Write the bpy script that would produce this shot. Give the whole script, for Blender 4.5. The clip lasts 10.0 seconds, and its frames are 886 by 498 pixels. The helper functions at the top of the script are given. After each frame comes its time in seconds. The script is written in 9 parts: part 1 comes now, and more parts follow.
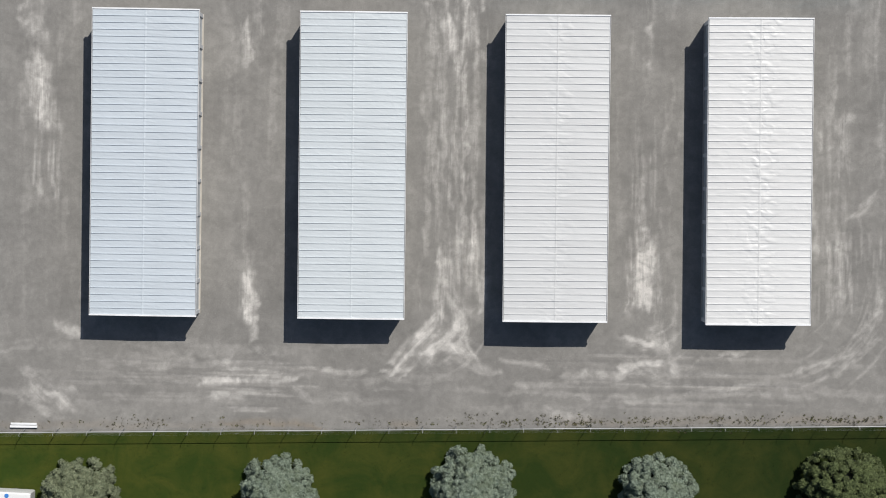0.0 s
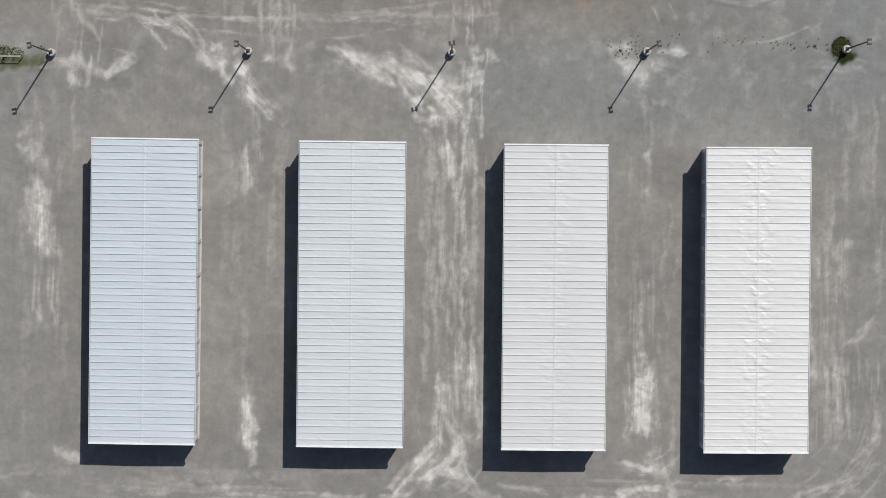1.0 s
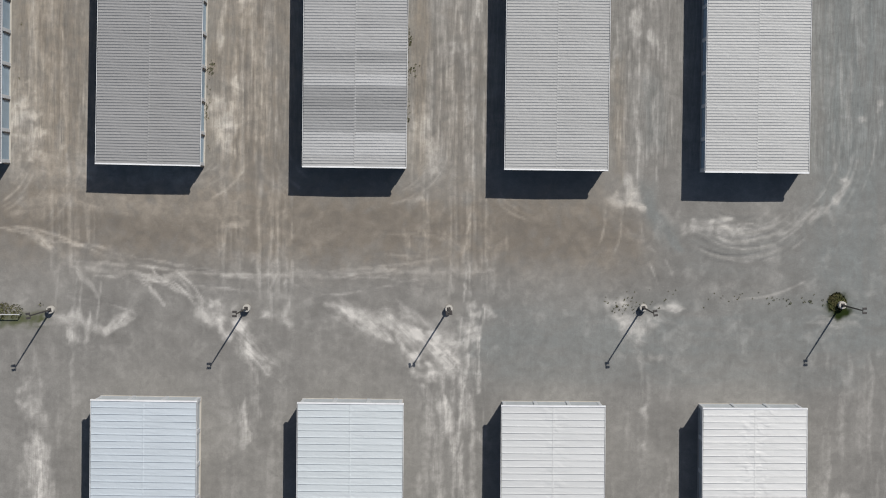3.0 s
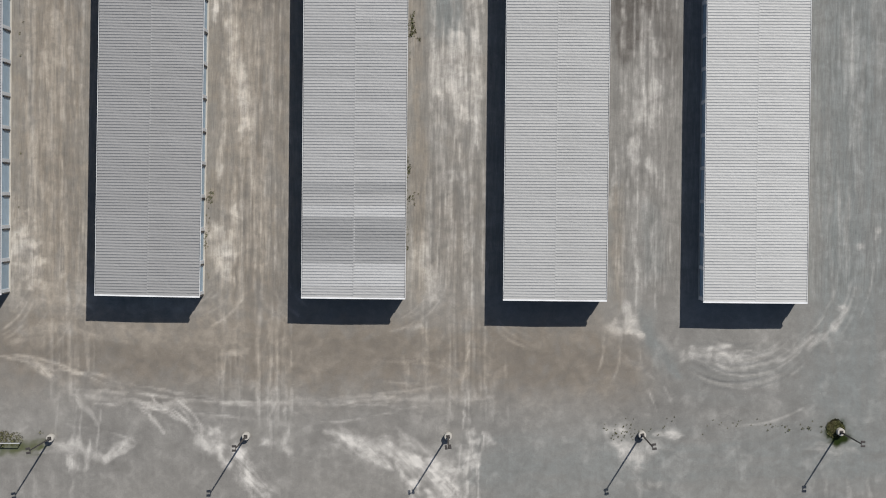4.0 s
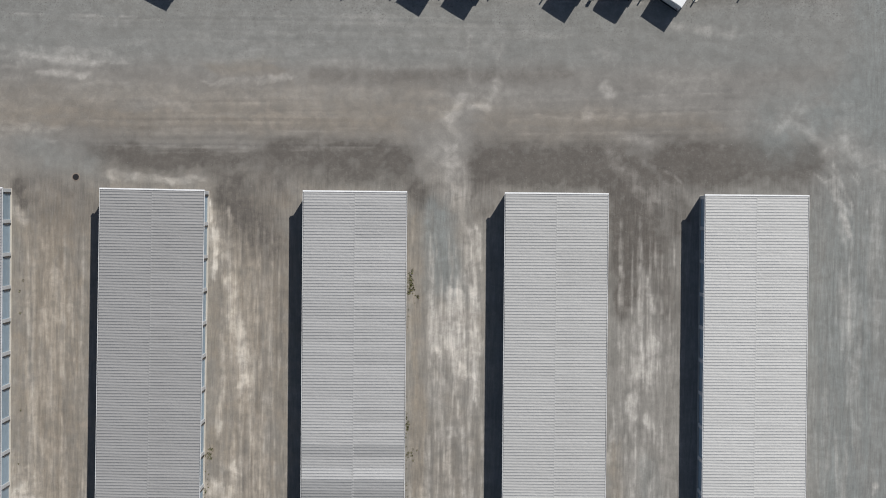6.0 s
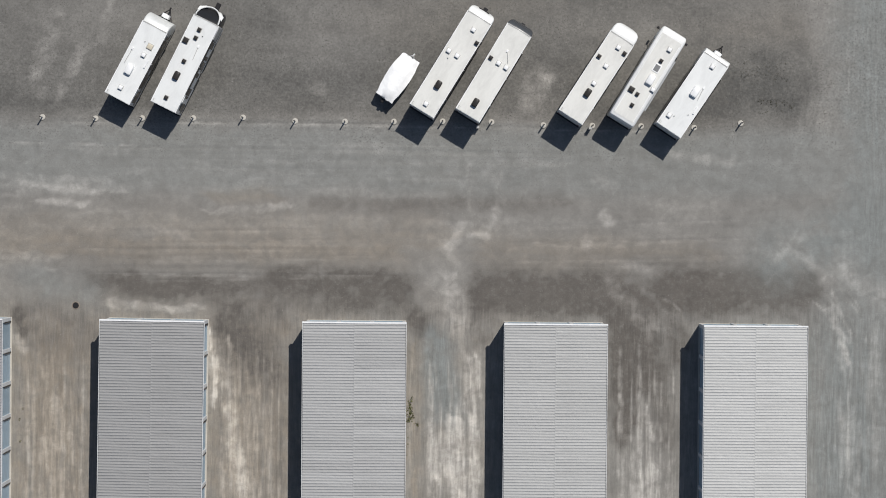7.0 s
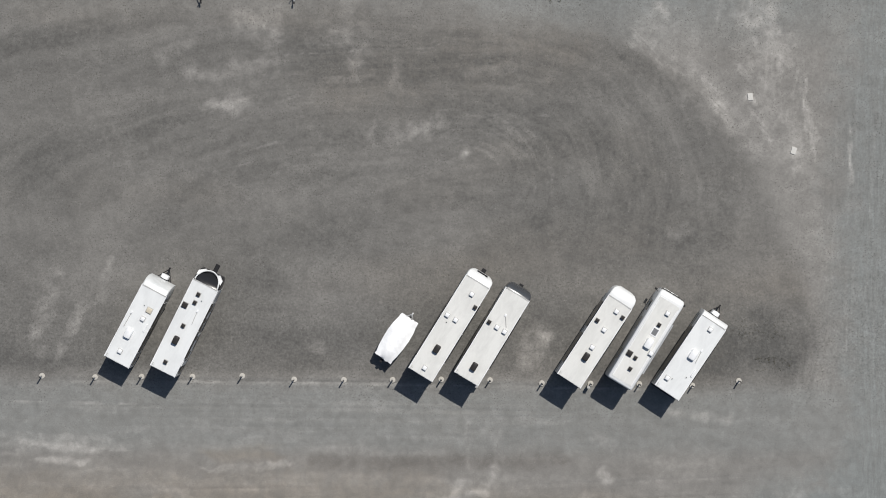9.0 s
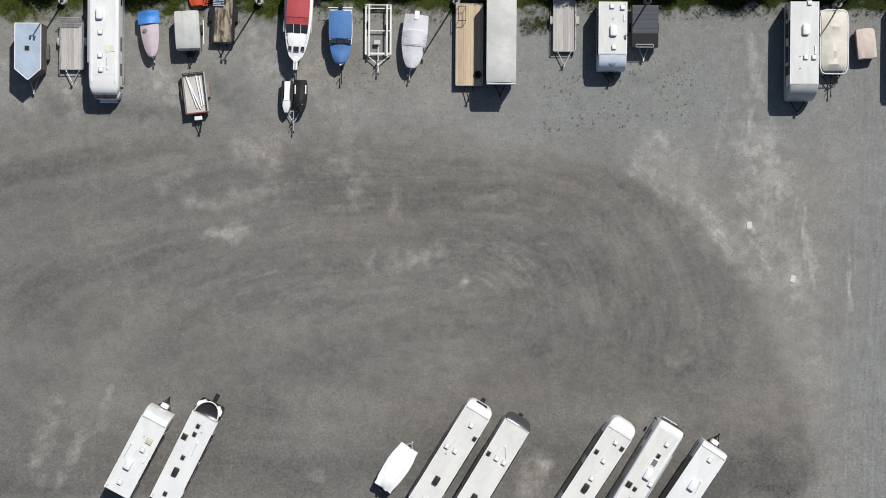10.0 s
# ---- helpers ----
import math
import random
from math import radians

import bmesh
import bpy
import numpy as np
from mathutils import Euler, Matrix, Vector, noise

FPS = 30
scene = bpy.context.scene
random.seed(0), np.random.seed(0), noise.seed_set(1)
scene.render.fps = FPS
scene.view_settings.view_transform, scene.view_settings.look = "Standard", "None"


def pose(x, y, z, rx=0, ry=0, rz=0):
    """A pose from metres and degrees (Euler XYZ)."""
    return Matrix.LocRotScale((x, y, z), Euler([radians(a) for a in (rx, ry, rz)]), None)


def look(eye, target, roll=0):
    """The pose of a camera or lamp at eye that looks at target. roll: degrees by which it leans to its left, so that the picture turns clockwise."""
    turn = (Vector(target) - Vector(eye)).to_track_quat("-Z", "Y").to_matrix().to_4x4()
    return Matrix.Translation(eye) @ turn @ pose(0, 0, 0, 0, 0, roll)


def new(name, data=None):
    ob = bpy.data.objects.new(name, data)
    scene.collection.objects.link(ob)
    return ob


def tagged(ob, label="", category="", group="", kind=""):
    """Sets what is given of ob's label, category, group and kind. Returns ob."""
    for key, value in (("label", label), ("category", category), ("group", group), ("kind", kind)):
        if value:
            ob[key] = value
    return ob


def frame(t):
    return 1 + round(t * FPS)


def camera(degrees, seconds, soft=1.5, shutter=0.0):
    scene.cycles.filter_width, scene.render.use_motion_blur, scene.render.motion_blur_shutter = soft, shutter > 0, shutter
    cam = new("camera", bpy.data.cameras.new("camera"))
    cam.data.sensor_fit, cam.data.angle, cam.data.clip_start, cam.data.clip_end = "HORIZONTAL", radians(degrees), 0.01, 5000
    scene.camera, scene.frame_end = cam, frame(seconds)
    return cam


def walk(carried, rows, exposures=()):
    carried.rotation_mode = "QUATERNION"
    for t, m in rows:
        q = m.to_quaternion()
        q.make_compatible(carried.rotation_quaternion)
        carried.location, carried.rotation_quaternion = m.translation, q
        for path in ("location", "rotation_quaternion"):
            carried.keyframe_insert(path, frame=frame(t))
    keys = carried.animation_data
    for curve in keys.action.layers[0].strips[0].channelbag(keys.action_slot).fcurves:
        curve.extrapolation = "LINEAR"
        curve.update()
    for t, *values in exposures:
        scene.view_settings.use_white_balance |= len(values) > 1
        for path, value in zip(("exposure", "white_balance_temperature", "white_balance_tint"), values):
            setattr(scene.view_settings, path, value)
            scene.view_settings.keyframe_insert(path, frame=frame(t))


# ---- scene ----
# ---------------------------------------------------------------- camera
cam = camera(28.0, 10.0, soft=1.0)
PATH = [
    (0.0, 0.185, 2.028, 164.089, -1.926, 0.881),
    (0.5, 0.168, 7.758, 164.089, -1.910, 0.887),
    (1.0, 0.150, 13.487, 164.089, -1.866, 0.851),
    (1.5, 0.133, 19.217, 164.089, -1.806, 0.802),
    (2.0, 0.116, 24.946, 164.090, -1.744, 0.763),
    (2.5, 0.099, 30.676, 164.090, -1.682, 0.763),
    (4.0, 0.051, 47.863, 164.091, -1.504, 0.629),
    (4.5, 0.034, 53.592, 164.091, -1.438, 0.587),
    (5.0, 0.014, 59.321, 164.091, -1.367, 0.568),
    (5.5, -0.009, 65.050, 164.091, -1.294, 0.584),
    (7.0, -0.082, 82.235, 164.090, -1.093, 0.530),
    (7.5, -0.103, 87.964, 164.090, -1.019, 0.583),
    (8.0, -0.120, 93.692, 164.090, -0.936, 0.528),
    (8.5, -0.134, 99.421, 164.090, -0.845, 0.458),
    (9.0, -0.147, 105.150, 164.089, -0.770, 0.441),
    (9.5, -0.162, 110.879, 164.089, -0.688, 0.439),
    (10.0, -0.179, 116.608, 164.089, -0.625, 0.382),
]
EXPOSURE = [(0.0, 0.02), (1.0, -0.04), (2.0, -0.11), (2.5, -0.13), (4.0, -0.04), (4.5, 0.0), (5.5, -0.06), (7.0, 0.0), (7.5, -0.02), (8.5, 0.05), (9.0, 0.03), (10.0, 0.1)]
walk(cam, [(t, pose(x, y, z, rx, 0, rz)) for t, x, y, z, rx, rz in PATH], EXPOSURE)

# ---------------------------------------------------------------- daylight
SUN_EL, SUN_AZ = radians(53.6), math.atan2(0.524, 0.852)   # azimuth from +y towards +x
world = bpy.data.worlds.new("sky")
scene.world = world
world.use_nodes = True
wn = world.node_tree
sky = wn.nodes.new("ShaderNodeTexSky")
sky.sky_type, sky.sun_disc = "NISHITA", False
sky.sun_elevation, sky.sun_rotation = SUN_EL, SUN_AZ
wn.links.new(sky.outputs[0], wn.nodes["Background"].inputs[0])
wn.nodes["Background"].inputs[1].default_value = 0.06
sun = new("sun", bpy.data.lights.new("sun", "SUN"))
sun.data.energy, sun.data.angle, sun.data.color = 4.2, radians(0.53), (1.0, 0.96, 0.9)
sun.matrix_world = look((math.sin(SUN_AZ) * math.cos(SUN_EL) * 100, math.cos(SUN_AZ) * math.cos(SUN_EL) * 100 + 60, math.sin(SUN_EL) * 100), (0, 60, 0))


# ---------------------------------------------------------------- materials
def nodes_of(name):
    m = bpy.data.materials.new(name)
    m.use_nodes = True
    t = m.node_tree
    return m, t, t.nodes["Principled BSDF"]


def mix(t, a, b, fac, mode="MIX"):
    """A colour mix; a, b and fac are sockets or values."""
    n = t.nodes.new("ShaderNodeMix")
    n.data_type, n.blend_type = "RGBA", mode
    for sock, v in ((n.inputs[0], fac), (n.inputs[6], a), (n.inputs[7], b)):
        if hasattr(v, "links"):
            t.links.new(v, sock)
        else:
            sock.default_value = v if isinstance(v, float) else (*v[:3], 1.0)
    return n.outputs[2]


def mapped(t, sock, lo, hi, a=0.0, b=1.0):
    n = t.nodes.new("ShaderNodeMapRange")
    n.inputs[1].default_value, n.inputs[2].default_value = lo, hi
    n.inputs[3].default_value, n.inputs[4].default_value = a, b
    t.links.new(sock, n.inputs[0])
    return n.outputs[0]


def coords(t, scale=(1, 1, 1), space="Object"):
    tc = t.nodes.new("ShaderNodeTexCoord")
    mp = t.nodes.new("ShaderNodeMapping")
    mp.inputs["Scale"].default_value = scale
    t.links.new(tc.outputs[space], mp.inputs[0])
    return mp.outputs[0]


def coords_world(t, scale):
    """Place in the world, so that dents run on from sheet to sheet."""
    g = t.nodes.new("ShaderNodeNewGeometry")
    mp = t.nodes.new("ShaderNodeMapping")
    mp.inputs["Scale"].default_value = scale
    t.links.new(g.outputs["Position"], mp.inputs[0])
    return mp.outputs[0]


def noise_tex(t, vec, scale, detail=4.0, rough=0.55, distort=0.0):
    n = t.nodes.new("ShaderNodeTexNoise")
    n.inputs["Scale"].default_value, n.inputs["Detail"].default_value = scale, detail
    n.inputs["Roughness"].default_value, n.inputs["Distortion"].default_value = rough, distort
    t.links.new(vec, n.inputs["Vector"])
    return n.outputs["Fac"]


def bump(t, bsdf, height, strength, distance):
    b = t.nodes.new("ShaderNodeBump")
    b.inputs["Strength"].default_value, b.inputs["Distance"].default_value = strength, distance
    t.links.new(height, b.inputs["Height"])
    t.links.new(b.outputs[0], bsdf.inputs["Normal"])


def surface(name, colour, rough=0.6, metal=0.0, stain=None, big=0.6, fine=14.0, spread=0.25, grain=0.12, dent=0.0, stretch=(1, 1, 1), vary=0.0, world=False):
    """A worn surface: blotches at a large scale, grain at a fine one, a slight relief; vary: how much pieces differ from each other."""
    m, t, b = nodes_of(name)
    v = coords_world(t, stretch) if world else coords(t, stretch)
    stain = stain or tuple(c * 0.55 for c in colour)
    blot = mapped(t, noise_tex(t, v, big, 5.0, 0.6, 0.4), 0.42, 0.75, 0.0, spread * 2)
    col = mix(t, colour, stain, blot)
    gr = noise_tex(t, v, fine, 3.0, 0.6)
    col = mix(t, col, tuple(c * 0.6 for c in colour), mapped(t, gr, 0.45, 0.8, 0.0, grain * 2))
    if vary:
        info = t.nodes.new("ShaderNodeObjectInfo")
        tone = mapped(t, info.outputs["Random"], 0.0, 1.0, 1.0 - vary, 1.0 + vary)
        grey = t.nodes.new("ShaderNodeCombineColor")
        for i in range(3):
            t.links.new(tone, grey.inputs[i])
        col = mix(t, col, grey.outputs[0], 1.0, "MULTIPLY")
    t.links.new(col, b.inputs["Base Color"])
    t.links.new(mapped(t, gr, 0.3, 0.7, max(rough - 0.08, 0.02), min(rough + 0.1, 1.0)), b.inputs["Roughness"])
    b.inputs["Metallic"].default_value = metal
    if dent:
        bump(t, b, noise_tex(t, v, fine * 0.35, 3.0, 0.5), 0.6, dent)
    return m


def glass_like(name, colour, rough=0.08):
    m, t, b = nodes_of(name)
    v = coords(t)
    t.links.new(mix(t, colour, tuple(min(1, c * 1.8 + 0.02) for c in colour), noise_tex(t, v, 3.0)), b.inputs["Base Color"])
    b.inputs["Roughness"].default_value = rough
    b.inputs["Specular IOR Level"].default_value = 0.6
    return m


M_CONCRETE = surface("concrete", (0.46, 0.44, 0.40), 0.85, dent=0.01)
M_WALL = surface("wall_panel", (0.50, 0.50, 0.49), 0.5, grain=0.06)
M_DOOR_BLUE = surface("door_blue", (0.30, 0.395, 0.475), 0.5, grain=0.05, vary=0.12)
M_DOOR_PALE = surface("door_pale", (0.45, 0.48, 0.50), 0.5, grain=0.05, vary=0.05)
M_TRIM = surface("trim_white", (0.80, 0.81, 0.82), 0.45, grain=0.04)
M_POLE = surface("bronze_pole", (0.045, 0.04, 0.038), 0.5)
M_DULL_GREY = surface("sealant_grey", (0.42, 0.42, 0.41), 0.8)
M_GALV = surface("galvanised", (0.55, 0.56, 0.57), 0.4, metal=0.5)
M_LENS = glass_like("lamp_lens", (0.5, 0.5, 0.48))


# ---------------------------------------------------------------- mesh helpers
def finish(name, bm, material, smooth=False):
    me = bpy.data.meshes.new(name)
    bmesh.ops.recalc_face_normals(bm, faces=bm.faces)
    bm.to_mesh(me)
    bm.free()
    for m in material if isinstance(material, (list, tuple)) else [material]:
        me.materials.append(m)
    if smooth:
        me.polygons.foreach_set("use_smooth", [True] * len(me.polygons))
        me.set_sharp_from_angle(angle=radians(38))
    return me


def part(name, bm, material, parent, label="", smooth=False, at=None):
    """One bmesh as one mesh object under a thing or a part."""
    ob = new(name, finish(name, bm, material, smooth))
    ob.parent = parent
    if at is not None:
        ob.matrix_basis = at
    return tagged(ob, label)


def again(ob, at, parent=None):
    """Another piece on the same mesh."""
    o = new(ob.name.split(".")[0], ob.data)
    o.parent = parent or ob.parent
    o.matrix_basis = at
    if "label" in ob:
        o["label"] = ob["label"]
    return o


def thing(name, at, label, category, group="", kind=""):
    """An Empty at a thing's base."""
    ob = new(name)
    ob.empty_display_size = 0.3
    ob.matrix_basis = at
    return tagged(ob, label, category, group, kind)


def box(bm, x0, x1, y0, y1, z0, z1, bevel=0.0, m=0):
    """An axis-aligned box with optional bevelled edges."""
    r = bmesh.ops.create_cube(bm, size=1.0)
    bmesh.ops.transform(bm, verts=r["verts"], matrix=Matrix.LocRotScale(((x0 + x1) / 2, (y0 + y1) / 2, (z0 + z1) / 2), None, (abs(x1 - x0), abs(y1 - y0), abs(z1 - z0))))
    faces = list({f for v in r["verts"] for f in v.link_faces})
    if bevel:
        edges = list({e for v in r["verts"] for e in v.link_edges})
        faces = bmesh.ops.bevel(bm, geom=edges, offset=bevel, segments=2, affect="EDGES", profile=0.6)["faces"]
    for f in faces:
        f.material_index = m
    return bm


def boxes(*rows, bevel=0.0):
    bm = bmesh.new()
    for r in rows:
        box(bm, *r, bevel=bevel)
    return bm


def tube(bm, a, b, r0, r1=None, n=8):
    """A round bar from a to b."""
    a, b = Vector(a), Vector(b)
    q = (b - a).to_track_quat("Z", "Y").to_matrix().to_4x4()
    bmesh.ops.create_cone(bm, cap_ends=True, segments=n, radius1=r0, radius2=r0 if r1 is None else r1, depth=(b - a).length, matrix=Matrix.Translation((a + b) / 2) @ q)
    return bm


def tubes(*rows, n=8):
    bm = bmesh.new()
    for a, b, r in rows:
        tube(bm, a, b, r, n=n)
    return bm


def lathe(bm, profile, n=16, at=(0, 0, 0), axis="Z"):
    """A body of revolution from (radius, height) pairs."""
    rings = []
    for r, h in profile:
        ring = []
        for i in range(n):
            c, s = math.cos(2 * math.pi * i / n) * r, math.sin(2 * math.pi * i / n) * r
            p = {"Z": (c, s, h), "X": (h, c, s), "Y": (c, h, s)}[axis]
            ring.append(bm.verts.new(Vector(p) + Vector(at)))
        rings.append(ring)
    for a, b in zip(rings, rings[1:]):
        for i in range(n):
            bm.faces.new((a[i], a[(i + 1) % n], b[(i + 1) % n], b[i]))
    bm.faces.new(rings[0][::-1])
    bm.faces.new(rings[-1])
    return bm


def skin(bm, sections, close_ends=True):
    """A body skinned over closed sections (lists of points of equal count)."""
    rings = [[bm.verts.new(p) for p in s] for s in sections]
    n = len(rings[0])
    for a, b in zip(rings, rings[1:]):
        for i in range(n):
            bm.faces.new((a[i], a[(i + 1) % n], b[(i + 1) % n], b[i]))
    if close_ends:
        bm.faces.new(rings[0][::-1])
        bm.faces.new(rings[-1])
    return bm


def slab(bm, outline, z0, z1, m=0):
    """A plate with that outline in plan."""
    lo = [bm.verts.new((x, y, z0)) for x, y in outline]
    hi = [bm.verts.new((x, y, z1)) for x, y in outline]
    n = len(lo)
    fs = [bm.faces.new(hi), bm.faces.new(lo[::-1])]
    for i in range(n):
        fs.append(bm.faces.new((lo[i], lo[(i + 1) % n], hi[(i + 1) % n], hi[i])))
    for f in fs:
        f.material_index = m
    return bm


# ---------------------------------------------------------------- numpy noise for the ground and the foliage
def lattice(seed):
    return np.random.RandomState(seed).rand(256, 256)


def value_noise(x, y, seed):
    g = lattice(seed)
    xi, yi = np.floor(x).astype(int), np.floor(y).astype(int)
    fx, fy = x - xi, y - yi
    fx, fy = fx * fx * (3 - 2 * fx), fy * fy * (3 - 2 * fy)
    a, b = g[xi % 256, yi % 256], g[(xi + 1) % 256, yi % 256]
    c, d = g[xi % 256, (yi + 1) % 256], g[(xi + 1) % 256, (yi + 1) % 256]
    return (a * (1 - fx) + b * fx) * (1 - fy) + (c * (1 - fx) + d * fx) * fy


def fractal(x, y, seed, octaves=4):
    out, amp, total = 0, 1.0, 0.0
    for k in range(octaves):
        out = out + amp * value_noise(x * 2 ** k + 17.3 * k, y * 2 ** k + 9.1 * k, seed + k)
        total += amp
        amp *= 0.55
    return out / total


# ---------------------------------------------------------------- ground: one sheet to the horizon
FAR = [200.0, 500.0, 1200.0, 3000.0]
gx = np.concatenate([[-f for f in FAR[::-1]], np.arange(-60, -46, 2.0), np.arange(-46, 46.01, 0.16), np.arange(48, 61, 2.0), FAR])
gy = np.concatenate([[60 - f for f in FAR[::-1]], np.arange(-50, -26, 2.0), np.arange(-26, 141.01, 0.16), np.arange(143, 165, 2.0), [60 + f for f in FAR]])
GX, GY = np.meshgrid(gx, gy, indexing="ij")
# ragged coordinates, so that stains get uneven edges
WX = GX + 1.1 * (fractal(GX * 0.35, GY * 0.35, 1) - 0.5) + 0.3 * (fractal(GX * 1.6, GY * 1.6, 5, 2) - 0.5)
WY = GY + 1.1 * (fractal(GX * 0.35, GY * 0.35, 11) - 0.5) + 0.3 * (fractal(GX * 1.6, GY * 1.6, 15, 2) - 0.5)
layers = {k: np.zeros_like(GX) for k in ("dust", "dark", "brown", "blue", "grass", "along", "slant")}
TORN = fractal(GX * 0.64 + GY * 0.48 + 200, GY * 0.64 - GX * 0.48 + 200, 21, 3)
TORN_FINE = fractal(WX * 1.1 + WY * 0.8 + 200, WY * 1.1 - WX * 0.8 + 200, 25, 2)
TORN_NS = fractal(WX * 1.5, WY * 0.13, 31, 2)      # drawn out along y by wheels
TORN_EW = fractal(WX * 0.13, WY * 1.5, 41, 2)      # drawn out along x


SM = np.full_like(GX, 0.66)


def lie_along(near, dx, dy, weight):
    """Turn the drag marks of a stretch to run along a direction (as a doubled angle)."""
    r2 = dx * dx + dy * dy + 1e-6
    for name, val in (("along", (dx * dx - dy * dy) / r2), ("slant", 2 * dx * dy / r2)):
        old = layers[name][near]
        layers[name][near] = old + (val - old) * weight


def crisp(v, lo, hi):
    u = np.clip((v - lo) / (hi - lo), 0, 1)
    return u * u * (3 - 2 * u)


def smear(layer, x0, y0, x1, y1, w, k, torn=None):
    """A stain along a line of half-width w: dust has a torn but crisp edge and is drawn out along long lines, other stains fade softly."""
    dx, dy = x1 - x0, y1 - y0
    near = (np.abs(GX - (x0 + x1) / 2) < abs(dx) / 2 + 3 * w + 2) & (np.abs(GY - (y0 + y1) / 2) < abs(dy) / 2 + 3 * w + 2)
    wx, wy = WX[near], WY[near]
    ln = math.hypot(dx, dy) + 1e-3
    s = ((wx - x0) * dx + (wy - y0) * dy) / ln
    c = ((wy - y0) * dx - (wx - x0) * dy) / ln
    drawn = (torn is None and ln > 3.5 * w) or torn is TORN_NS or torn is TORN_EW
    if drawn:
        s = s + 3.2 * (fractal(c * 1.4 + 7.1 * abs(x0) + 300, c * 0.0 + 5.3 * abs(y0) + 300, 35, 2) - 0.5) * min(1.0, ln / 3)
        wx, wy = x0 + (s * dx - c * dy) / ln, y0 + (s * dy + c * dx) / ln
    u = np.clip(s / ln, 0, 1)
    d = np.hypot(wx - x0 - u * dx, wy - y0 - u * dy) / w
    edge = 0.35 * TORN[near] + 0.65 * TORN_FINE[near]
    if drawn:
        edge = 0.3 * edge + 0.7 * fractal(s * 0.2 + 31.7 * abs(x0), c * 2.2 + 17.3 * abs(y0) + 300, 33, 2)
    faint = np.exp(-(d / 1.15) ** 2) * np.clip(0.85 + 2.2 * (edge - 0.5), 0, 1)
    if layer == "grass" or layer == "dust" and torn is not TORN:
        a = (0.55 * crisp(1.0 - d + 3.4 * (edge - 0.5), -0.2, 0.8) * (0.8 + 1.2 * (TORN_FINE[near] - 0.5)) + 0.45 * faint) * k
    elif layer == "dust":
        a = faint * k
    else:
        a = np.clip(np.exp(-(d / 1.05) ** 2) * (1.0 + 1.6 * (edge - 0.5)), 0, 1) * k
    if layer == "dust" and drawn:
        lie_along(near, dx, dy, 0.7 * np.exp(-d ** 2))
    old = layers[layer][near]
    layers[layer][near] = np.maximum(old, a) + 0.3 * np.minimum(old, a)


HZ = np.zeros_like(GX)      # ruts


def track(points, k=0.5, w=0.12, gap=0.0, layer="dust", rut=0.012, seed=1):
    """A wheel track through a few points, single or a pair gap apart: a thin broken line and a shallow rut."""
    p = [np.array(q, float) for q in points]
    p = [2 * p[0] - p[1], *p, 2 * p[-1] - p[-2]]
    line = []
    for a, b, c, d in zip(p, p[1:], p[2:], p[3:]):
        for u in np.linspace(0, 1, 7)[:-1]:
            line.append(0.5 * (2 * b + (c - a) * u + (2 * a - 5 * b + 4 * c - d) * u * u + (3 * b - a - 3 * c + d) * u ** 3))
    line.append(p[-2])
    line = np.array(line)
    lo, hi = line.min(0) - gap - 4 * w - 0.4, line.max(0) + gap + 4 * w + 0.4
    i0, i1 = np.searchsorted(gx, (lo[0], hi[0]))
    j0, j1 = np.searchsorted(gy, (lo[1], hi[1]))
    win = (slice(i0, i1), slice(j0, j1))
    x = GX[win] + 0.12 * (WX[win] - GX[win])
    y = GY[win] + 0.12 * (WY[win] - GY[win])
    best, side, way = np.full(x.shape, 99.0), np.zeros(x.shape), np.zeros(x.shape)
    run, ux, uy = 0.0, np.zeros(x.shape), np.zeros(x.shape)
    for a, b in zip(line, line[1:]):
        e = b - a
        ln = math.hypot(*e) + 1e-6
        t = np.clip(((x - a[0]) * e[0] + (y - a[1]) * e[1]) / ln, 0, ln)
        qx, qy = x - a[0] - t * e[0] / ln, y - a[1] - t * e[1] / ln
        d = np.hypot(qx, qy)
        m = d < best
        best = np.where(m, d, best)
        way = np.where(m, run + t, way)
        ux, uy = np.where(m, e[0] / ln, ux), np.where(m, e[1] / ln, uy)
        run += ln
    d = np.abs(best - gap / 2)
    broken = np.clip((fractal(way * 0.5 + 40 * seed, best * 0.6 + 7 * seed, 91, 3) - 0.36) * 4.5, 0, 1)
    fade = np.clip(way / (0.18 * run), 0, 1) * np.clip((run - way) / (0.18 * run), 0, 1)
    a = np.exp(-(d / w) ** 2) * broken * fade
    old = layers[layer][win]
    layers[layer][win] = np.maximum(old, a * k) + 0.35 * np.minimum(old, a * k)
    HZ[win] += rut * fade * (np.exp(-((d - 2.0 * w) / w) ** 2) - 1.2 * np.exp(-(d / w) ** 2))


def passes(x0, y0, x1, y1, n, spread, k, seed, gap=1.75, w=0.12, rut=0.012, layer="dust"):
    """Several wheel tracks side by side, each slightly off the others."""
    rnd = random.Random(seed)
    for i in range(n):
        o, q = rnd.uniform(-spread, spread), rnd.uniform(-spread, spread) * 0.35
        f0, f1 = rnd.uniform(0, 0.3), rnd.uniform(0.7, 1.0)
        ln = math.hypot(x1 - x0, y1 - y0)
        px, py = (y1 - y0) / ln, -(x1 - x0) / ln
        pts = [(x0 + (x1 - x0) * f + px * (o + q * f), y0 + (y1 - y0) * f + py * (o + q * f)) for f in (f0, (f0 + f1) / 2, f1)]
        track(pts, k * rnd.uniform(0.5, 1.1), w * rnd.uniform(0.8, 1.3), gap if rnd.random() < 0.6 else 0.0, layer, rut, seed * 31 + i)


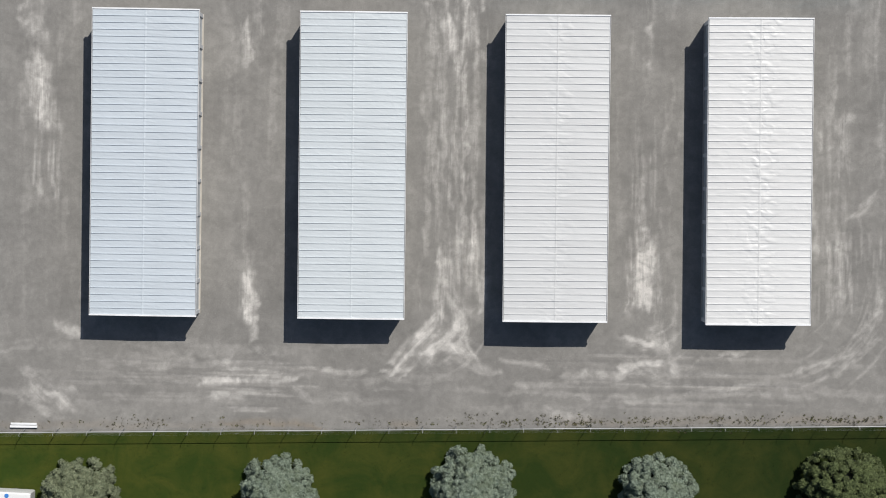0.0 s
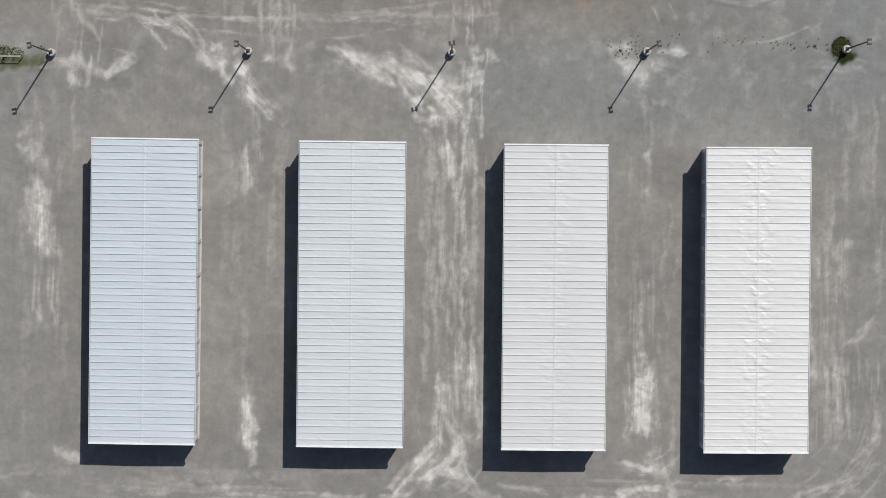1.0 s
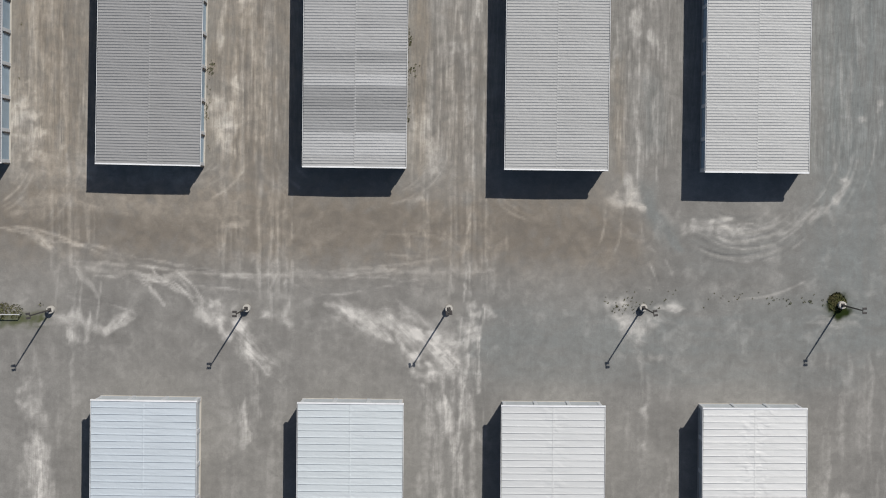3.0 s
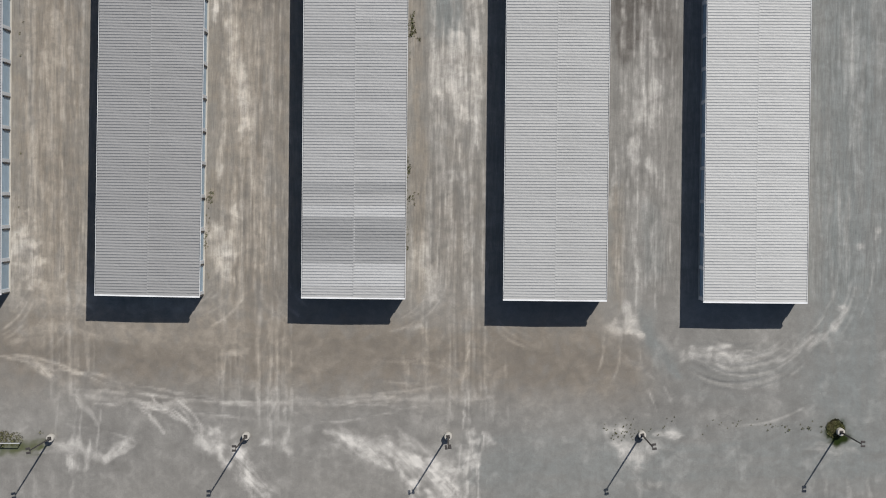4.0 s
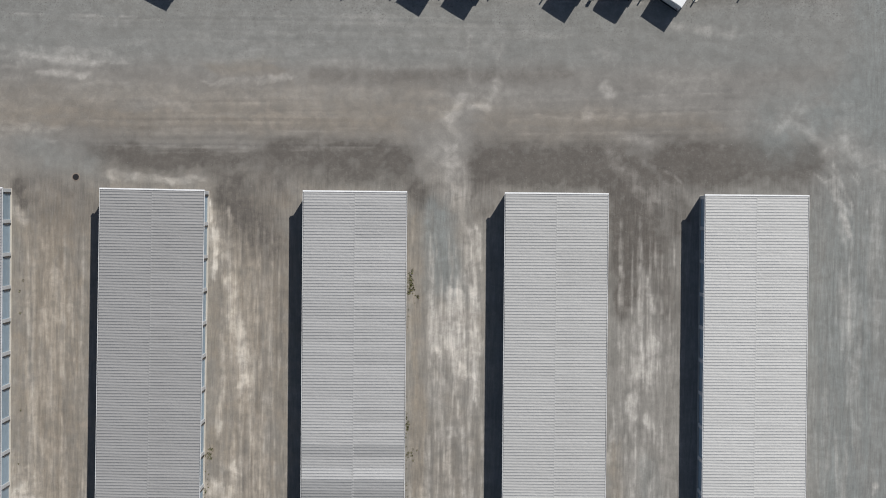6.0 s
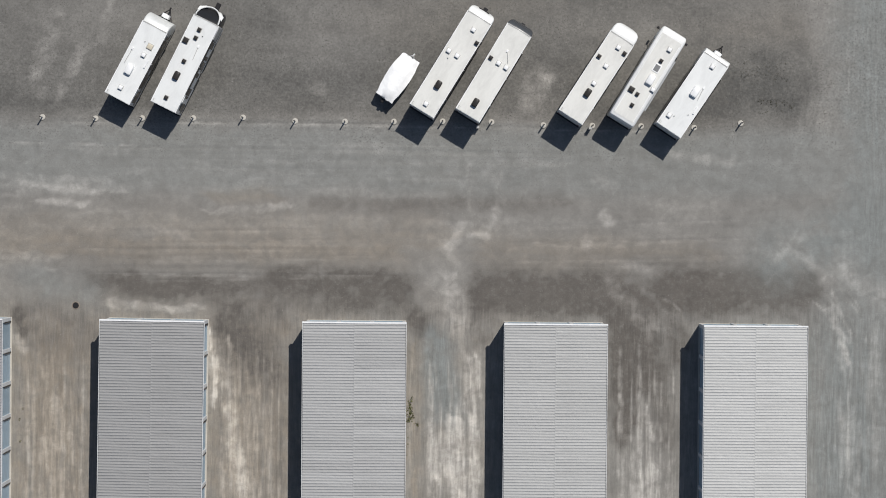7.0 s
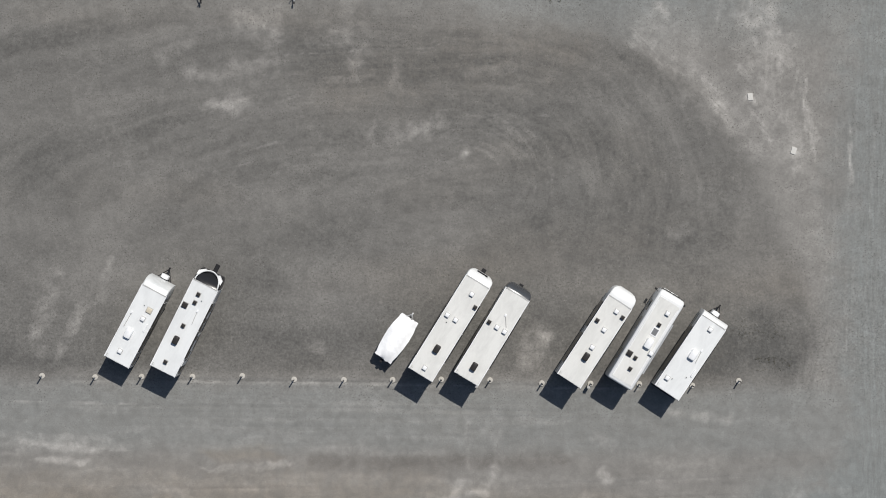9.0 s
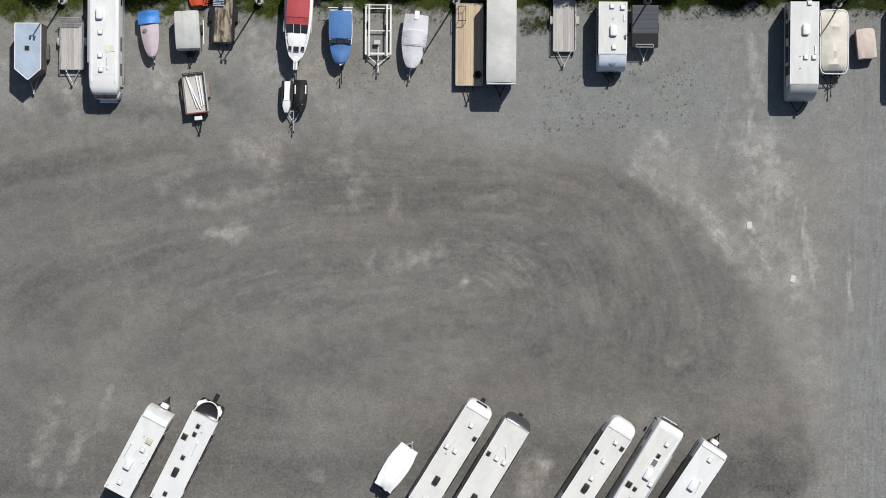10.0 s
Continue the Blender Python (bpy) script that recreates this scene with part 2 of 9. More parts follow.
def swings(cx, cy, r0, r1, a0, a1, n, k, seed, w=0.12, rut=0.015, layer="dust", squash=1.0):
    """Wheel tracks curving round a corner, angles in degrees."""
    rnd = random.Random(seed)
    for i in range(n):
        r, s0, s1 = rnd.uniform(r0, r1), a0 + rnd.uniform(0, 0.35) * (a1 - a0), a1 - rnd.uniform(0, 0.35) * (a1 - a0)
        ox, oy = rnd.uniform(-0.5, 0.5), rnd.uniform(-0.5, 0.5)
        pts = [(cx + ox + r * math.cos(radians(a)), cy + oy + squash * r * math.sin(radians(a))) for a in np.linspace(s0, s1, 6)]
        track(pts, k * rnd.uniform(0.5, 1.1), w * rnd.uniform(0.8, 1.4), 0.0, layer, rut, seed * 17 + i)


def lane(layer, x0, x1, y0, y1, k, field, cut=0.5, edge=2.5):
    """Faint marks all over a stretch where vehicles pass."""
    box_ = np.clip((WX - x0) / edge, 0, 1) * np.clip((x1 - WX) / edge, 0, 1) * np.clip((WY - y0) / edge, 0, 1) * np.clip((y1 - WY) / edge, 0, 1)
    a = box_ * np.clip((field - cut) * 4, 0, 1) * k
    layers[layer][:] = np.maximum(layers[layer], a)


# the lawn beyond the fence
EDGE_S = -20.95 + 0.0224 * (GX + 40)
layers["grass"][:] = np.clip((EDGE_S - 0.1 - GY + 0.25 * (TORN - 0.5)) / 0.2, 0, 1)
layers["grass"][:] = np.maximum(layers["grass"], np.clip((GY - 137.15 + 1.6 * (TORN - 0.5)) / 0.4, 0, 1))
# darker unswept ground round the campers
rim_y = np.array([86.0, 88.0, 94.6, 101.0, 108.7, 116.6, 122.0, 126.0, 129.0])
rim_x = np.array([25.0, 32.5, 35.8, 34.0, 30.6, 26.6, 18.5, 2.0, -6.0])
OPEN_E = np.clip((WX - 24.5) / 5, 0, 1) * np.clip((100 - WY) / 4, 0, 1)
inside = np.clip((np.interp(WY, rim_y, rim_x) - WX) / 2.2, 0, 1) * np.clip((WY - 90.4 + 4.0 * OPEN_E) / (1.4 + 5.0 * OPEN_E), 0, 1) * (1 - 0.25 * OPEN_E) * np.clip((128.0 - 2.5 * np.clip((WX + 6) / 14, 0, 1) - WY + 3.0 * (TORN - 0.5)) / 4.5, 0, 1)
ux = np.where(WX < 6, (WX - 6) / 3.6, WX - 6)
turn_r, turn_a = np.hypot(ux, WY - 106.0), np.arctan2(ux, WY - 106.0)
NORTHERN = np.clip((WY - 101) / 7, 0, 1)
MOTTLE = fractal(GX * 0.10, GY * 0.2, 52, 5)
SWEPT = fractal(turn_r * 0.7 + 40, turn_a * 2.2 + 40, 51, 5) * NORTHERN + MOTTLE * (1 - NORTHERN)
SWEPT_FINE = fractal(turn_r * 2.6 + 40, turn_a * 3.5 + 40, 56, 3) * NORTHERN + 0.45 * (1 - NORTHERN)
layers["dark"][:] = inside * (0.63 - 0.07 * np.clip((4 - WX) / 12, 0, 1) + 0.6 * (SWEPT - 0.5) + 0.4 * (SWEPT_FINE - 0.5) + 0.45 * (MOTTLE - 0.5) + 0.14 * np.clip((100 - WY) / 8, 0, 1))
layers["dust"][:] = np.maximum(layers["dust"], inside * np.clip((SWEPT_FINE - 0.58) * 3.0, 0, 1) * np.clip((MOTTLE - 0.42) * 4, 0, 1) * 0.26)
# which way wheels run: 0 along the alleys, 1 along the cross lanes
alley = np.clip((GY + 10.5) / 2, 0, 1) * (1 - np.clip((GY - 26) / 5, 0, 1) * np.clip((40 - GY) / 3, 0, 1)) * np.clip((79 - GY) / 6, 0, 1)
cross = np.clip((-10.5 - GY) / 2, 0, 1) + np.clip((GY - 26) / 5, 0, 1) * np.clip((40 - GY) / 3, 0, 1) * 0.7 + np.clip((GY - 77) / 4, 0, 1) * np.clip((93 - GY) / 4, 0, 1) * np.clip((34 - GX) / 4, 0, 1) * 0.8
east = np.clip((GX - 35) / 4, 0, 1) * np.clip((GY - 75) / 5, 0, 1) * 0.8
in_b = np.clip((GY - 37) / 4, 0, 1) * np.clip((77 - GY) / 5, 0, 1)
layers["along"][:] = 0.45 * cross - alley * (0.4 + 0.6 * in_b) - east * (1 - cross)
layers["brown"][:] = inside * np.clip(fractal(GX * 0.05, GY * 0.12, 61, 3) - 0.5, 0, 1) * 1.2
# browner earth between the grey buildings, most in the western alleys
layers["brown"][:] = np.maximum(layers["brown"], in_b * (0.5 - 0.22 * np.clip((GX + 12) / 8, 0, 1) - 0.22 * np.clip((GX - 6) / 8, 0, 1)) * (GX < 24) * np.clip(1.0 + 1.5 * (TORN - 0.5), 0, 1.3))
# bluish fine gravel along the east side
layers["blue"][:] = np.clip((WX - 34.5 + 3 * (TORN - 0.5)) / 4.0, 0, 1) * np.clip((WY - 34) / 5, 0, 1) * np.where(WY > 80, 0.8, 0.55)
layers["blue"][:] = np.maximum(layers["blue"], np.clip((WY - 121) / 6, 0, 1) * (WY < 137.5) * 0.85 * np.clip((WX + 6) / 15, 0.35, 1) * (1 - inside))
layers["blue"][:] = np.maximum(layers["blue"], np.clip((WY - 83.5) / 1.5, 0, 1) * np.clip((91 - WY) / 1.5, 0, 1) * 0.5)
# faint passes
FINE_NS = fractal(WX * 1.9, WY * 0.15, 131, 2)
for x0, x1, k in ((-22.0, -12.8, 0.16), (-3.2, 5.5, 0.3), (15.0, 23.8, 0.22), (-42.0, -31.5, 0.18), (33.0, 46.0, 0.26)):
    lane("dust", x0, x1, -11, 24, k, TORN_NS, 0.53)
lane("dust", -46.0, 46.0, -20, -11, 0.18, TORN_EW, 0.5)
lane("dust", -46.0, 46.0, 20, 38, 0.14, TORN, 0.5)
for x0, x1, k, q in ((-39.8, -31.3, 0.24, 0.26), (-21.7, -12.6, 0.27, 0.26), (-3.2, 5.6, 0.14, 0.12), (15.0, 23.6, 0.13, 0.12)):
    lane("dust", x0, x1, 36, 70, k, 0.5 * FINE_NS + 0.5 * TORN_NS, 0.5 + 0.12 * np.clip((GY - 52) / 14, 0, 1))
    lane("dark", x0, x1, 36, 76, q, 1 - FINE_NS, 0.5)
lane("dark", -46.0, 46.0, 20, 38, 0.16, 1 - TORN, 0.5)
lane("dust", -46.0, 40.0, 76, 92, 0.09, TORN_EW, 0.52)
lane("dark", -46.0, 40.0, 74, 90, 0.14, 1 - TORN_EW, 0.5)
lane("dark", 36.0, 46.0, 40, 137, 0.15, 1 - TORN_NS, 0.5)
lane("dust", 33.5, 46.0, 40, 74, 0.16, TORN_NS, 0.52)
# wheel tracks: the lane between the two rows of buildings
passes(-34.4, 41.7, -34.0, 27.6, 7, 1.60, 0.34, 3)
passes(-33.0, 31.8, -33.5, 22.4, 4, 2.00, 0.30, 4)
passes(-18.5, 41.9, -18.9, 29.4, 7, 1.70, 0.36, 5)
passes(-15.6, 40.9, -15.4, 22.7, 6, 0.90, 0.42, 6, rut=0.018)
passes(-20.3, 35.6, -19.9, 27.8, 3, 0.80, 0.30, 7)
passes(-2.4, 40.0, -2.5, 28.1, 6, 1.40, 0.30, 8)
passes(2.3, 43.2, 2.8, 22.4, 6, 0.90, 0.40, 9, rut=0.018)
passes(4.5, 34.9, 5.2, 24.5, 3, 0.80, 0.25, 10)
passes(1.8, 22.9, 2.7, 11.9, 4, 0.90, 0.50, 11)
swings(-44.0, 41.5, 3.7, 11.0, -75, 5, 10, 0.40, 12)
swings(-30.2, 41.7, 3.7, 6.8, 180, 265, 5, 0.30, 13)
swings(-23.7, 41.8, 3.1, 6.3, -80, -5, 6, 0.40, 14)
swings(-10.2, 41.5, 3.7, 6.8, 185, 260, 5, 0.30, 15)
swings(-5.5, 41.5, 3.7, 6.3, -85, -5, 5, 0.35, 16)
swings(27.6, 39.4, 4.7, 8.6, -150, -20, 16, 0.25, 17, rut=0.022)
swings(28.3, 42.5, 7.8, 12.5, -60, 10, 7, 0.30, 18)
swings(10.1, 40.7, 4.7, 7.3, 195, 265, 4, 0.20, 19)
track([(-40.8, 33.0), (-36.1, 32.6), (-33.0, 31.6), (-30.4, 30.6), (-23.6, 29.4), (-17.3, 29.2), (-9.5, 29.3), (-0.1, 29.9)], 0.30, seed=2)
track([(-40.8, 33.5), (-37.2, 33.0), (-33.5, 31.9), (-30.9, 30.8)], 0.60, w=0.16, seed=3)
track([(-34.5, 29.7), (-28.8, 29.3), (-23.6, 28.8), (-16.3, 28.1)], 0.50, gap=1.2, seed=4)
track([(-25.2, 29.3), (-23.6, 28.1), (-22.0, 26.2)], 0.60, gap=0.9, seed=5)
track([(-27.8, 28.8), (-25.9, 27.8)], 0.50, gap=0.7, seed=6)
track([(-14.7, 29.5), (-11.6, 28.5), (-9.5, 28.2), (-4.3, 29.1), (-0.1, 28.6)], 0.35, gap=1.6, seed=7)
track([(-36.1, 27.1), (-32.4, 26.6), (-28.2, 25.4), (-29.8, 24.1)], 0.30, seed=8)
track([(-14.7, 30.0), (-15.8, 27.9), (-16.3, 25.8)], 0.40, seed=9)
track([(-12.6, 29.5), (-13.7, 27.9), (-14.2, 25.3)], 0.35, seed=10)
track([(15.9, 37.7), (15.5, 32.5), (12.9, 28.3)], 0.30, gap=1.6, seed=11)
track([(19.1, 35.1), (19.6, 32.0), (21.3, 27.9)], 0.30, gap=1.5, seed=12)
track([(19.6, 36.2), (20.9, 33.1), (21.8, 28.4)], 0.50, layer='dark', w=0.2, seed=13)
track([(26.5, 27.4), (29.6, 27.7), (32.2, 28.5), (34.8, 30.1), (36.8, 33.3)], 0.30, seed=14)
# the south yard
swings(30.5, -5.8, 6.3, 12.5, -85, 10, 16, 0.24, 21, rut=0.018)
swings(16.9, -6.0, 5.2, 9.9, -85, -30, 6, 0.30, 22)
swings(24.2, -8.0, 6.3, 9.4, 200, 265, 5, 0.25, 23)
swings(-3.0, -8.4, 3.1, 7.8, -70, 0, 5, 0.35, 24)
swings(6.5, -7.7, 4.7, 7.8, 190, 260, 6, 0.30, 25)
passes(6.6, -15.3, 37.0, -15.4, 8, 1.60, 0.25, 26, gap=1.6)
passes(-37.4, -15.5, -11.2, -16.1, 7, 1.60, 0.25, 27)
passes(-23.3, -15.8, -9.1, -16.1, 4, 0.90, 0.50, 28)
passes(-22.7, -17.6, -12.3, -17.6, 3, 0.35, 0.60, 29)
passes(36.1, 0.6, 36.8, -9.9, 7, 1.20, 0.30, 30)
passes(39.7, 0.6, 40.0, -9.8, 5, 1.00, 0.25, 31)
passes(18.3, 0.3, 19.1, -10.2, 6, 0.70, 0.35, 32)
passes(1.6, 0.1, 2.3, -9.4, 7, 1.00, 0.40, 33)
passes(1.8, 12.9, 2.4, -0.7, 6, 0.70, 0.45, 34)
passes(0.5, 12.9, 1.0, -3.8, 4, 0.70, 0.25, 35)
passes(-36.0, 12.4, -36.2, -1.2, 4, 0.60, 0.40, 36)
passes(18.6, 10.0, 18.8, -1.5, 4, 0.50, 0.25, 37)
passes(36.0, 13.4, 36.5, -7.5, 7, 1.40, 0.25, 38)
# between the grey buildings
passes(-37.8, 71.0, -37.8, 49.1, 9, 1.30, 0.36, 41, rut=0.01)
passes(-37.8, 55.4, -37.8, 34.9, 9, 1.30, 0.36, 42, rut=0.01)
passes(-35.2, 71.0, -35.2, 49.1, 9, 1.30, 0.40, 43, rut=0.01)
passes(-35.2, 55.4, -35.2, 35.0, 9, 1.30, 0.40, 44, rut=0.01)
passes(-18.5, 71.2, -18.5, 49.3, 11, 1.30, 0.45, 45, rut=0.01)
passes(-18.5, 55.6, -18.4, 35.1, 11, 1.30, 0.45, 46, rut=0.01)
passes(-16.4, 71.2, -16.4, 49.3, 9, 1.30, 0.36, 47, rut=0.01)
passes(-16.4, 55.6, -16.3, 35.1, 9, 1.30, 0.36, 48, rut=0.01)
passes(-0.8, 71.4, -0.7, 49.5, 9, 1.30, 0.40, 49, rut=0.01)
passes(-0.7, 55.7, -0.6, 35.3, 9, 1.30, 0.40, 50, rut=0.01)
passes(2.0, 71.4, 2.2, 49.5, 10, 1.30, 0.45, 51, rut=0.01)
passes(2.1, 55.8, 2.3, 35.3, 10, 1.30, 0.45, 52, rut=0.01)
passes(17.9, 71.6, 18.1, 49.6, 8, 1.30, 0.35, 53, rut=0.01)
passes(18.1, 55.9, 18.2, 35.5, 8, 1.30, 0.35, 54, rut=0.01)
passes(19.5, 71.6, 19.7, 49.7, 6, 1.30, 0.30, 55, rut=0.01)
passes(19.6, 55.9, 19.8, 35.5, 6, 1.30, 0.30, 56, rut=0.01)
passes(37.2, 73.3, 37.0, 49.8, 8, 1.60, 0.20, 60)
passes(35.9, 55.1, 36.7, 36.2, 6, 1.40, 0.22, 61)
swings(31.0, 69.6, 4.2, 8.9, 0, 70, 8, 0.28, 62)
swings(18.0, 69.5, 2.1, 5.7, 20, 80, 5, 0.20, 63)
passes(-37.8, 77.8, -1.4, 78.1, 10, 2.00, 0.14, 64)
passes(0.7, 78.1, 31.9, 79.0, 8, 2.00, 0.12, 65)
# the turning ground round the campers
swings(2.2, 108.6, 3.5, 7.0, -20, 150, 7, 0.11, 70, layer="dust", rut=0.008)
swings(2.2, 108.6, 5.0, 13.0, -30, 120, 14, 0.10, 71, layer="dust", rut=0.008)
swings(2.2, 108.6, 4.0, 13.0, -40, 120, 16, 0.36, 72, layer="dark", rut=0.008, w=0.09)
swings(2.2, 108.6, 13.0, 19.0, -30, 70, 8, 0.08, 73, layer="dust", rut=0.008)
swings(2.2, 108.6, 12.0, 20.0, -40, 80, 9, 0.30, 74, layer="dark", rut=0.008, w=0.09)
swings(26.3, 93.6, 6.9, 8.4, -75, 70, 8, 0.36, 75, layer="dark", rut=0.008, w=0.16)
swings(-8.0, 60.0, 52.0, 68.0, 62, 118, 14, 0.08, 80, rut=0.006)
swings(-8.0, 60.0, 48.0, 68.0, 62, 118, 14, 0.3, 81, layer="dark", rut=0.006)
swings(-34.0, 70.0, 38.0, 58.0, 40, 100, 10, 0.06, 82, rut=0.006)
passes(-40.0, 88.6, 30.0, 88.4, 8, 1.6, 0.07, 83, gap=1.7, rut=0.004)
passes(-40.0, 86.4, 34.0, 86.6, 7, 1.8, 0.07, 84, gap=1.7, rut=0.004)
passes(37.0, 84.0, 38.0, 128.0, 9, 2.6, 0.1, 85)
passes(33.4, 110.0, 32.4, 122.0, 4, 0.6, 0.4, 86, gap=0.0)
passes(27.0, 120.0, 30.0, 136.0, 6, 2.0, 0.2, 87)
# cross tracks by the light poles
passes(-7.5, 29.2, 0.9, 30.7, 6, 1.20, 0.26, 88, gap=0.0, w=0.1)
passes(-7.5, 32.4, 1.6, 31.8, 6, 1.40, 0.2, 89, gap=0.0, w=0.1)
NS, EW = TORN_NS, TORN_EW
# -- stretch of the yard
smear("dust", -37.1, 13.2, -36.9, 9.0, 0.94, 0.82, NS)
smear("dust", -37.7, 16.8, -37.4, 15.8, 1.15, 0.36)
smear("dust", -35.8, 2.3, -35.7, 1.0, 0.42, 0.51, NS)
smear("dust", -37.3, 1.7, -37.0, 0.7, 0.31, 0.41, NS)
smear("dust", -17.9, 16.6, -17.9, 13.5, 0.52, 0.56, NS)
smear("dust", -17.7, -5.8, -17.5, -9.2, 0.68, 0.87, NS)
smear("dust", -17.1, -10.5, -17.0, -12.1, 0.37, 0.41, NS)
smear("dust", -17.9, -3.7, -17.8, -5.3, 0.21, 0.41, NS)
smear("dust", -19.6, -14.7, -18.6, -13.4, 0.52, 0.41)
smear("dust", -21.2, -16.1, -13.4, -15.8, 0.47, 0.82, EW)
smear("dust", -19.6, -15.1, -14.9, -15.0, 0.26, 0.77, EW)
smear("dust", -21.2, -17.6, -18.6, -17.4, 0.31, 0.51, EW)
smear("dust", -13.3, -16.7, -12.0, -17.5, 0.26, 0.31, EW)
smear("dust", -34.9, -11.0, -33.8, -11.8, 0.57, 0.51)
smear("dust", -37.4, -17.1, -34.8, -18.6, 1.30, 0.46, EW)
smear("dust", -0.3, 18.4, 0.3, 16.3, 0.52, 0.41, NS)
smear("dust", 2.3, 19.5, 1.6, 13.8, 0.26, 0.61, NS)
smear("dust", -1.6, 19.4, -1.3, 18.4, 0.31, 0.41, NS)
smear("dust", 0.5, 17.4, 0.8, 14.3, 0.63, 0.66, NS)
smear("dust", 2.0, 13.2, 2.3, 6.0, 0.31, 0.66, NS)
smear("dust", 0.5, 2.8, 0.8, 0.8, 0.37, 0.41, NS)
smear("dust", 2.0, 3.9, 2.2, -1.3, 0.26, 0.36, NS)
smear("dust", -0.6, 5.9, -0.2, -2.4, 0.31, 0.26, NS)
smear("dust", 0.6, -3.4, 0.4, -8.7, 0.73, 0.61, NS)
smear("dust", 2.9, -2.9, 2.7, -6.5, 0.73, 0.71, NS)
smear("dust", -0.6, -10.8, -4.0, -15.0, 0.68, 0.82)
smear("dust", 1.2, -11.3, -1.4, -13.9, 0.84, 0.87)
smear("dust", 1.7, -9.7, 2.8, -13.3, 0.52, 0.51)
smear("dust", 0.7, -12.3, 2.8, -13.4, 0.52, 0.77)
smear("dust", -2.1, -14.5, -4.5, -15.4, 0.42, 0.51)
smear("dust", 3.4, -14.4, 5.0, -15.0, 0.47, 0.41)
smear("dust", 18.8, -1.1, 18.7, -2.4, 0.42, 0.61, NS)
smear("dust", 19.0, -4.2, 18.6, -8.1, 0.94, 1)
smear("dust", 19.5, -11.0, 20.6, -12.3, 0.57, 0.77)
smear("dust", 17.4, -11.8, 19.6, -12.3, 0.47, 0.66)
smear("dust", 17.2, -14.2, 20.1, -14.0, 0.57, 0.87)
smear("dust", 20.6, -11.5, 22.2, -14.6, 0.31, 0.46)
smear("dust", 19.2, 17.1, 19.5, 16.6, 0.42, 0.46)
smear("dust", 19.1, 14.0, 19.1, 13.5, 0.31, 0.31)
smear("dust", 18.2, 4.1, 18.3, -0.0, 0.31, 0.31, NS)
smear("dust", 22.1, -6.2, 21.6, -11.5, 0.31, 0.26, NS)
smear("dust", 40.4, -9.1, 37.9, -12.8, 0.42, 0.41)
smear("dust", 37.9, -12.8, 32.7, -14.7, 0.42, 0.41, EW)
smear("dust", 41.0, -11.2, 36.9, -14.9, 0.31, 0.36)
smear("dust", 36.6, -2.9, 36.7, -7.1, 1.04, 0.36, NS)
smear("dust", 37.4, 9.6, 37.0, 5.0, 0.73, 0.31, NS)
smear("dust", 40.7, 2.4, 39.1, 0.8, 0.52, 0.36)
smear("dust", 35.0, 8.1, 35.2, 6.5, 0.31, 0.36, NS)
smear("dust", 34.4, 2.8, 34.8, -5.0, 0.31, 0.31, NS)
smear("dust", 6.5, -16.2, 11.8, -15.8, 0.31, 0.36, EW)
smear("dust", 11.8, -14.8, 17.0, -15.0, 0.42, 0.41, EW)
smear("dust", 24.3, -16.2, 29.6, -16.1, 0.42, 0.41, EW)
smear("dust", 26.9, -12.7, 29.0, -12.8, 0.26, 0.46, EW)
smear("dust", -11.3, -15.1, -8.1, -15.1, 0.37, 0.41, EW)
smear("dust", -9.2, -17.8, -8.0, -17.9, 0.26, 0.31, EW)
smear("dust", -27.5, -15.1, -22.8, -14.3, 0.42, 0.31, EW)
smear("dust", 9.7, -18.5, 13.4, -19.0, 0.52, 0.41, EW)
smear("dust", 5.5, -13.8, 9.7, -14.3, 0.31, 0.31, EW)
smear("dust", 12.8, -16.9, 22.3, -17.0, 0.31, 0.26, EW)
smear("dust", 29.1, -16.6, 35.4, -17.1, 0.31, 0.26, EW)
smear("brown", -19.6, -20.0, -11.2, -20.0, 0.31, 0.77, EW)
smear("brown", -4.4, -19.9, -2.3, -19.8, 0.26, 0.77, EW)
smear("brown", 11.8, -19.5, 41.6, -18.8, 0.42, 0.44, EW)
smear("brown", -40.5, -20.4, -19.6, -20.2, 0.31, 0.33, EW)
smear("dust", -1.3, 17.9, 0.5, 3.9, 0.42, 0.31, NS)
smear("dust", 1.4, 12.7, 1.0, 3.9, 0.52, 0.36, NS)
smear("dust", 3.0, 6.5, 3.1, -2.9, 0.31, 0.36, NS)
smear("dust", -1.7, 10.1, -0.6, 2.3, 0.42, 0.2, NS)
smear("dust", 4.3, -4.9, 3.8, -8.6, 0.52, 0.41)
smear("dust", 1.1, -6.6, 2.2, -9.7, 0.73, 0.51)
smear("dust", -0.1, -7.6, 0.2, -10.2, 0.42, 0.41, NS)
smear("dust", 20.0, -7.3, 20.3, -11.0, 0.42, 0.36, NS)
smear("dust", -16.5, -13.1, -15.5, -14.2, 0.42, 0.31)
smear("dust", -24.9, -12.2, -21.2, -12.7, 0.42, 0.2, EW)
# -- stretch of the yard
smear("dust", -21.3, 25.8, -18.9, 24.1, 1.15, 0.71)
smear("dust", -19.0, 24.3, -16.3, 20.5, 0.52, 0.61)
smear("dust", -16.4, 25.9, -15.3, 25.4, 0.47, 0.66)
smear("dust", -14.3, 25.9, -14.0, 24.6, 0.42, 0.46)
smear("dust", -8.6, 25.8, -5.4, 23.7, 0.78, 0.77, EW)
smear("dust", -4.9, 25.3, -2.8, 22.2, 0.68, 0.66)
smear("dust", -3.3, 24.3, 1.4, 23.3, 0.94, 0.82)
smear("dust", 0.3, 22.3, 1.6, 21.0, 1.15, 0.92)
smear("dust", -2.3, 21.7, -0.7, 20.2, 0.89, 0.87)
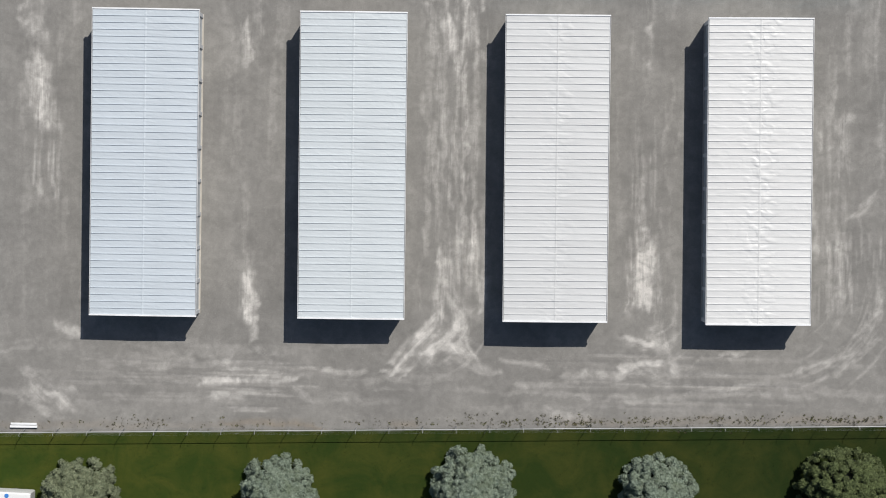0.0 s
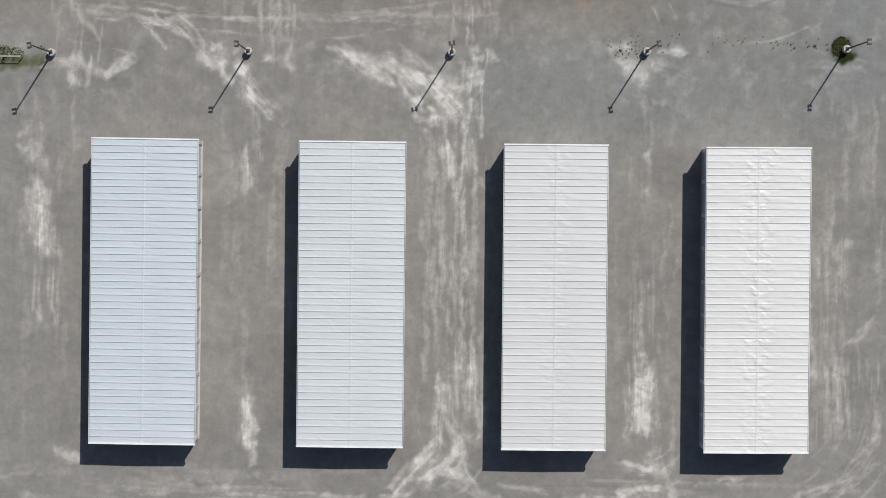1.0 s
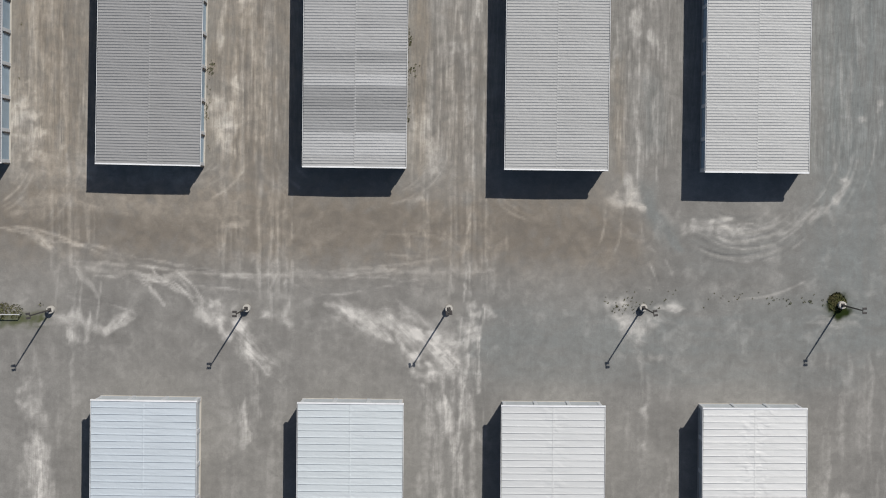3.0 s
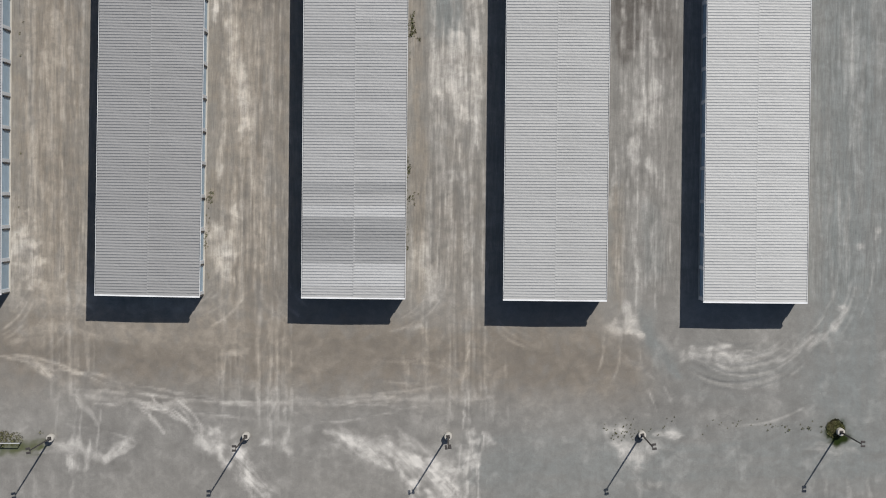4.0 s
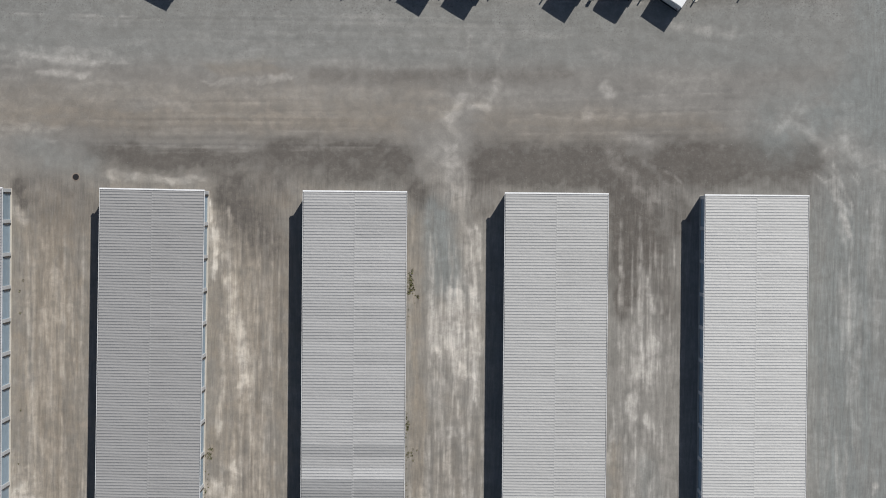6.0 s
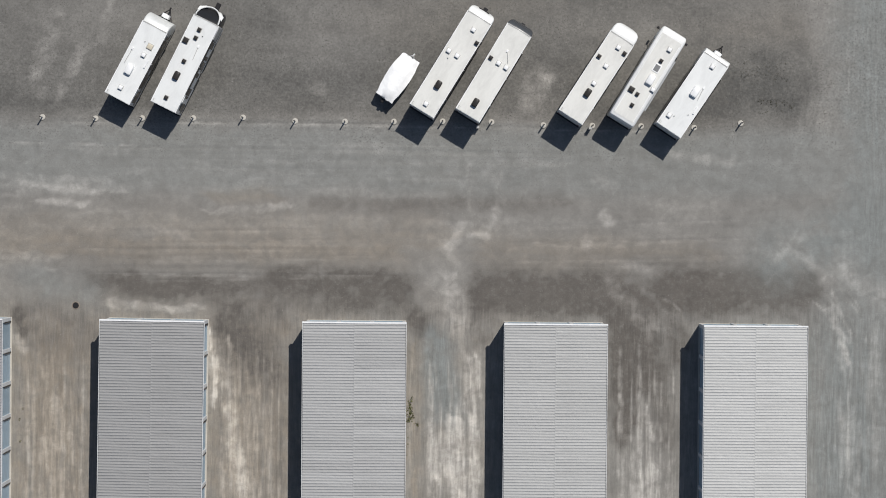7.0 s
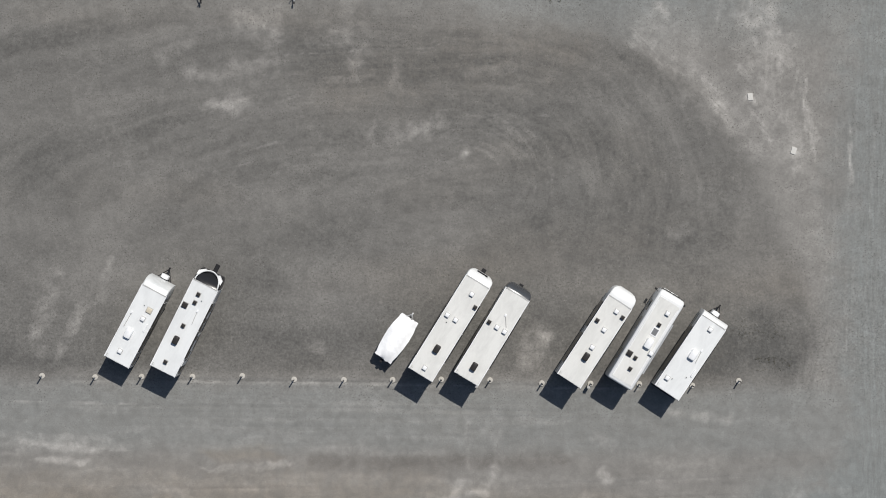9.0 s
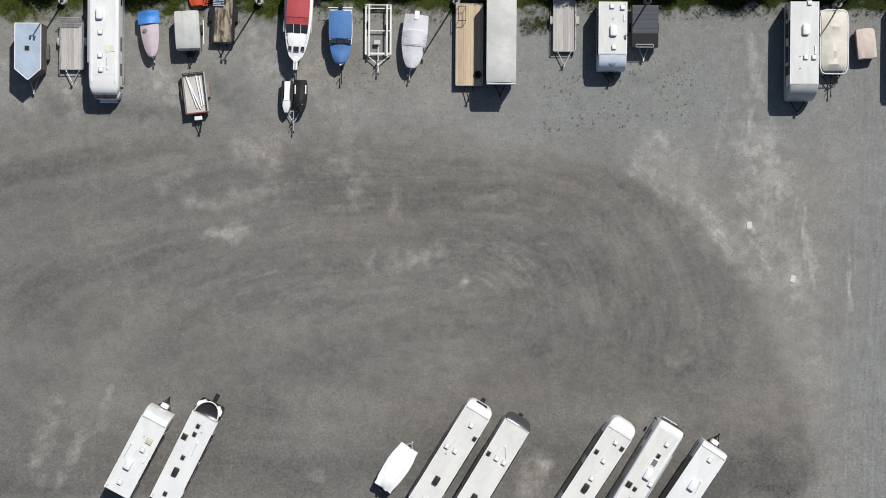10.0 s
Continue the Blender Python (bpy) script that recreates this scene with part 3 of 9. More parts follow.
smear("dust", -9.6, 26.0, -7.5, 25.5, 0.42, 0.61, EW)
smear("dust", 2.6, 24.4, 3.2, 23.9, 0.63, 0.66)
smear("dust", 4.4, 26.0, 4.5, 25.3, 0.52, 0.51)
smear("dust", 2.9, 26.2, 3.0, 25.7, 0.52, 0.51)
smear("dust", 3.2, 21.8, 3.8, 18.7, 0.26, 0.46, NS)
smear("dust", -33.0, 29.6, -23.7, 28.6, 0.26, 0.36, EW)
smear("dust", -26.3, 28.6, -23.1, 27.1, 0.21, 0.46)
smear("dust", -21.1, 28.7, -11.7, 29.4, 0.26, 0.31, EW)
smear("dust", -11.7, 29.1, -4.4, 28.7, 0.21, 0.31, EW)
smear("dust", -9.7, 29.4, 4.9, 29.9, 0.26, 0.26, EW)
smear("dust", -16.1, 33.9, -15.9, 27.7, 0.26, 0.22, NS)
smear("dust", -14.6, 32.9, -14.1, 27.8, 0.21, 0.22, NS)
smear("dust", -3.2, 33.1, -2.6, 28.4, 0.37, 0.22, NS)
smear("dust", -1.1, 33.1, -0.5, 28.0, 0.31, 0.2, NS)
smear("dust", -20.1, 33.9, -19.8, 27.1, 0.26, 0.18, NS)
smear("dust", -18.6, 33.9, -18.2, 27.7, 0.21, 0.18, NS)
smear("dust", 0.7, 34.2, 1.0, 28.0, 0.26, 0.18, NS)
smear("dust", 4.7, 34.2, 5.1, 28.0, 0.26, 0.18, NS)
smear("dust", -34.0, 24.9, -34.3, 22.8, 0.52, 0.51)
smear("dust", -32.5, 24.6, -32.5, 23.3, 0.42, 0.51, NS)
smear("dust", -30.9, 23.9, -29.1, 24.9, 0.47, 0.56)
smear("dust", -37.6, 18.1, -37.4, 16.0, 1.15, 0.36)
smear("dust", 16.4, 26.4, 19.0, 24.6, 1.04, 0.56)
smear("dust", 20.6, 26.6, 22.6, 26.5, 0.42, 0.66)
smear("dust", 20.6, 21.8, 19.6, 22.0, 0.31, 0.36)
smear("dust", 34.1, 25.9, 37.2, 25.4, 0.73, 0.41)
smear("dust", -17.9, 22.0, -15.8, 21.0, 0.52, 0.51)
smear("blue", 6.0, 23.4, 40.8, 24.9, 3.13, 0.72)
smear("blue", 6.1, 20.8, 37.4, 20.2, 1.30, 0.44)
# -- stretch of the yard
smear("brown", -40.8, 35.3, 13.9, 33.9, 3.65, 0.77, SM)
smear("brown", -25.2, 33.9, -4.3, 33.1, 2.09, 0.44, EW)
smear("dust", -37.7, 32.7, -36.1, 31.4, 0.52, 0.51)
smear("dust", -39.8, 35.3, -35.6, 35.9, 0.52, 0.36, EW)
smear("dust", -20.0, 33.5, -17.9, 33.8, 0.42, 0.51)
smear("dust", -17.6, 31.1, -17.5, 30.6, 0.42, 0.41)
smear("dust", -3.3, 36.3, -2.0, 36.4, 0.37, 0.56)
smear("dust", 16.0, 36.5, 18.1, 36.8, 0.73, 0.56)
smear("dust", 17.2, 38.4, 18.1, 35.5, 0.52, 0.56)
smear("dust", 22.5, 34.0, 26.4, 34.6, 0.52, 0.61)
smear("dust", 23.8, 34.0, 28.5, 33.6, 0.42, 0.41, EW)
smear("dust", 16.5, 34.0, 19.2, 32.4, 0.31, 0.41)
smear("dust", 36.3, 36.8, 37.3, 38.4, 0.42, 0.66)
smear("dust", 33.7, 34.7, 34.8, 35.8, 0.42, 0.41)
smear("dust", 38.8, 44.1, 38.6, 43.7, 0.37, 0.51)
smear("dust", 39.8, 45.4, 39.8, 44.9, 0.31, 0.41)
smear("dust", -34.5, 30.1, -29.3, 29.7, 0.26, 0.36, EW)
smear("dust", -27.7, 28.9, -23.1, 29.2, 0.26, 0.41, EW)
smear("dust", 0.4, 32.7, 2.0, 31.7, 0.42, 0.31)
smear("blue", 19.1, 37.6, 19.9, 34.0, 0.84, 0.55)
smear("blue", 24.4, 32.0, 41.0, 31.1, 3.13, 0.33)
# -- stretch of the yard
smear("brown", -36.2, 68.9, -36.1, 39.7, 3.24, 0.83, NS)
smear("brown", -18.3, 69.1, -17.8, 38.9, 3.24, 0.72, NS)
smear("brown", -2.6, 69.3, -2.1, 39.0, 0.89, 0.66, NS)
smear("brown", 16.2, 49.2, 16.4, 39.2, 0.63, 0.55, NS)
smear("brown", 0.9, 47.4, 1.0, 39.1, 2.09, 0.39, NS)
smear("dust", -38.7, 44.4, -37.7, 41.3, 1.25, 0.71)
smear("dust", -37.7, 50.2, -37.2, 49.1, 0.63, 0.41)
smear("dust", -36.8, 68.9, -36.5, 66.9, 0.37, 0.51, NS)
smear("dust", -35.7, 64.3, -35.4, 58.5, 0.42, 0.41, NS)
smear("dust", -37.0, 60.6, -36.8, 51.2, 0.31, 0.46, NS)
smear("dust", -34.4, 62.7, -34.4, 58.6, 0.26, 0.46, NS)
smear("dust", -38.3, 56.4, -38.1, 50.2, 0.26, 0.36, NS)
smear("dust", -35.1, 51.2, -35.0, 40.8, 0.31, 0.36, NS)
smear("dust", -19.9, 70.7, -19.5, 61.8, 0.37, 0.51, NS)
smear("dust", -20.9, 70.1, -21.1, 65.5, 0.37, 0.92, NS)
smear("dust", -18.5, 60.3, -18.2, 54.0, 0.42, 0.87, NS)
smear("dust", -19.6, 63.9, -19.3, 59.8, 0.42, 0.51, NS)
smear("dust", -19.3, 47.8, -19.1, 43.1, 0.63, 0.66, NS)
smear("dust", -20.7, 43.0, -19.9, 41.0, 0.78, 0.61)
smear("dust", -17.9, 55.1, -17.3, 47.3, 0.26, 0.46, NS)
smear("dust", -20.3, 59.7, -20.5, 50.4, 0.26, 0.46, NS)
smear("dust", -16.9, 51.4, -16.7, 43.1, 0.26, 0.31, NS)
smear("dust", -15.9, 59.3, -15.8, 50.4, 0.26, 0.26, NS)
smear("dust", -0.8, 61.5, -0.5, 57.3, 0.52, 0.77, NS)
smear("dust", 0.8, 62.6, 1.6, 55.3, 0.52, 0.71, NS)
smear("dust", 2.6, 64.1, 3.2, 53.7, 0.42, 0.82, NS)
smear("dust", 3.3, 69.3, 3.4, 65.7, 0.31, 0.56, NS)
smear("dust", -0.7, 54.7, -0.4, 53.2, 0.37, 0.56)
smear("dust", 0.9, 50.6, 1.0, 50.1, 0.52, 0.51)
smear("dust", -1.9, 44.3, -1.1, 41.1, 0.73, 0.51)
smear("dust", 1.9, 51.6, 2.3, 43.3, 0.31, 0.31, NS)
smear("dust", 3.9, 41.7, 3.7, 39.1, 0.16, 0.71, NS)
smear("dust", 18.0, 59.6, 18.3, 55.5, 0.63, 0.61, NS)
smear("dust", 19.3, 59.1, 19.4, 55.5, 0.52, 0.56, NS)
smear("dust", 17.6, 53.4, 17.9, 51.3, 0.52, 0.66, NS)
smear("dust", 19.1, 51.8, 19.9, 50.8, 0.47, 0.46)
smear("dust", 19.0, 64.8, 19.5, 62.2, 0.52, 0.46, NS)
smear("dust", 15.8, 50.7, 15.9, 48.1, 0.26, 0.36, NS)
smear("dust", 39.9, 45.8, 39.9, 45.5, 0.31, 0.61)
smear("dust", 38.6, 43.9, 38.6, 43.6, 0.37, 0.66)
smear("dust", 37.1, 38.4, 37.0, 38.0, 0.42, 0.61)
smear("dust", 36.6, 71.2, 37.7, 69.2, 0.26, 0.41)
smear("blue", 0.2, 70.3, 0.8, 63.6, 1.15, 0.83)
smear("blue", 19.2, 46.6, 19.6, 41.4, 0.94, 0.5)
smear("blue", 37.1, 69.7, 37.8, 26.9, 3.91, 0.83)
smear("dark", 17.8, 73.6, 18.4, 66.9, 2.19, 0.88, SM)
smear("dark", 16.4, 63.8, 16.7, 61.2, 0.63, 0.77)
smear("dark", -16.0, 71.2, -15.4, 61.9, 1.04, 0.28, NS)
smear("dark", -19.6, 71.2, -18.0, 69.1, 2.09, 0.33)
# -- stretch of the yard
smear("brown", -41.0, 79.2, -4.5, 78.5, 1.36, 0.61, EW)
smear("brown", 3.8, 79.7, 24.1, 78.8, 1.15, 0.44, EW)
smear("dust", -31.1, 73.7, -23.8, 73.3, 0.37, 0.38, EW)
smear("dust", -25.3, 73.5, -21.7, 73.1, 0.42, 0.35, EW)
smear("dust", 0.2, 79.1, 1.7, 81.2, 0.63, 0.35, TORN)
smear("dust", 0.2, 76.0, 1.5, 72.4, 1.4, 0.34, TORN)
smear("dust", 2.2, 80.2, 3.8, 80.4, 0.26, 0.5, TORN)
smear("dust", 15.0, 82.4, 15.1, 82.1, 0.57, 0.55, TORN)
smear("dust", 13.2, 79.8, 13.4, 79.5, 0.52, 0.35, TORN)
smear("dust", 16.3, 77.7, 19.5, 77.0, 0.52, 0.2, TORN)
smear("dust", -39.9, 71.4, -38.8, 69.3, 0.42, 0.4, TORN)
smear("dust", -29.0, 80.9, -24.3, 80.2, 0.73, 0.15, EW)
smear("dust", -41.0, 78.2, -35.8, 77.7, 0.84, 0.2, EW)
smear("dust", 33.0, 80.5, 30.4, 78.9, 0.63, 0.2, TORN)
smear("dust", 37.1, 77.9, 40.7, 74.8, 1.1, 0.25, TORN)
smear("dust", 35.6, 73.8, 37.3, 71.2, 0.42, 0.3, TORN)
smear("blue", -37.8, 76.1, -33.1, 74.6, 1.46, 0.5, TORN)
smear("blue", 30.9, 78.9, 40.6, 81.6, 2.87, 0.83, TORN)
smear("dark", -32.1, 75.8, -22.2, 75.3, 1.15, 0.83, SM)
smear("dark", -14.9, 76.2, -4.5, 75.7, 1.46, 0.89, SM)
smear("dark", 3.9, 75.0, 15.8, 75.1, 1.98, 0.97, SM)
smear("dark", 21.0, 75.1, 33.5, 75.7, 1.88, 1.03, SM)
smear("dark", 16.4, 72.0, 17.5, 67.3, 1.36, 0.89, SM)
smear("dark", 17.0, 67.3, 17.0, 62.6, 0.84, 0.68, SM)
smear("dark", 21.1, 72.6, 21.6, 68.9, 0.63, 0.68, SM)
smear("dark", -20.1, 72.1, -15.9, 67.0, 1.57, 0.55, SM)
smear("dark", -39.4, 72.7, -38.9, 71.2, 0.52, 0.83, SM)
smear("dark", -2.1, 72.6, -1.6, 71.0, 0.73, 0.83, SM)
smear("dark", -11.8, 83.2, 11.0, 83.6, 0.84, 0.48, SM)
smear("dark", -33.2, 83.2, -25.4, 83.3, 0.73, 0.15, SM)
smear("dark", -37.8, 74.0, -32.6, 70.5, 1.04, 0.42, SM)
smear("dark", -22.2, 75.1, -14.9, 75.8, 1.04, 0.48, SM)
smear("dark", -4.5, 75.2, 3.9, 74.5, 0.84, 0.28, SM)
smear("dark", 15.8, 74.6, 21.1, 74.4, 1.04, 0.68, SM)
smear("dust", 15.3, 76.1, 19.5, 71.5, 0.73, 0.2, TORN)
smear("dust", 31.9, 80.0, 35.6, 76.3, 0.52, 0.25, TORN)
smear("dust", 36.2, 74.8, 37.3, 67.5, 0.42, 0.25, NS)
# -- stretch of the yard
smear("dust", -26.8, 29.6, -22.6, 26.8, 0.16, 0.51)
smear("dust", -27.8, 29.3, -25.7, 26.8, 0.16, 0.41)
smear("dust", -24.2, 28.9, -22.8, 27.1, 0.16, 0.41)
smear("dust", -34.1, 30.3, -32.2, 27.7, 0.21, 0.41)
smear("dust", -16.1, 36.8, -15.8, 26.9, 0.21, 0.24, NS)
smear("dust", -15.6, 36.8, -15.2, 26.9, 0.16, 0.2, NS)
smear("dust", -14.6, 36.8, -14.2, 26.9, 0.21, 0.24, NS)
smear("dust", -20.1, 36.7, -19.9, 26.8, 0.21, 0.2, NS)
smear("dust", -18.8, 36.7, -18.4, 27.9, 0.21, 0.2, NS)
smear("dust", -34.1, 36.5, -33.5, 30.3, 0.21, 0.31, NS)
smear("dust", -32.8, 35.5, -32.2, 30.3, 0.16, 0.31, NS)
smear("dust", 2.4, 34.9, 2.3, 26.6, 0.16, 0.61, NS)
smear("dust", 2.8, 26.6, 2.5, 19.9, 0.21, 0.61, NS)
smear("dust", 3.9, 25.6, 3.6, 19.4, 0.16, 0.56, NS)
smear("dust", 1.9, 24.6, 1.6, 19.9, 0.21, 0.51, NS)
smear("dust", 22.4, 34.2, 26.8, 33.0, 0.42, 0.43)
smear("dust", 26.8, 32.8, 32.0, 33.8, 0.31, 0.26)
smear("dust", 32.0, 33.8, 35.1, 35.6, 0.31, 0.31)
smear("dust", 17.9, 36.2, 18.3, 35.7, 0.52, 0.77)
smear("dust", 23.6, 33.7, 28.3, 34.3, 0.31, 0.41)
smear("dust", -40.8, 33.2, -36.7, 32.3, 0.21, 0.46)
smear("dust", -36.7, 32.3, -33.0, 31.6, 0.21, 0.51)
smear("dust", -34.1, 31.8, -23.6, 29.9, 0.16, 0.36)
smear("dust", -23.6, 29.9, -16.4, 28.4, 0.16, 0.36)
smear("dust", -11.7, 29.6, 5.0, 29.8, 0.16, 0.26, EW)
smear("blue", 18.7, 36.7, 21.4, 32.7, 0.78, 0.72)
smear("brown", -40.8, 33.3, 16.4, 33.1, 3.13, 0.66, SM)
smear("dark", -40.9, 33.8, 16.4, 33.3, 2.61, 0.33, SM)
smear("brown", -27.8, 33.5, -4.4, 32.2, 2.09, 0.44, SM)
smear("brown", 3.4, 33.9, 16.4, 32.0, 2.09, 0.44, SM)
# -- stretch of the yard
smear("dust", -19.7, 116.4, -19.6, 115.9, 0.94, 0.28, TORN)
smear("dust", -8.8, 120.1, -8.3, 120.0, 0.63, 0.24, TORN)
smear("dust", -4.6, 120.2, -4.6, 118.1, 0.73, 0.2, TORN)
smear("dust", 21.2, 104.4, 22.6, 104.9, 0.6, 0.2, TORN)
smear("dust", -35.6, 92.6, -33.2, 97.6, 0.6, 0.22, TORN)
smear("dust", -37.8, 94.5, -36.0, 100.0, 0.9, 0.2, TORN)
smear("dust", -32.6, 96.2, -30.8, 101.5, 0.5, 0.16, TORN)
smear("dust", -39.5, 84.6, -30.0, 84.2, 0.5, 0.3, EW)
smear("dust", -38.0, 83.2, -33.6, 83.0, 0.35, 0.34, EW)
smear("dust", -22.4, 82.6, -15.0, 82.9, 0.45, 0.26, EW)
smear("dust", -11.8, 93.8, -11.5, 93.7, 0.57, 0.32, TORN)
smear("dust", 9.1, 95.2, 7.6, 92.6, 0.84, 0.32, TORN)
smear("dust", 28.0, 117.4, 28.0, 117.1, 0.37, 0.6, TORN)
smear("dust", 31.9, 112.5, 32.2, 112.0, 0.37, 0.76, TORN)
smear("dust", 25.1, 116.6, 25.2, 116.3, 0.42, 0.56, TORN)
smear("dust", 33.5, 116.3, 33.5, 113.2, 0.26, 0.32, NS)
smear("dust", 1.8, 112.0, 1.8, 111.8, 0.31, 0.48, TORN)
smear("dust", -41.0, 85.0, -31.0, 85.0, 0.57, 0.2, EW)
smear("dust", -33.1, 84.5, -31.6, 83.8, 0.37, 0.32, TORN)
smear("dust", 2.4, 85.8, 3.0, 81.6, 0.57, 0.15, NS)
smear("dust", 4.5, 85.8, 6.1, 81.6, 0.52, 0.1, NS)
smear("dust", -1.2, 81.5, 4.0, 81.5, 0.42, 0.12, EW)
smear("dust", -18.7, 124.7, -16.1, 122.7, 1.04, 0.24, TORN)
smear("dust", -9.9, 122.7, -7.8, 121.2, 1.04, 0.18, TORN)
smear("brown", -21.1, 84.0, -16.4, 84.0, 0.73, 0.55, EW)
smear("brown", -41.0, 81.2, -1.2, 81.5, 1.3, 0.3, SM)
smear("brown", -9.8, 118.0, 11.0, 121.3, 3.13, 0.33, TORN)
smear("dark", -30.5, 82.9, -9.6, 82.5, 0.94, 0.16, EW)
smear("dark", 26.9, 94.8, 31.1, 92.8, 1.36, 0.39, TORN)
smear("dark", 23.8, 90.6, 26.9, 90.1, 0.63, 0.44, TORN)
smear("dark", 28.9, 97.0, 32.1, 91.8, 0.84, 0.44, TORN)
smear("dark", 13.0, 125.0, 20.9, 119.3, 1.57, 0.33, TORN)
# -- stretch of the yard
smear("dust", 28.2, 134.9, 29.2, 129.7, 0.73, 0.24, NS)
smear("dust", 30.3, 126.0, 29.8, 123.4, 0.63, 0.36, TORN)
smear("dust", 19.9, 125.5, 20.1, 125.3, 0.52, 0.36, TORN)
smear("dust", 27.9, 129.1, 28.2, 124.5, 0.42, 0.2, NS)
smear("dark", -21.1, 129.8, -19.2, 128.3, 1.46, 0.55, TORN)
smear("dark", -36.4, 128.2, -28.1, 127.2, 1.15, 0.5, TORN)
smear("dark", -28.1, 127.2, -23.9, 126.7, 0.78, 0.39, TORN)
smear("grass", -41.2, 137.5, -34.4, 137.1, 1.15, 0.88, TORN)
smear("grass", -30.8, 137.6, -24.0, 137.6, 1.15, 0.88, TORN)
smear("grass", -20.3, 137.7, -14.1, 137.3, 1.15, 0.99, TORN)
smear("grass", -13.0, 138.0, 16.1, 138.2, 0.94, 1.1, TORN)
smear("grass", 7.3, 135.9, 7.6, 135.6, 0.63, 0.88, TORN)
smear("grass", 7.6, 136.8, 8.9, 136.6, 0.73, 0.88, TORN)
smear("grass", -5.2, 138.0, -1.6, 137.4, 0.73, 0.88, TORN)
smear("grass", 20.3, 137.9, 31.8, 138.3, 1.04, 0.99, TORN)
smear("grass", 20.3, 137.3, 26.1, 137.8, 0.52, 0.77, TORN)
smear("grass", 37.0, 137.5, 39.1, 137.8, 0.73, 0.77, TORN)
smear("grass", -30.8, 137.1, -25.5, 137.6, 0.52, 0.66, TORN)
# -- stretch of the yard
smear("grass", -40.8, 24.7, -37.6, 24.8, 0.63, 0.83)
smear("grass", -37.6, 24.2, -37.1, 25.0, 0.52, 0.66)
smear("grass", 36.1, 26.9, 37.5, 26.0, 0.73, 1.04)
smear("grass", 36.6, 27.5, 37.2, 26.8, 0.63, 0.99)
smear("dark", 36.4, 28.6, 37.4, 27.8, 0.42, 0.55)
# -- stretch of the yard
smear("dust", -26.6, 130.9, -23.9, 128.8, 1.46, 0.24, SM)
smear("dust", -34.9, 130.8, -34.4, 127.7, 1.04, 0.2, SM)
smear("dust", -18.2, 134.6, -16.6, 131.4, 1.30, 0.2, SM)
smear("dust", -40.1, 131.3, -38.0, 127.1, 1.04, 0.16, SM)
smear("dark", -36.4, 127.4, -28.1, 127.5, 0.68, 0.39, TORN)
smear("dark", -21.1, 129.1, -19.0, 129.3, 1.04, 0.44, TORN)
smear("dark", -30.7, 127.7, -23.9, 127.8, 0.63, 0.28, TORN)
smear("dark", -28.1, 126.6, -14.0, 126.4, 0.94, 0.28, TORN)
smear("dust", -11.9, 130.9, -8.8, 125.8, 2.09, 0.12, SM)
smear("brown", -13.0, 132.0, -3.6, 130.5, 1.30, 0.33, TORN)
smear("brown", -26.6, 134.5, -23.4, 129.3, 1.57, 0.33, TORN)
# -- stretch of the yard
smear("dust", 19.3, 123.5, 26.7, 114.7, 2.09, 0.18, TORN)
smear("dust", 22.5, 119.8, 28.3, 112.6, 1.36, 0.2, TORN)
smear("dust", 28.1, 124.6, 31.4, 112.6, 1.77, 0.24, TORN)
smear("dust", 28.7, 123.0, 29.2, 119.9, 0.84, 0.24, TORN)
smear("dust", 31.4, 116.3, 32.5, 110.5, 0.73, 0.24, TORN)
smear("dust", 25.1, 117.8, 25.4, 115.7, 0.52, 0.32, TORN)
smear("dust", 33.4, 118.4, 33.1, 113.7, 0.16, 0.4, NS)
smear("dust", 32.5, 119.9, 32.1, 115.8, 0.16, 0.28, NS)
smear("dust", 37.1, 112.2, 37.4, 108.8, 0.16, 0.36, NS)
smear("dust", 34.0, 109.0, 34.6, 104.3, 1.04, 0.12, TORN)
smear("dust", -6.7, 113.6, -0.4, 114.2, 0.84, 0.24, TORN)
smear("dust", -21.3, 116.1, -18.7, 116.4, 0.73, 0.28, TORN)
smear("dust", -23.4, 119.0, -15.6, 119.8, 0.94, 0.18, TORN)
smear("dust", -18.7, 123.7, -15.1, 124.8, 1.04, 0.16, TORN)
smear("dust", -26.5, 120.5, -23.4, 122.1, 0.63, 0.14, TORN)
smear("dust", -11.9, 122.7, -7.8, 123.3, 1.04, 0.12, TORN)
smear("dust", 2.1, 119.2, 6.8, 119.7, 0.84, 0.12, TORN)
smear("dark", -40.0, 111.6, -34.3, 108.5, 2.09, 0.22, TORN)
smear("dark", -31.7, 114.2, -20.2, 112.2, 2.61, 0.2, TORN)
smear("dark", -11.9, 121.7, -4.6, 120.7, 2.09, 0.28, TORN)
smear("dark", -3.6, 118.1, 3.7, 116.6, 1.57, 0.17, TORN)
smear("dark", 9.0, 106.2, 15.3, 107.3, 1.57, 0.28, TORN)
smear("dark", 19.5, 104.2, 24.7, 101.6, 1.57, 0.22, TORN)
smear("dark", 15.7, 120.8, 19.4, 113.6, 1.57, 0.22, TORN)
smear("dark", -11.8, 102.9, 1.8, 102.5, 1.30, 0.17, TORN)
smear("dark", -41.1, 120.4, -35.9, 122.5, 1.57, 0.17, TORN)
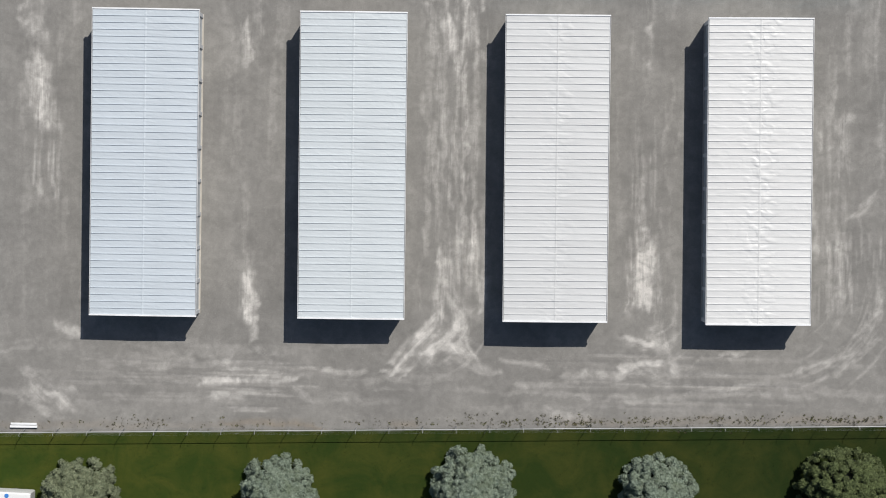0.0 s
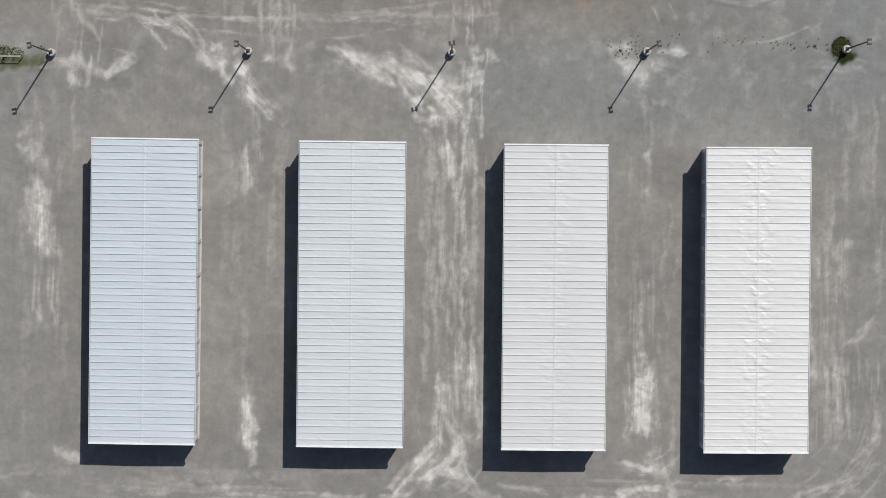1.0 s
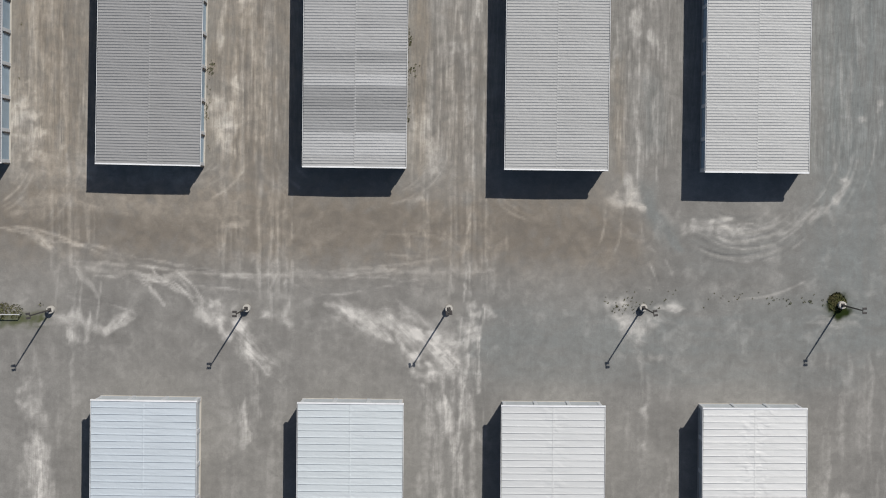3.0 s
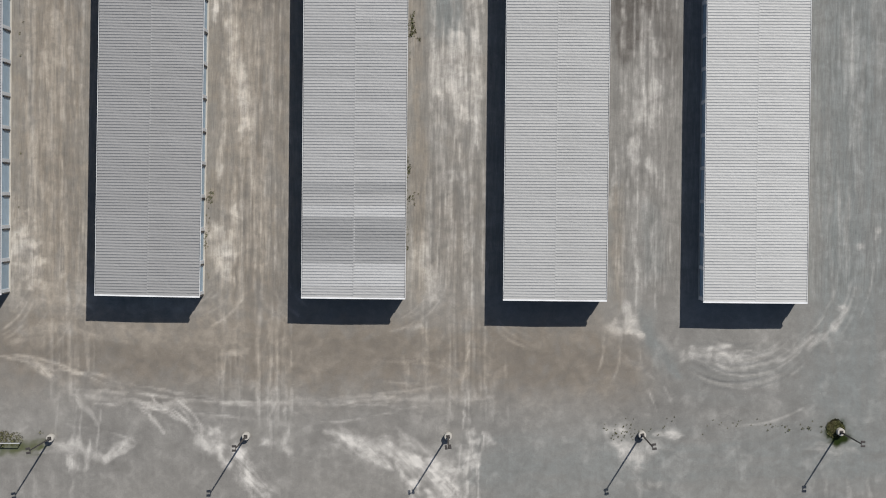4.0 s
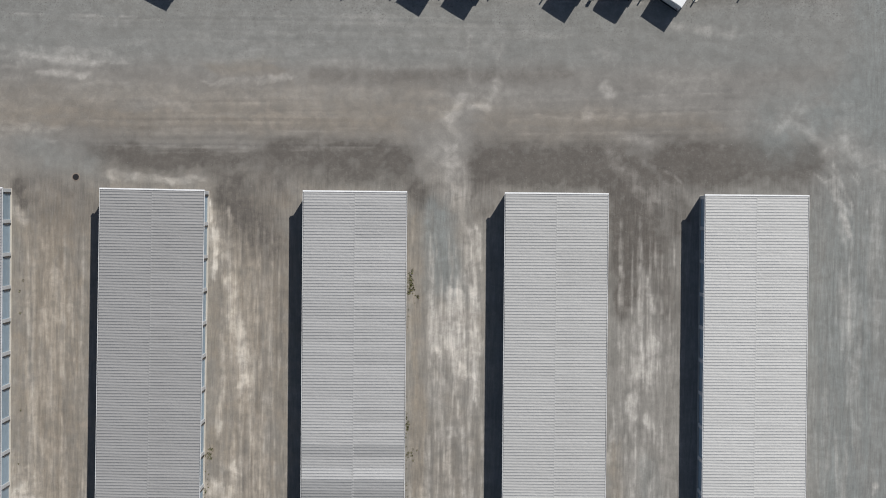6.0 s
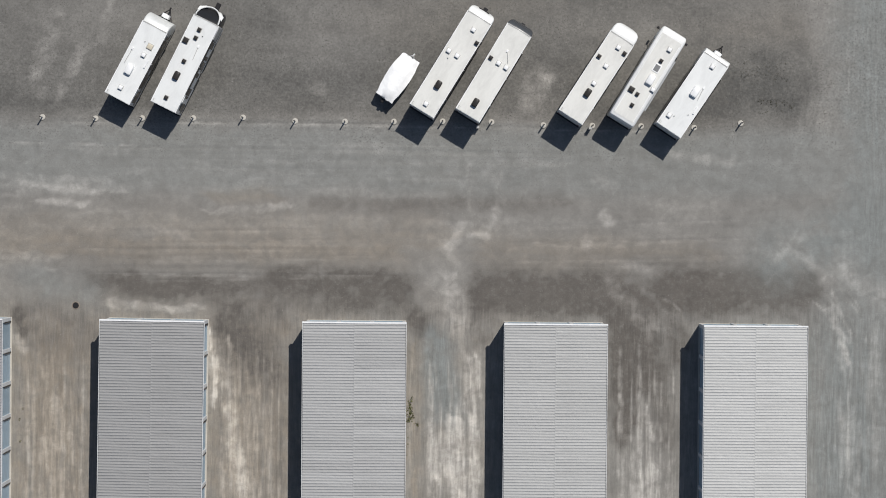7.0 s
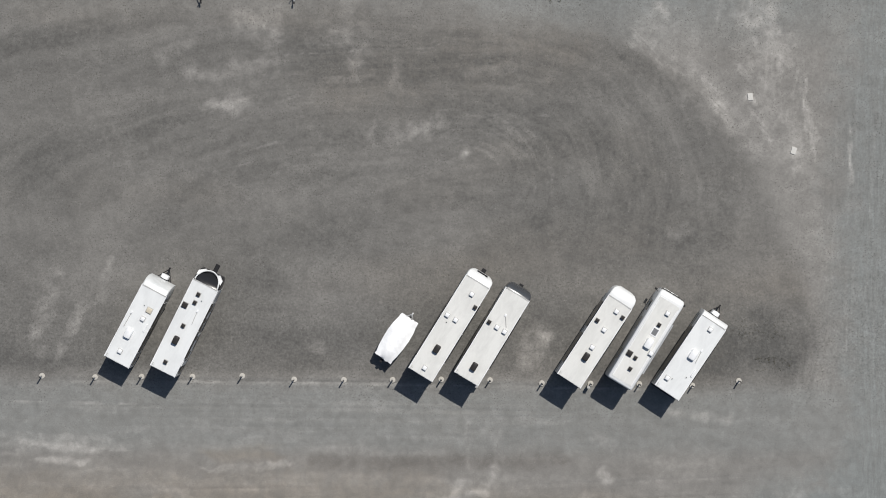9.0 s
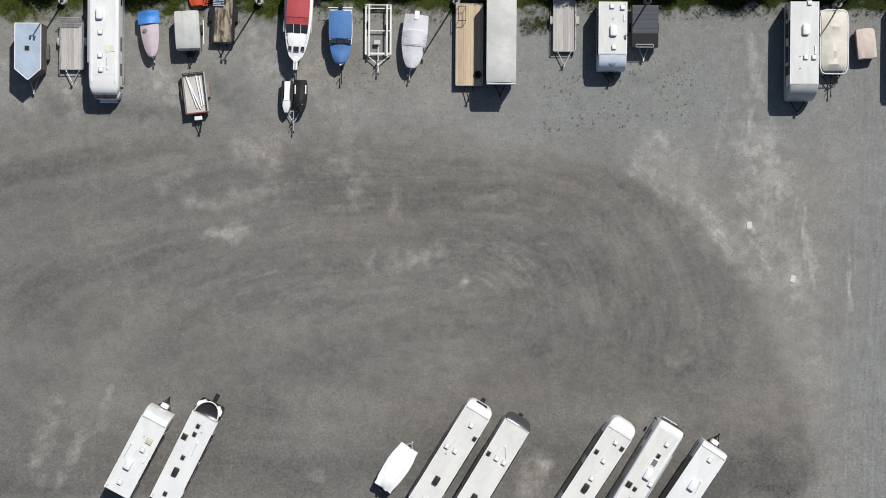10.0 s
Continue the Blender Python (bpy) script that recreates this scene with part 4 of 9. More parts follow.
# -- stretch of the yard
smear("dark", -30.0, 76.0, -21.6, 75.0, 1.36, 0.44, SM)
smear("dark", -19.0, 75.3, -4.4, 74.9, 1.57, 0.5, SM)
smear("dark", 6.0, 75.8, 14.4, 75.4, 1.77, 0.44, SM)
smear("dark", 20.6, 76.5, 33.7, 75.5, 1.77, 0.5, SM)
smear("dark", -20.1, 71.4, -18.4, 67.2, 1.15, 0.5, SM)
smear("dark", -17.9, 70.3, -14.8, 69.9, 1.36, 0.33, SM)
smear("dark", -3.1, 73.1, -1.2, 71.3, 0.84, 0.55, SM)
smear("dark", 16.5, 69.6, 17.6, 63.4, 0.84, 0.5, SM)
smear("dark", 22.0, 71.8, 22.5, 70.2, 0.52, 0.66, SM)
smear("dark", -38.9, 73.3, -37.8, 71.7, 0.94, 0.39, SM)
smear("dark", -33.1, 76.5, -32.3, 74.4, 0.52, 0.33, SM)
smear("brown", -25.3, 80.2, -0.3, 79.9, 1.46, 0.44, EW)
smear("brown", 3.9, 78.4, 16.4, 78.2, 1.15, 0.39, EW)
smear("brown", -41.0, 80.6, -30.5, 80.2, 1.15, 0.39, EW)
smear("dust", -21.1, 70.8, -20.3, 66.2, 0.47, 0.35, NS)
smear("dust", -20.3, 67.2, -17.8, 53.6, 0.63, 0.25, NS)
smear("dust", 0.2, 78.9, 1.6, 75.8, 0.9, 0.16, TORN)
smear("blue", -0.2, 70.5, 0.9, 63.2, 1.04, 0.55, SM)
smear("dust", 4.9, 82.6, 4.4, 81.5, 0.52, 0.25, TORN)
# -- stretch of the yard
smear("grass", -41.2, 136.6, -38.0, 136.4, 0.52, 1.32, TORN)
smear("grass", -40.6, 136.0, -39.1, 135.7, 0.37, 0.77, TORN)
smear("grass", -29.7, 137.2, -28.7, 136.6, 0.42, 1.1, TORN)
smear("grass", -26.1, 136.7, -22.9, 136.4, 0.52, 1.32, TORN)
smear("grass", -25.5, 136.1, -24.0, 135.9, 0.31, 0.66, TORN)
smear("grass", -18.8, 136.9, -16.1, 136.6, 0.57, 1.32, TORN)
smear("grass", -18.2, 136.1, -16.1, 135.9, 0.31, 0.66, TORN)
smear("grass", -7.8, 137.0, -4.7, 136.8, 0.42, 0.99, TORN)
smear("grass", -2.6, 137.4, 0.5, 137.2, 0.42, 0.99, TORN)
smear("grass", 7.3, 137.1, 8.9, 135.8, 0.63, 1.21, TORN)
smear("grass", 15.6, 137.5, 23.4, 137.4, 0.47, 1.1, TORN)
smear("grass", 31.8, 137.7, 34.4, 137.5, 0.47, 0.99, TORN)
smear("grass", 37.0, 137.5, 40.5, 137.4, 0.47, 0.99, TORN)
smear("brown", -15.1, 134.6, -13.0, 130.9, 0.73, 0.28, TORN)
smear("brown", -8.8, 134.6, -7.3, 131.5, 0.63, 0.33, TORN)
smear("brown", -39.6, 134.4, -37.0, 130.3, 1.04, 0.22, TORN)
# -- stretch of the yard
smear("dark", -41.1, 126.8, -25.5, 127.5, 1.77, 0.24, TORN)
smear("dark", -23.9, 127.0, -11.9, 127.0, 1.88, 0.24, TORN)
smear("dark", -9.8, 126.0, -0.2, 125.6, 1.36, 0.17, TORN)
smear("dark", -30.2, 128.0, -23.9, 127.5, 0.52, 0.33, TORN)
# -- stretch of the yard
smear("dark", 12.2, 101.3, 28.4, 101.1, 1.36, 0.33, TORN)
smear("dark", 21.6, 103.7, 31.5, 103.2, 1.15, 0.28, TORN)
smear("dark", 7.5, 98.9, 10.2, 94.7, 0.84, 0.28, TORN)
smear("dark", 25.8, 98.0, 31.0, 97.0, 0.84, 0.33, TORN)
smear("dark", 26.4, 93.8, 33.2, 92.8, 1.15, 0.13, TORN)
# -- stretch of the yard
smear("dark", -35.2, 77.5, -4.5, 77.2, 2.35, 0.24, SM)
smear("dark", 3.3, 77.1, 34.0, 77.4, 2.35, 0.28, SM)
# -- stretch of the yard
smear("dust", -19.9, 24.7, -17.5, 21.9, 0.84, 0.41)
smear("dust", -18.3, 24.4, -16.2, 20.8, 0.73, 0.36)
smear("dust", -17.3, 20.3, -16.2, 15.6, 0.63, 0.36, NS)
smear("dust", -8.4, 25.4, -0.1, 22.9, 1.04, 0.46)
smear("dust", -3.2, 24.9, 2.0, 20.8, 1.04, 0.46)
smear("dust", -4.8, 25.7, -1.1, 24.7, 0.73, 0.36)
smear("dust", 1.0, 22.1, 3.7, 13.8, 0.73, 0.31, NS)
smear("dust", -38.1, 13.2, -37.0, 9.0, 0.73, 0.41, NS)
smear("dust", -36.1, 24.7, -30.9, 24.0, 0.52, 0.36, EW)
smear("dust", 17.1, 24.9, 18.7, 22.3, 0.63, 0.31)
smear("dust", 16.6, 26.0, 21.8, 25.2, 0.42, 0.31, EW)
# -- stretch of the yard
smear("dust", -39.8, 42.3, -22.0, 36.2, 2.87, 0.16, SM)
smear("dust", -39.8, 38.7, -23.6, 38.0, 1.36, 0.26, EW)
smear("dust", -34.0, 35.6, -18.8, 34.9, 1.04, 0.22, EW)
# -- stretch of the yard
smear("dark", -40.1, 126.7, -35.4, 127.3, 0.78, 0.39, TORN)
smear("dark", -30.4, 127.9, -27.6, 127.4, 0.63, 0.44, TORN)
smear("dark", -23.1, 129.3, -19.2, 128.0, 1.25, 0.33, TORN)
smear("dark", -27.8, 126.8, -23.4, 128.0, 0.57, 0.33, TORN)
smear("dust", -35.3, 132.9, -34.9, 129.2, 0.68, 0.24, SM)
smear("dust", -27.5, 131.9, -26.4, 129.8, 1.15, 0.16, SM)
smear("brown", -9.9, 131.2, -7.2, 129.2, 0.63, 0.55, TORN)
smear("brown", -4.7, 132.0, -3.1, 131.0, 0.52, 0.44, TORN)
smear("brown", -11.9, 129.1, -9.8, 127.8, 0.42, 0.39, TORN)

# -- stretch of the yard
smear("dark", 4.9, 75.6, 14.2, 75.4, 1.90, 0.75, SM)
smear("dark", 23.6, 75.5, 31.9, 75.3, 1.70, 0.75, SM)
smear("dark", -11.8, 74.6, -3.5, 74.5, 1.30, 0.60, SM)
smear("dark", -29.0, 75.0, -21.2, 75.1, 0.90, 0.60, SM)
smear("dark", 16.9, 73.6, 17.5, 63.8, 1.50, 0.80, SM)
smear("dark", 19.8, 70.5, 20.7, 61.2, 1.10, 0.60, SM)
smear("dark", 16.1, 68.9, 16.5, 61.6, 0.70, 0.70, SM)
smear("dark", -19.1, 72.8, -15.9, 68.1, 1.80, 0.70, SM)
smear("dark", -20.1, 74.3, -14.9, 73.3, 1.30, 0.60, SM)
smear("dark", -2.7, 72.9, -1.6, 71.1, 0.90, 0.90, SM)
smear("dark", -39.1, 73.1, -38.9, 71.2, 0.70, 0.90, SM)
smear("dark", -37.3, 70.0, -34.2, 70.0, 1.60, 0.35, SM)
smear("dark", 3.1, 74.0, 3.9, 70.9, 0.70, 0.50, SM)
smear("blue", -0.8, 70.8, -0.5, 63.6, 1.00, 0.70, SM)
smear("blue", 36.6, 79.0, 40.2, 78.0, 2.00, 0.60, SM)
smear("dust", 1.6, 62.5, 1.9, 55.8, 0.55, 0.75, NS)
smear("dust", 2.6, 68.8, 3.5, 57.4, 0.45, 0.70, NS)
smear("dust", -21.4, 70.7, -21.0, 64.9, 0.40, 0.90, NS)
smear("dust", -19.8, 63.9, -18.7, 56.1, 0.50, 0.80, NS)
smear("dust", -18.4, 56.1, -18.7, 53.5, 0.50, 0.70, NS)
smear("dust", -21.5, 44.5, -20.4, 40.9, 0.90, 0.75)
smear("dust", -39.2, 43.8, -37.7, 41.8, 1.40, 0.75)
smear("dust", -2.1, 42.6, -1.0, 39.5, 1.20, 0.50, TORN)

track([(-41.0, 90.5), (-25.4, 90.7), (-4.5, 90.6), (11.1, 90.4), (26.3, 90.3)], 0.45, layer='dark', w=0.14, rut=0.02, seed=3)
track([(-41.0, 90.3), (-25.4, 90.5), (-4.5, 90.4), (11.1, 90.2), (26.3, 90.1)], 0.25, w=0.14, seed=4)
track([(-41.0, 88.5), (-34.8, 88.5), (-27.4, 88.4)], 0.30, seed=5)
track([(-41.0, 88.2), (-33.2, 88.2), (-25.4, 88.2)], 0.40, layer='dark', w=0.12, seed=6)
track([(-26.9, 88.3), (-17.5, 88.2), (-11.8, 88.3)], 0.40, layer='dark', w=0.1, seed=7)
track([(-7.6, 88.2), (-1.4, 88.3)], 0.25, seed=8)
track([(-33.1, 97.0), (-34.4, 94.7), (-35.7, 92.3)], 0.20, w=0.4, rut=0, seed=9)
track([(-35.3, 96.5), (-36.6, 94.1), (-37.8, 92.0)], 0.20, w=0.4, rut=0, seed=10)
track([(10.3, 96.2), (9.3, 94.1), (8.2, 92.0)], 0.22, w=0.5, rut=0, seed=11)
track([(8.2, 95.9), (7.2, 93.8), (6.2, 91.4)], 0.22, w=0.45, rut=0, seed=12)
smear("dust", 20.6, 88.2, 26.3, 87.5, 0.50, 0.22, TORN)
smear("dust", 1.8, 86.2, 4.9, 85.7, 0.80, 0.14, TORN)
smear("dust", 14.3, 85.8, 15.9, 84.7, 0.70, 0.16, TORN)
smear("dark", 29.3, 96.9, 32.0, 91.2, 1.20, 0.50, TORN)
smear("dark", 27.2, 94.8, 30.9, 92.2, 1.20, 0.40, TORN)
smear("dust", 23.9, 118.2, 26.0, 116.1, 0.70, 0.36)
smear("dust", 28.0, 117.4, 28.3, 116.9, 0.40, 0.55)
smear("dust", 31.9, 112.6, 32.3, 112.0, 0.30, 0.90)
smear("dust", 28.8, 123.9, 31.4, 120.8, 1.20, 0.30)
smear("dust", 19.6, 125.5, 20.9, 125.3, 0.50, 0.30)
smear("dust", 17.8, 122.3, 21.5, 119.7, 0.90, 0.24)
smear("dust", 29.9, 119.8, 30.9, 116.1, 0.90, 0.30)
smear("dust", 28.3, 116.1, 30.4, 113.0, 0.50, 0.34)
smear("dust", 31.2, 115.6, 32.0, 113.0, 0.50, 0.30)
smear("dust", 27.2, 119.8, 28.8, 118.2, 0.60, 0.30)
smear("dust", 33.5, 116.1, 34.1, 113.5, 0.25, 0.35)
track([(33.4, 116.1), (33.7, 114.0), (34.1, 112.0), (34.4, 109.9)], 0.35, seed=21)
track([(37.4, 115.1), (37.5, 112.0), (37.4, 108.8)], 0.30, seed=22)
track([(-20.7, 116.4), (-18.1, 116.8)], 0.30, w=0.3, rut=0, seed=23)

smear("dark", -11.5, 73.7, -4.5, 73.7, 1.0, 0.60, SM)
smear("dark", 6.5, 73.7, 14.5, 73.7, 1.0, 0.70, SM)
smear("dark", 24.5, 73.7, 32.5, 73.7, 1.0, 0.70, SM)
smear("dark", -29.0, 73.7, -23.0, 73.7, 1.0, 0.30, SM)

# wheels have worn the dust thin in the alleys and on the turning ground's rim
layers["dust"][:] *= 1 - 0.1 * in_b * (GX < 33)
layers["dust"][:] *= 1 - 0.3 * np.clip((GX - 18) / 4, 0, 1) * np.clip((36 - GX) / 3, 0, 1) * np.clip((GY - 104) / 4, 0, 1) * np.clip((126 - GY) / 4, 0, 1)

verts = np.stack([GX, GY, 0.035 * (fractal(GX * 0.2, GY * 0.2, 71) - 0.5) * (np.abs(GX) < 46) * (GY > -20) * (GY < 136) + HZ], -1).reshape(-1, 3)
nx, ny = GX.shape
idx = np.arange(nx * ny).reshape(nx, ny)
quads = np.stack([idx[:-1, :-1], idx[1:, :-1], idx[1:, 1:], idx[:-1, 1:]], -1).reshape(-1, 4)
me = bpy.data.meshes.new("ground")
me.vertices.add(len(verts)), me.loops.add(quads.size), me.polygons.add(len(quads))
me.vertices.foreach_set("co", verts.astype(np.float32).ravel())
me.loops.foreach_set("vertex_index", quads.astype(np.int32).ravel())
me.polygons.foreach_set("loop_start", np.arange(0, quads.size, 4, dtype=np.int32))
me.polygons.foreach_set("use_smooth", np.ones(len(quads), dtype=bool))
me.update(calc_edges=True)
for k, v in layers.items():
    me.attributes.new(k, "FLOAT", "POINT").data.foreach_set("value", np.clip(v, -1, 1).astype(np.float32).ravel())


def gravel_material():
    m, t, b = nodes_of("gravel_yard")
    v = coords(t)

    def attr(name):
        a = t.nodes.new("ShaderNodeAttribute")
        a.attribute_name = name
        return a.outputs["Fac"]
    patch = noise_tex(t, v, 0.12, 6.0, 0.6, 0.6)
    fine = noise_tex(t, v, 2.3, 6.0, 0.65)
    grit = noise_tex(t, v, 9.0, 3.0, 0.7)
    pebble = noise_tex(t, v, 4.2, 5.0, 0.75)
    torn = noise_tex(t, v, 0.9, 9.0, 0.62, 0.5)

    def blend(a, b, fac):
        m_ = t.nodes.new("ShaderNodeMix")
        m_.data_type = "FLOAT"
        for sock, val in ((m_.inputs[0], fac), (m_.inputs[2], a), (m_.inputs[3], b)):
            if isinstance(val, float):
                sock.default_value = val
            else:
                t.links.new(val, sock)
        return m_.outputs[0]
    def calc(op, a, b_):
        m_ = t.nodes.new("ShaderNodeMath")
        m_.operation = op
        for sock, val in zip(m_.inputs, (a, b_)):
            if isinstance(val, float):
                sock.default_value = val
            else:
                t.links.new(val, sock)
        return m_.outputs[0]
    # drag marks along three directions, each showing where the ground was driven that way
    hatch, spin = 0.5, (("slant", 1.0, math.radians(-45)), ("along", -1.0, math.radians(-90)), ("slant", -1.0, math.radians(45)))
    for name, sign, turn in spin:
        weight = mapped(t, calc("MULTIPLY", attr(name), sign), 0.15, 0.85)
        mp = t.nodes.new("ShaderNodeVectorRotate")
        mp.rotation_type = "Z_AXIS"
        mp.inputs["Angle"].default_value = turn
        t.links.new(v, mp.inputs["Vector"])
        st = t.nodes.new("ShaderNodeVectorMath")
        st.operation = "MULTIPLY"
        st.inputs[1].default_value = (0.22, 2.8, 1.0)
        t.links.new(mp.outputs[0], st.inputs[0])
        drawn = noise_tex(t, st.outputs[0], 1.0, 5.0, 0.6, 0.25)
        hatch = calc("ADD", hatch, calc("MULTIPLY", calc("SUBTRACT", drawn, 0.5), weight))
    # fine wavering threads along the alleys
    st = t.nodes.new("ShaderNodeVectorMath")
    st.operation = "MULTIPLY"
    st.inputs[1].default_value = (5.0, 0.5, 1.0)
    t.links.new(v, st.inputs[0])
    thread = noise_tex(t, st.outputs[0], 1.0, 3.0, 0.6, 0.9)
    thread = calc("MULTIPLY", calc("SUBTRACT", thread, 0.5), mapped(t, calc("MULTIPLY", attr("along"), -1.0), 0.5, 0.95))
    torn2 = blend(torn, hatch, 0.5)
    mid = noise_tex(t, v, 0.42, 6.0, 0.62, 0.9)
    sep = t.nodes.new("ShaderNodeSeparateXYZ")
    t.links.new(v, sep.inputs[0])
    unswept = mapped(t, sep.outputs[1], 87.0, 92.0)

    def stain(name, lo, hi, a=0.45, b=1.55, torn=torn2):
        m_ = t.nodes.new("ShaderNodeMath")
        m_.operation = "MULTIPLY"
        t.links.new(attr(name), m_.inputs[0])
        t.links.new(mapped(t, torn, 0.36, 0.64, a, b), m_.inputs[1])
        return mapped(t, m_.outputs[0], lo, hi)
    col = mix(t, (0.189, 0.183, 0.172), (0.238, 0.230, 0.215), mapped(t, patch, 0.35, 0.65))
    col = mix(t, col, (0.222, 0.195, 0.162), stain("brown", 0.0, 1.0, 0.6, 1.4))
    col = mix(t, col, mix(t, (0.108, 0.099, 0.090), (0.0965, 0.0945, 0.0895), unswept), stain("dark", 0.0, 1.0, 0.74, 1.22, fine))
    col = mix(t, col, (0.191, 0.201, 0.196), stain("blue", 0.0, 1.0, 0.7, 1.3))
    pale = mix(t, (0.52, 0.50, 0.47), (0.45, 0.405, 0.345), attr("brown"))
    col = mix(t, col, pale, stain("dust", 0.04, 0.98, 0.38, 1.62))
    tone = t.nodes.new("ShaderNodeMath")
    tone.operation = "MULTIPLY"
    t.links.new(mapped(t, fine, 0.3, 0.7, 0.93, 1.07), tone.inputs[0])
    t.links.new(blend(mapped(t, grit, 0.3, 0.7, 0.91, 1.09), mapped(t, pebble, 0.34, 0.66, 0.77, 1.23), calc("MULTIPLY", unswept, mapped(t, sep.outputs[1], 96.0, 104.0, 1.0, 0.55))), tone.inputs[1])
    # loose dark and pale stones and clods
    speck = noise_tex(t, v, 6.5, 2.0, 0.6)
    col = mix(t, col, (0.075, 0.07, 0.062), calc("MULTIPLY", calc("MULTIPLY", mapped(t, speck, 0.60, 0.63, 0.0, 0.7), mapped(t, mid, 0.44, 0.62, 0.1, 1.0)), mapped(t, sep.outputs[1], 84.0, 90.0, 0.12, 1.0)))
    col = mix(t, col, (0.36, 0.35, 0.33), mapped(t, speck, 0.32, 0.27, 0.0, 0.35))
    clod = calc("MULTIPLY", unswept, mapped(t, noise_tex(t, v, 3.6, 4.0, 0.7), 0.62, 0.69))
    col = mix(t, col, (0.07, 0.066, 0.056), calc("MULTIPLY", clod, 0.55))
    tone2 = t.nodes.new("ShaderNodeMath")
    tone2.operation = "MULTIPLY"
    t.links.new(tone.outputs[0], tone2.inputs[0])
    t.links.new(calc("MULTIPLY", calc("ADD", mapped(t, hatch, 0.36, 0.64, 0.935, 1.065), calc("MULTIPLY", thread, 0.7)), calc("MULTIPLY", mapped(t, mid, 0.34, 0.66, 0.94, 1.06), mapped(t, torn, 0.38, 0.62, 0.925, 1.075))), tone2.inputs[1])
    grey = t.nodes.new("ShaderNodeCombineColor")
    for i in range(3):
        t.links.new(tone2.outputs[0], grey.inputs[i])
    col = mix(t, col, grey.outputs[0], 1.0, "MULTIPLY")
    # grass takes over where it grows
    blade = noise_tex(t, v, 6.0, 5.0, 0.7)
    lawn = mix(t, (0.0125, 0.0245, 0.003), (0.030, 0.037, 0.006), mapped(t, noise_tex(t, v, 0.3, 6.0, 0.65, 0.6), 0.38, 0.66))
    lawn = mix(t, lawn, (0.014, 0.022, 0.005), mapped(t, blade, 0.4, 0.75, 0.0, 0.5))
    dry = t.nodes.new("ShaderNodeCombineColor")
    for i in range(3):
        t.links.new(mapped(t, sep.outputs[0], -42.0, 38.0, (2.1, 1.95, 1.6)[i], 0.9), dry.inputs[i])
    lawn = mix(t, lawn, dry.outputs[0], 1.0, "MULTIPLY")
    col = mix(t, col, lawn, attr("grass"))
    t.links.new(col, b.inputs["Base Color"])
    b.inputs["Roughness"].default_value = 0.95
    b.inputs["Specular IOR Level"].default_value = 0.2
    bump(t, b, grit, 0.35, 0.025)
    return m


me.materials.append(gravel_material())
tagged(new("ground", me), "grey-brown compacted gravel yard with pale dust stains and tyre marks, a mown lawn along its edge", "ground", kind="structure")


# ---------------------------------------------------------------- storage buildings
def roof_metal(name, colour, rough, metal=0.0, crumple=0.0, band=0.0):
    """Sheet-metal roofing: sheets differ slightly, dirt runs down the slope; crumple: dents along the ridge."""
    m, t, b = nodes_of(name)
    v = coords(t)
    info = t.nodes.new("ShaderNodeObjectInfo")
    dirt = noise_tex(t, coords(t, (0.25, 3.0, 1)), 1.0, 5.0, 0.6, 0.3)
    col = mix(t, colour, tuple(c * 0.86 for c in colour), mapped(t, dirt, 0.4, 0.75))
    tone = mapped(t, info.outputs["Random"], 0.0, 1.0, 1.0 - 0.03 - band, 1.03)
    grey = t.nodes.new("ShaderNodeCombineColor")
    for i in range(3):
        t.links.new(tone, grey.inputs[i])
    col = mix(t, col, grey.outputs[0], 1.0, "MULTIPLY")
    t.links.new(col, b.inputs["Base Color"])
    b.inputs["Roughness"].default_value, b.inputs["Metallic"].default_value = rough, metal
    h = noise_tex(t, coords_world(t, (1.5, 2.2, 1)), 1.0, 3.0, 0.55, 0.8)
    if crumple:
        # sheets are buckled towards the ridge, where x is greatest
        sep = t.nodes.new("ShaderNodeSeparateXYZ")
        t.links.new(coords(t), sep.inputs[0])
        ab = t.nodes.new("ShaderNodeMath")
        ab.operation = "ABSOLUTE"
        t.links.new(sep.outputs[0], ab.inputs[0])
        near = mapped(t, ab.outputs[0], 2.6, 4.7, 0.25, 1.0)
        dents = mapped(t, noise_tex(t, coords_world(t, (1.1, 1.5, 1)), 1.0, 1.0, 0.4, 0.3), 0.45, 0.75)
        m_ = t.nodes.new("ShaderNodeMath")
        m_.operation = "MULTIPLY"
        t.links.new(near, m_.inputs[0])
        t.links.new(dents, m_.inputs[1])
        bump(t, b, m_.outputs[0], 1.0, crumple)
    else:
        bump(t, b, h, 0.8, 0.05)
    return m


M_ROOF_A = [roof_metal("seam_roof_cool", (0.515, 0.568, 0.612), 0.45),
            roof_metal("seam_roof_white", (0.555, 0.598, 0.62), 0.45),
            roof_metal("seam_roof_dented", (0.60, 0.61, 0.61), 0.45, crumple=0.04),
            roof_metal("seam_roof_bright", (0.655, 0.66, 0.655), 0.45, crumple=0.075)]
M_ROOF_B = [roof_metal("rib_roof_grey", (0.298, 0.300, 0.301), 0.5),
            roof_metal("rib_roof_dull", (0.290, 0.291, 0.292), 0.5),
            roof_metal("rib_roof_banded", (0.374, 0.377, 0.378), 0.5, band=0.06),
            roof_metal("rib_roof_pale", (0.402, 0.405, 0.402), 0.5),
            roof_metal("rib_roof_light", (0.466, 0.470, 0.466), 0.5)]
EAVE = 4.0


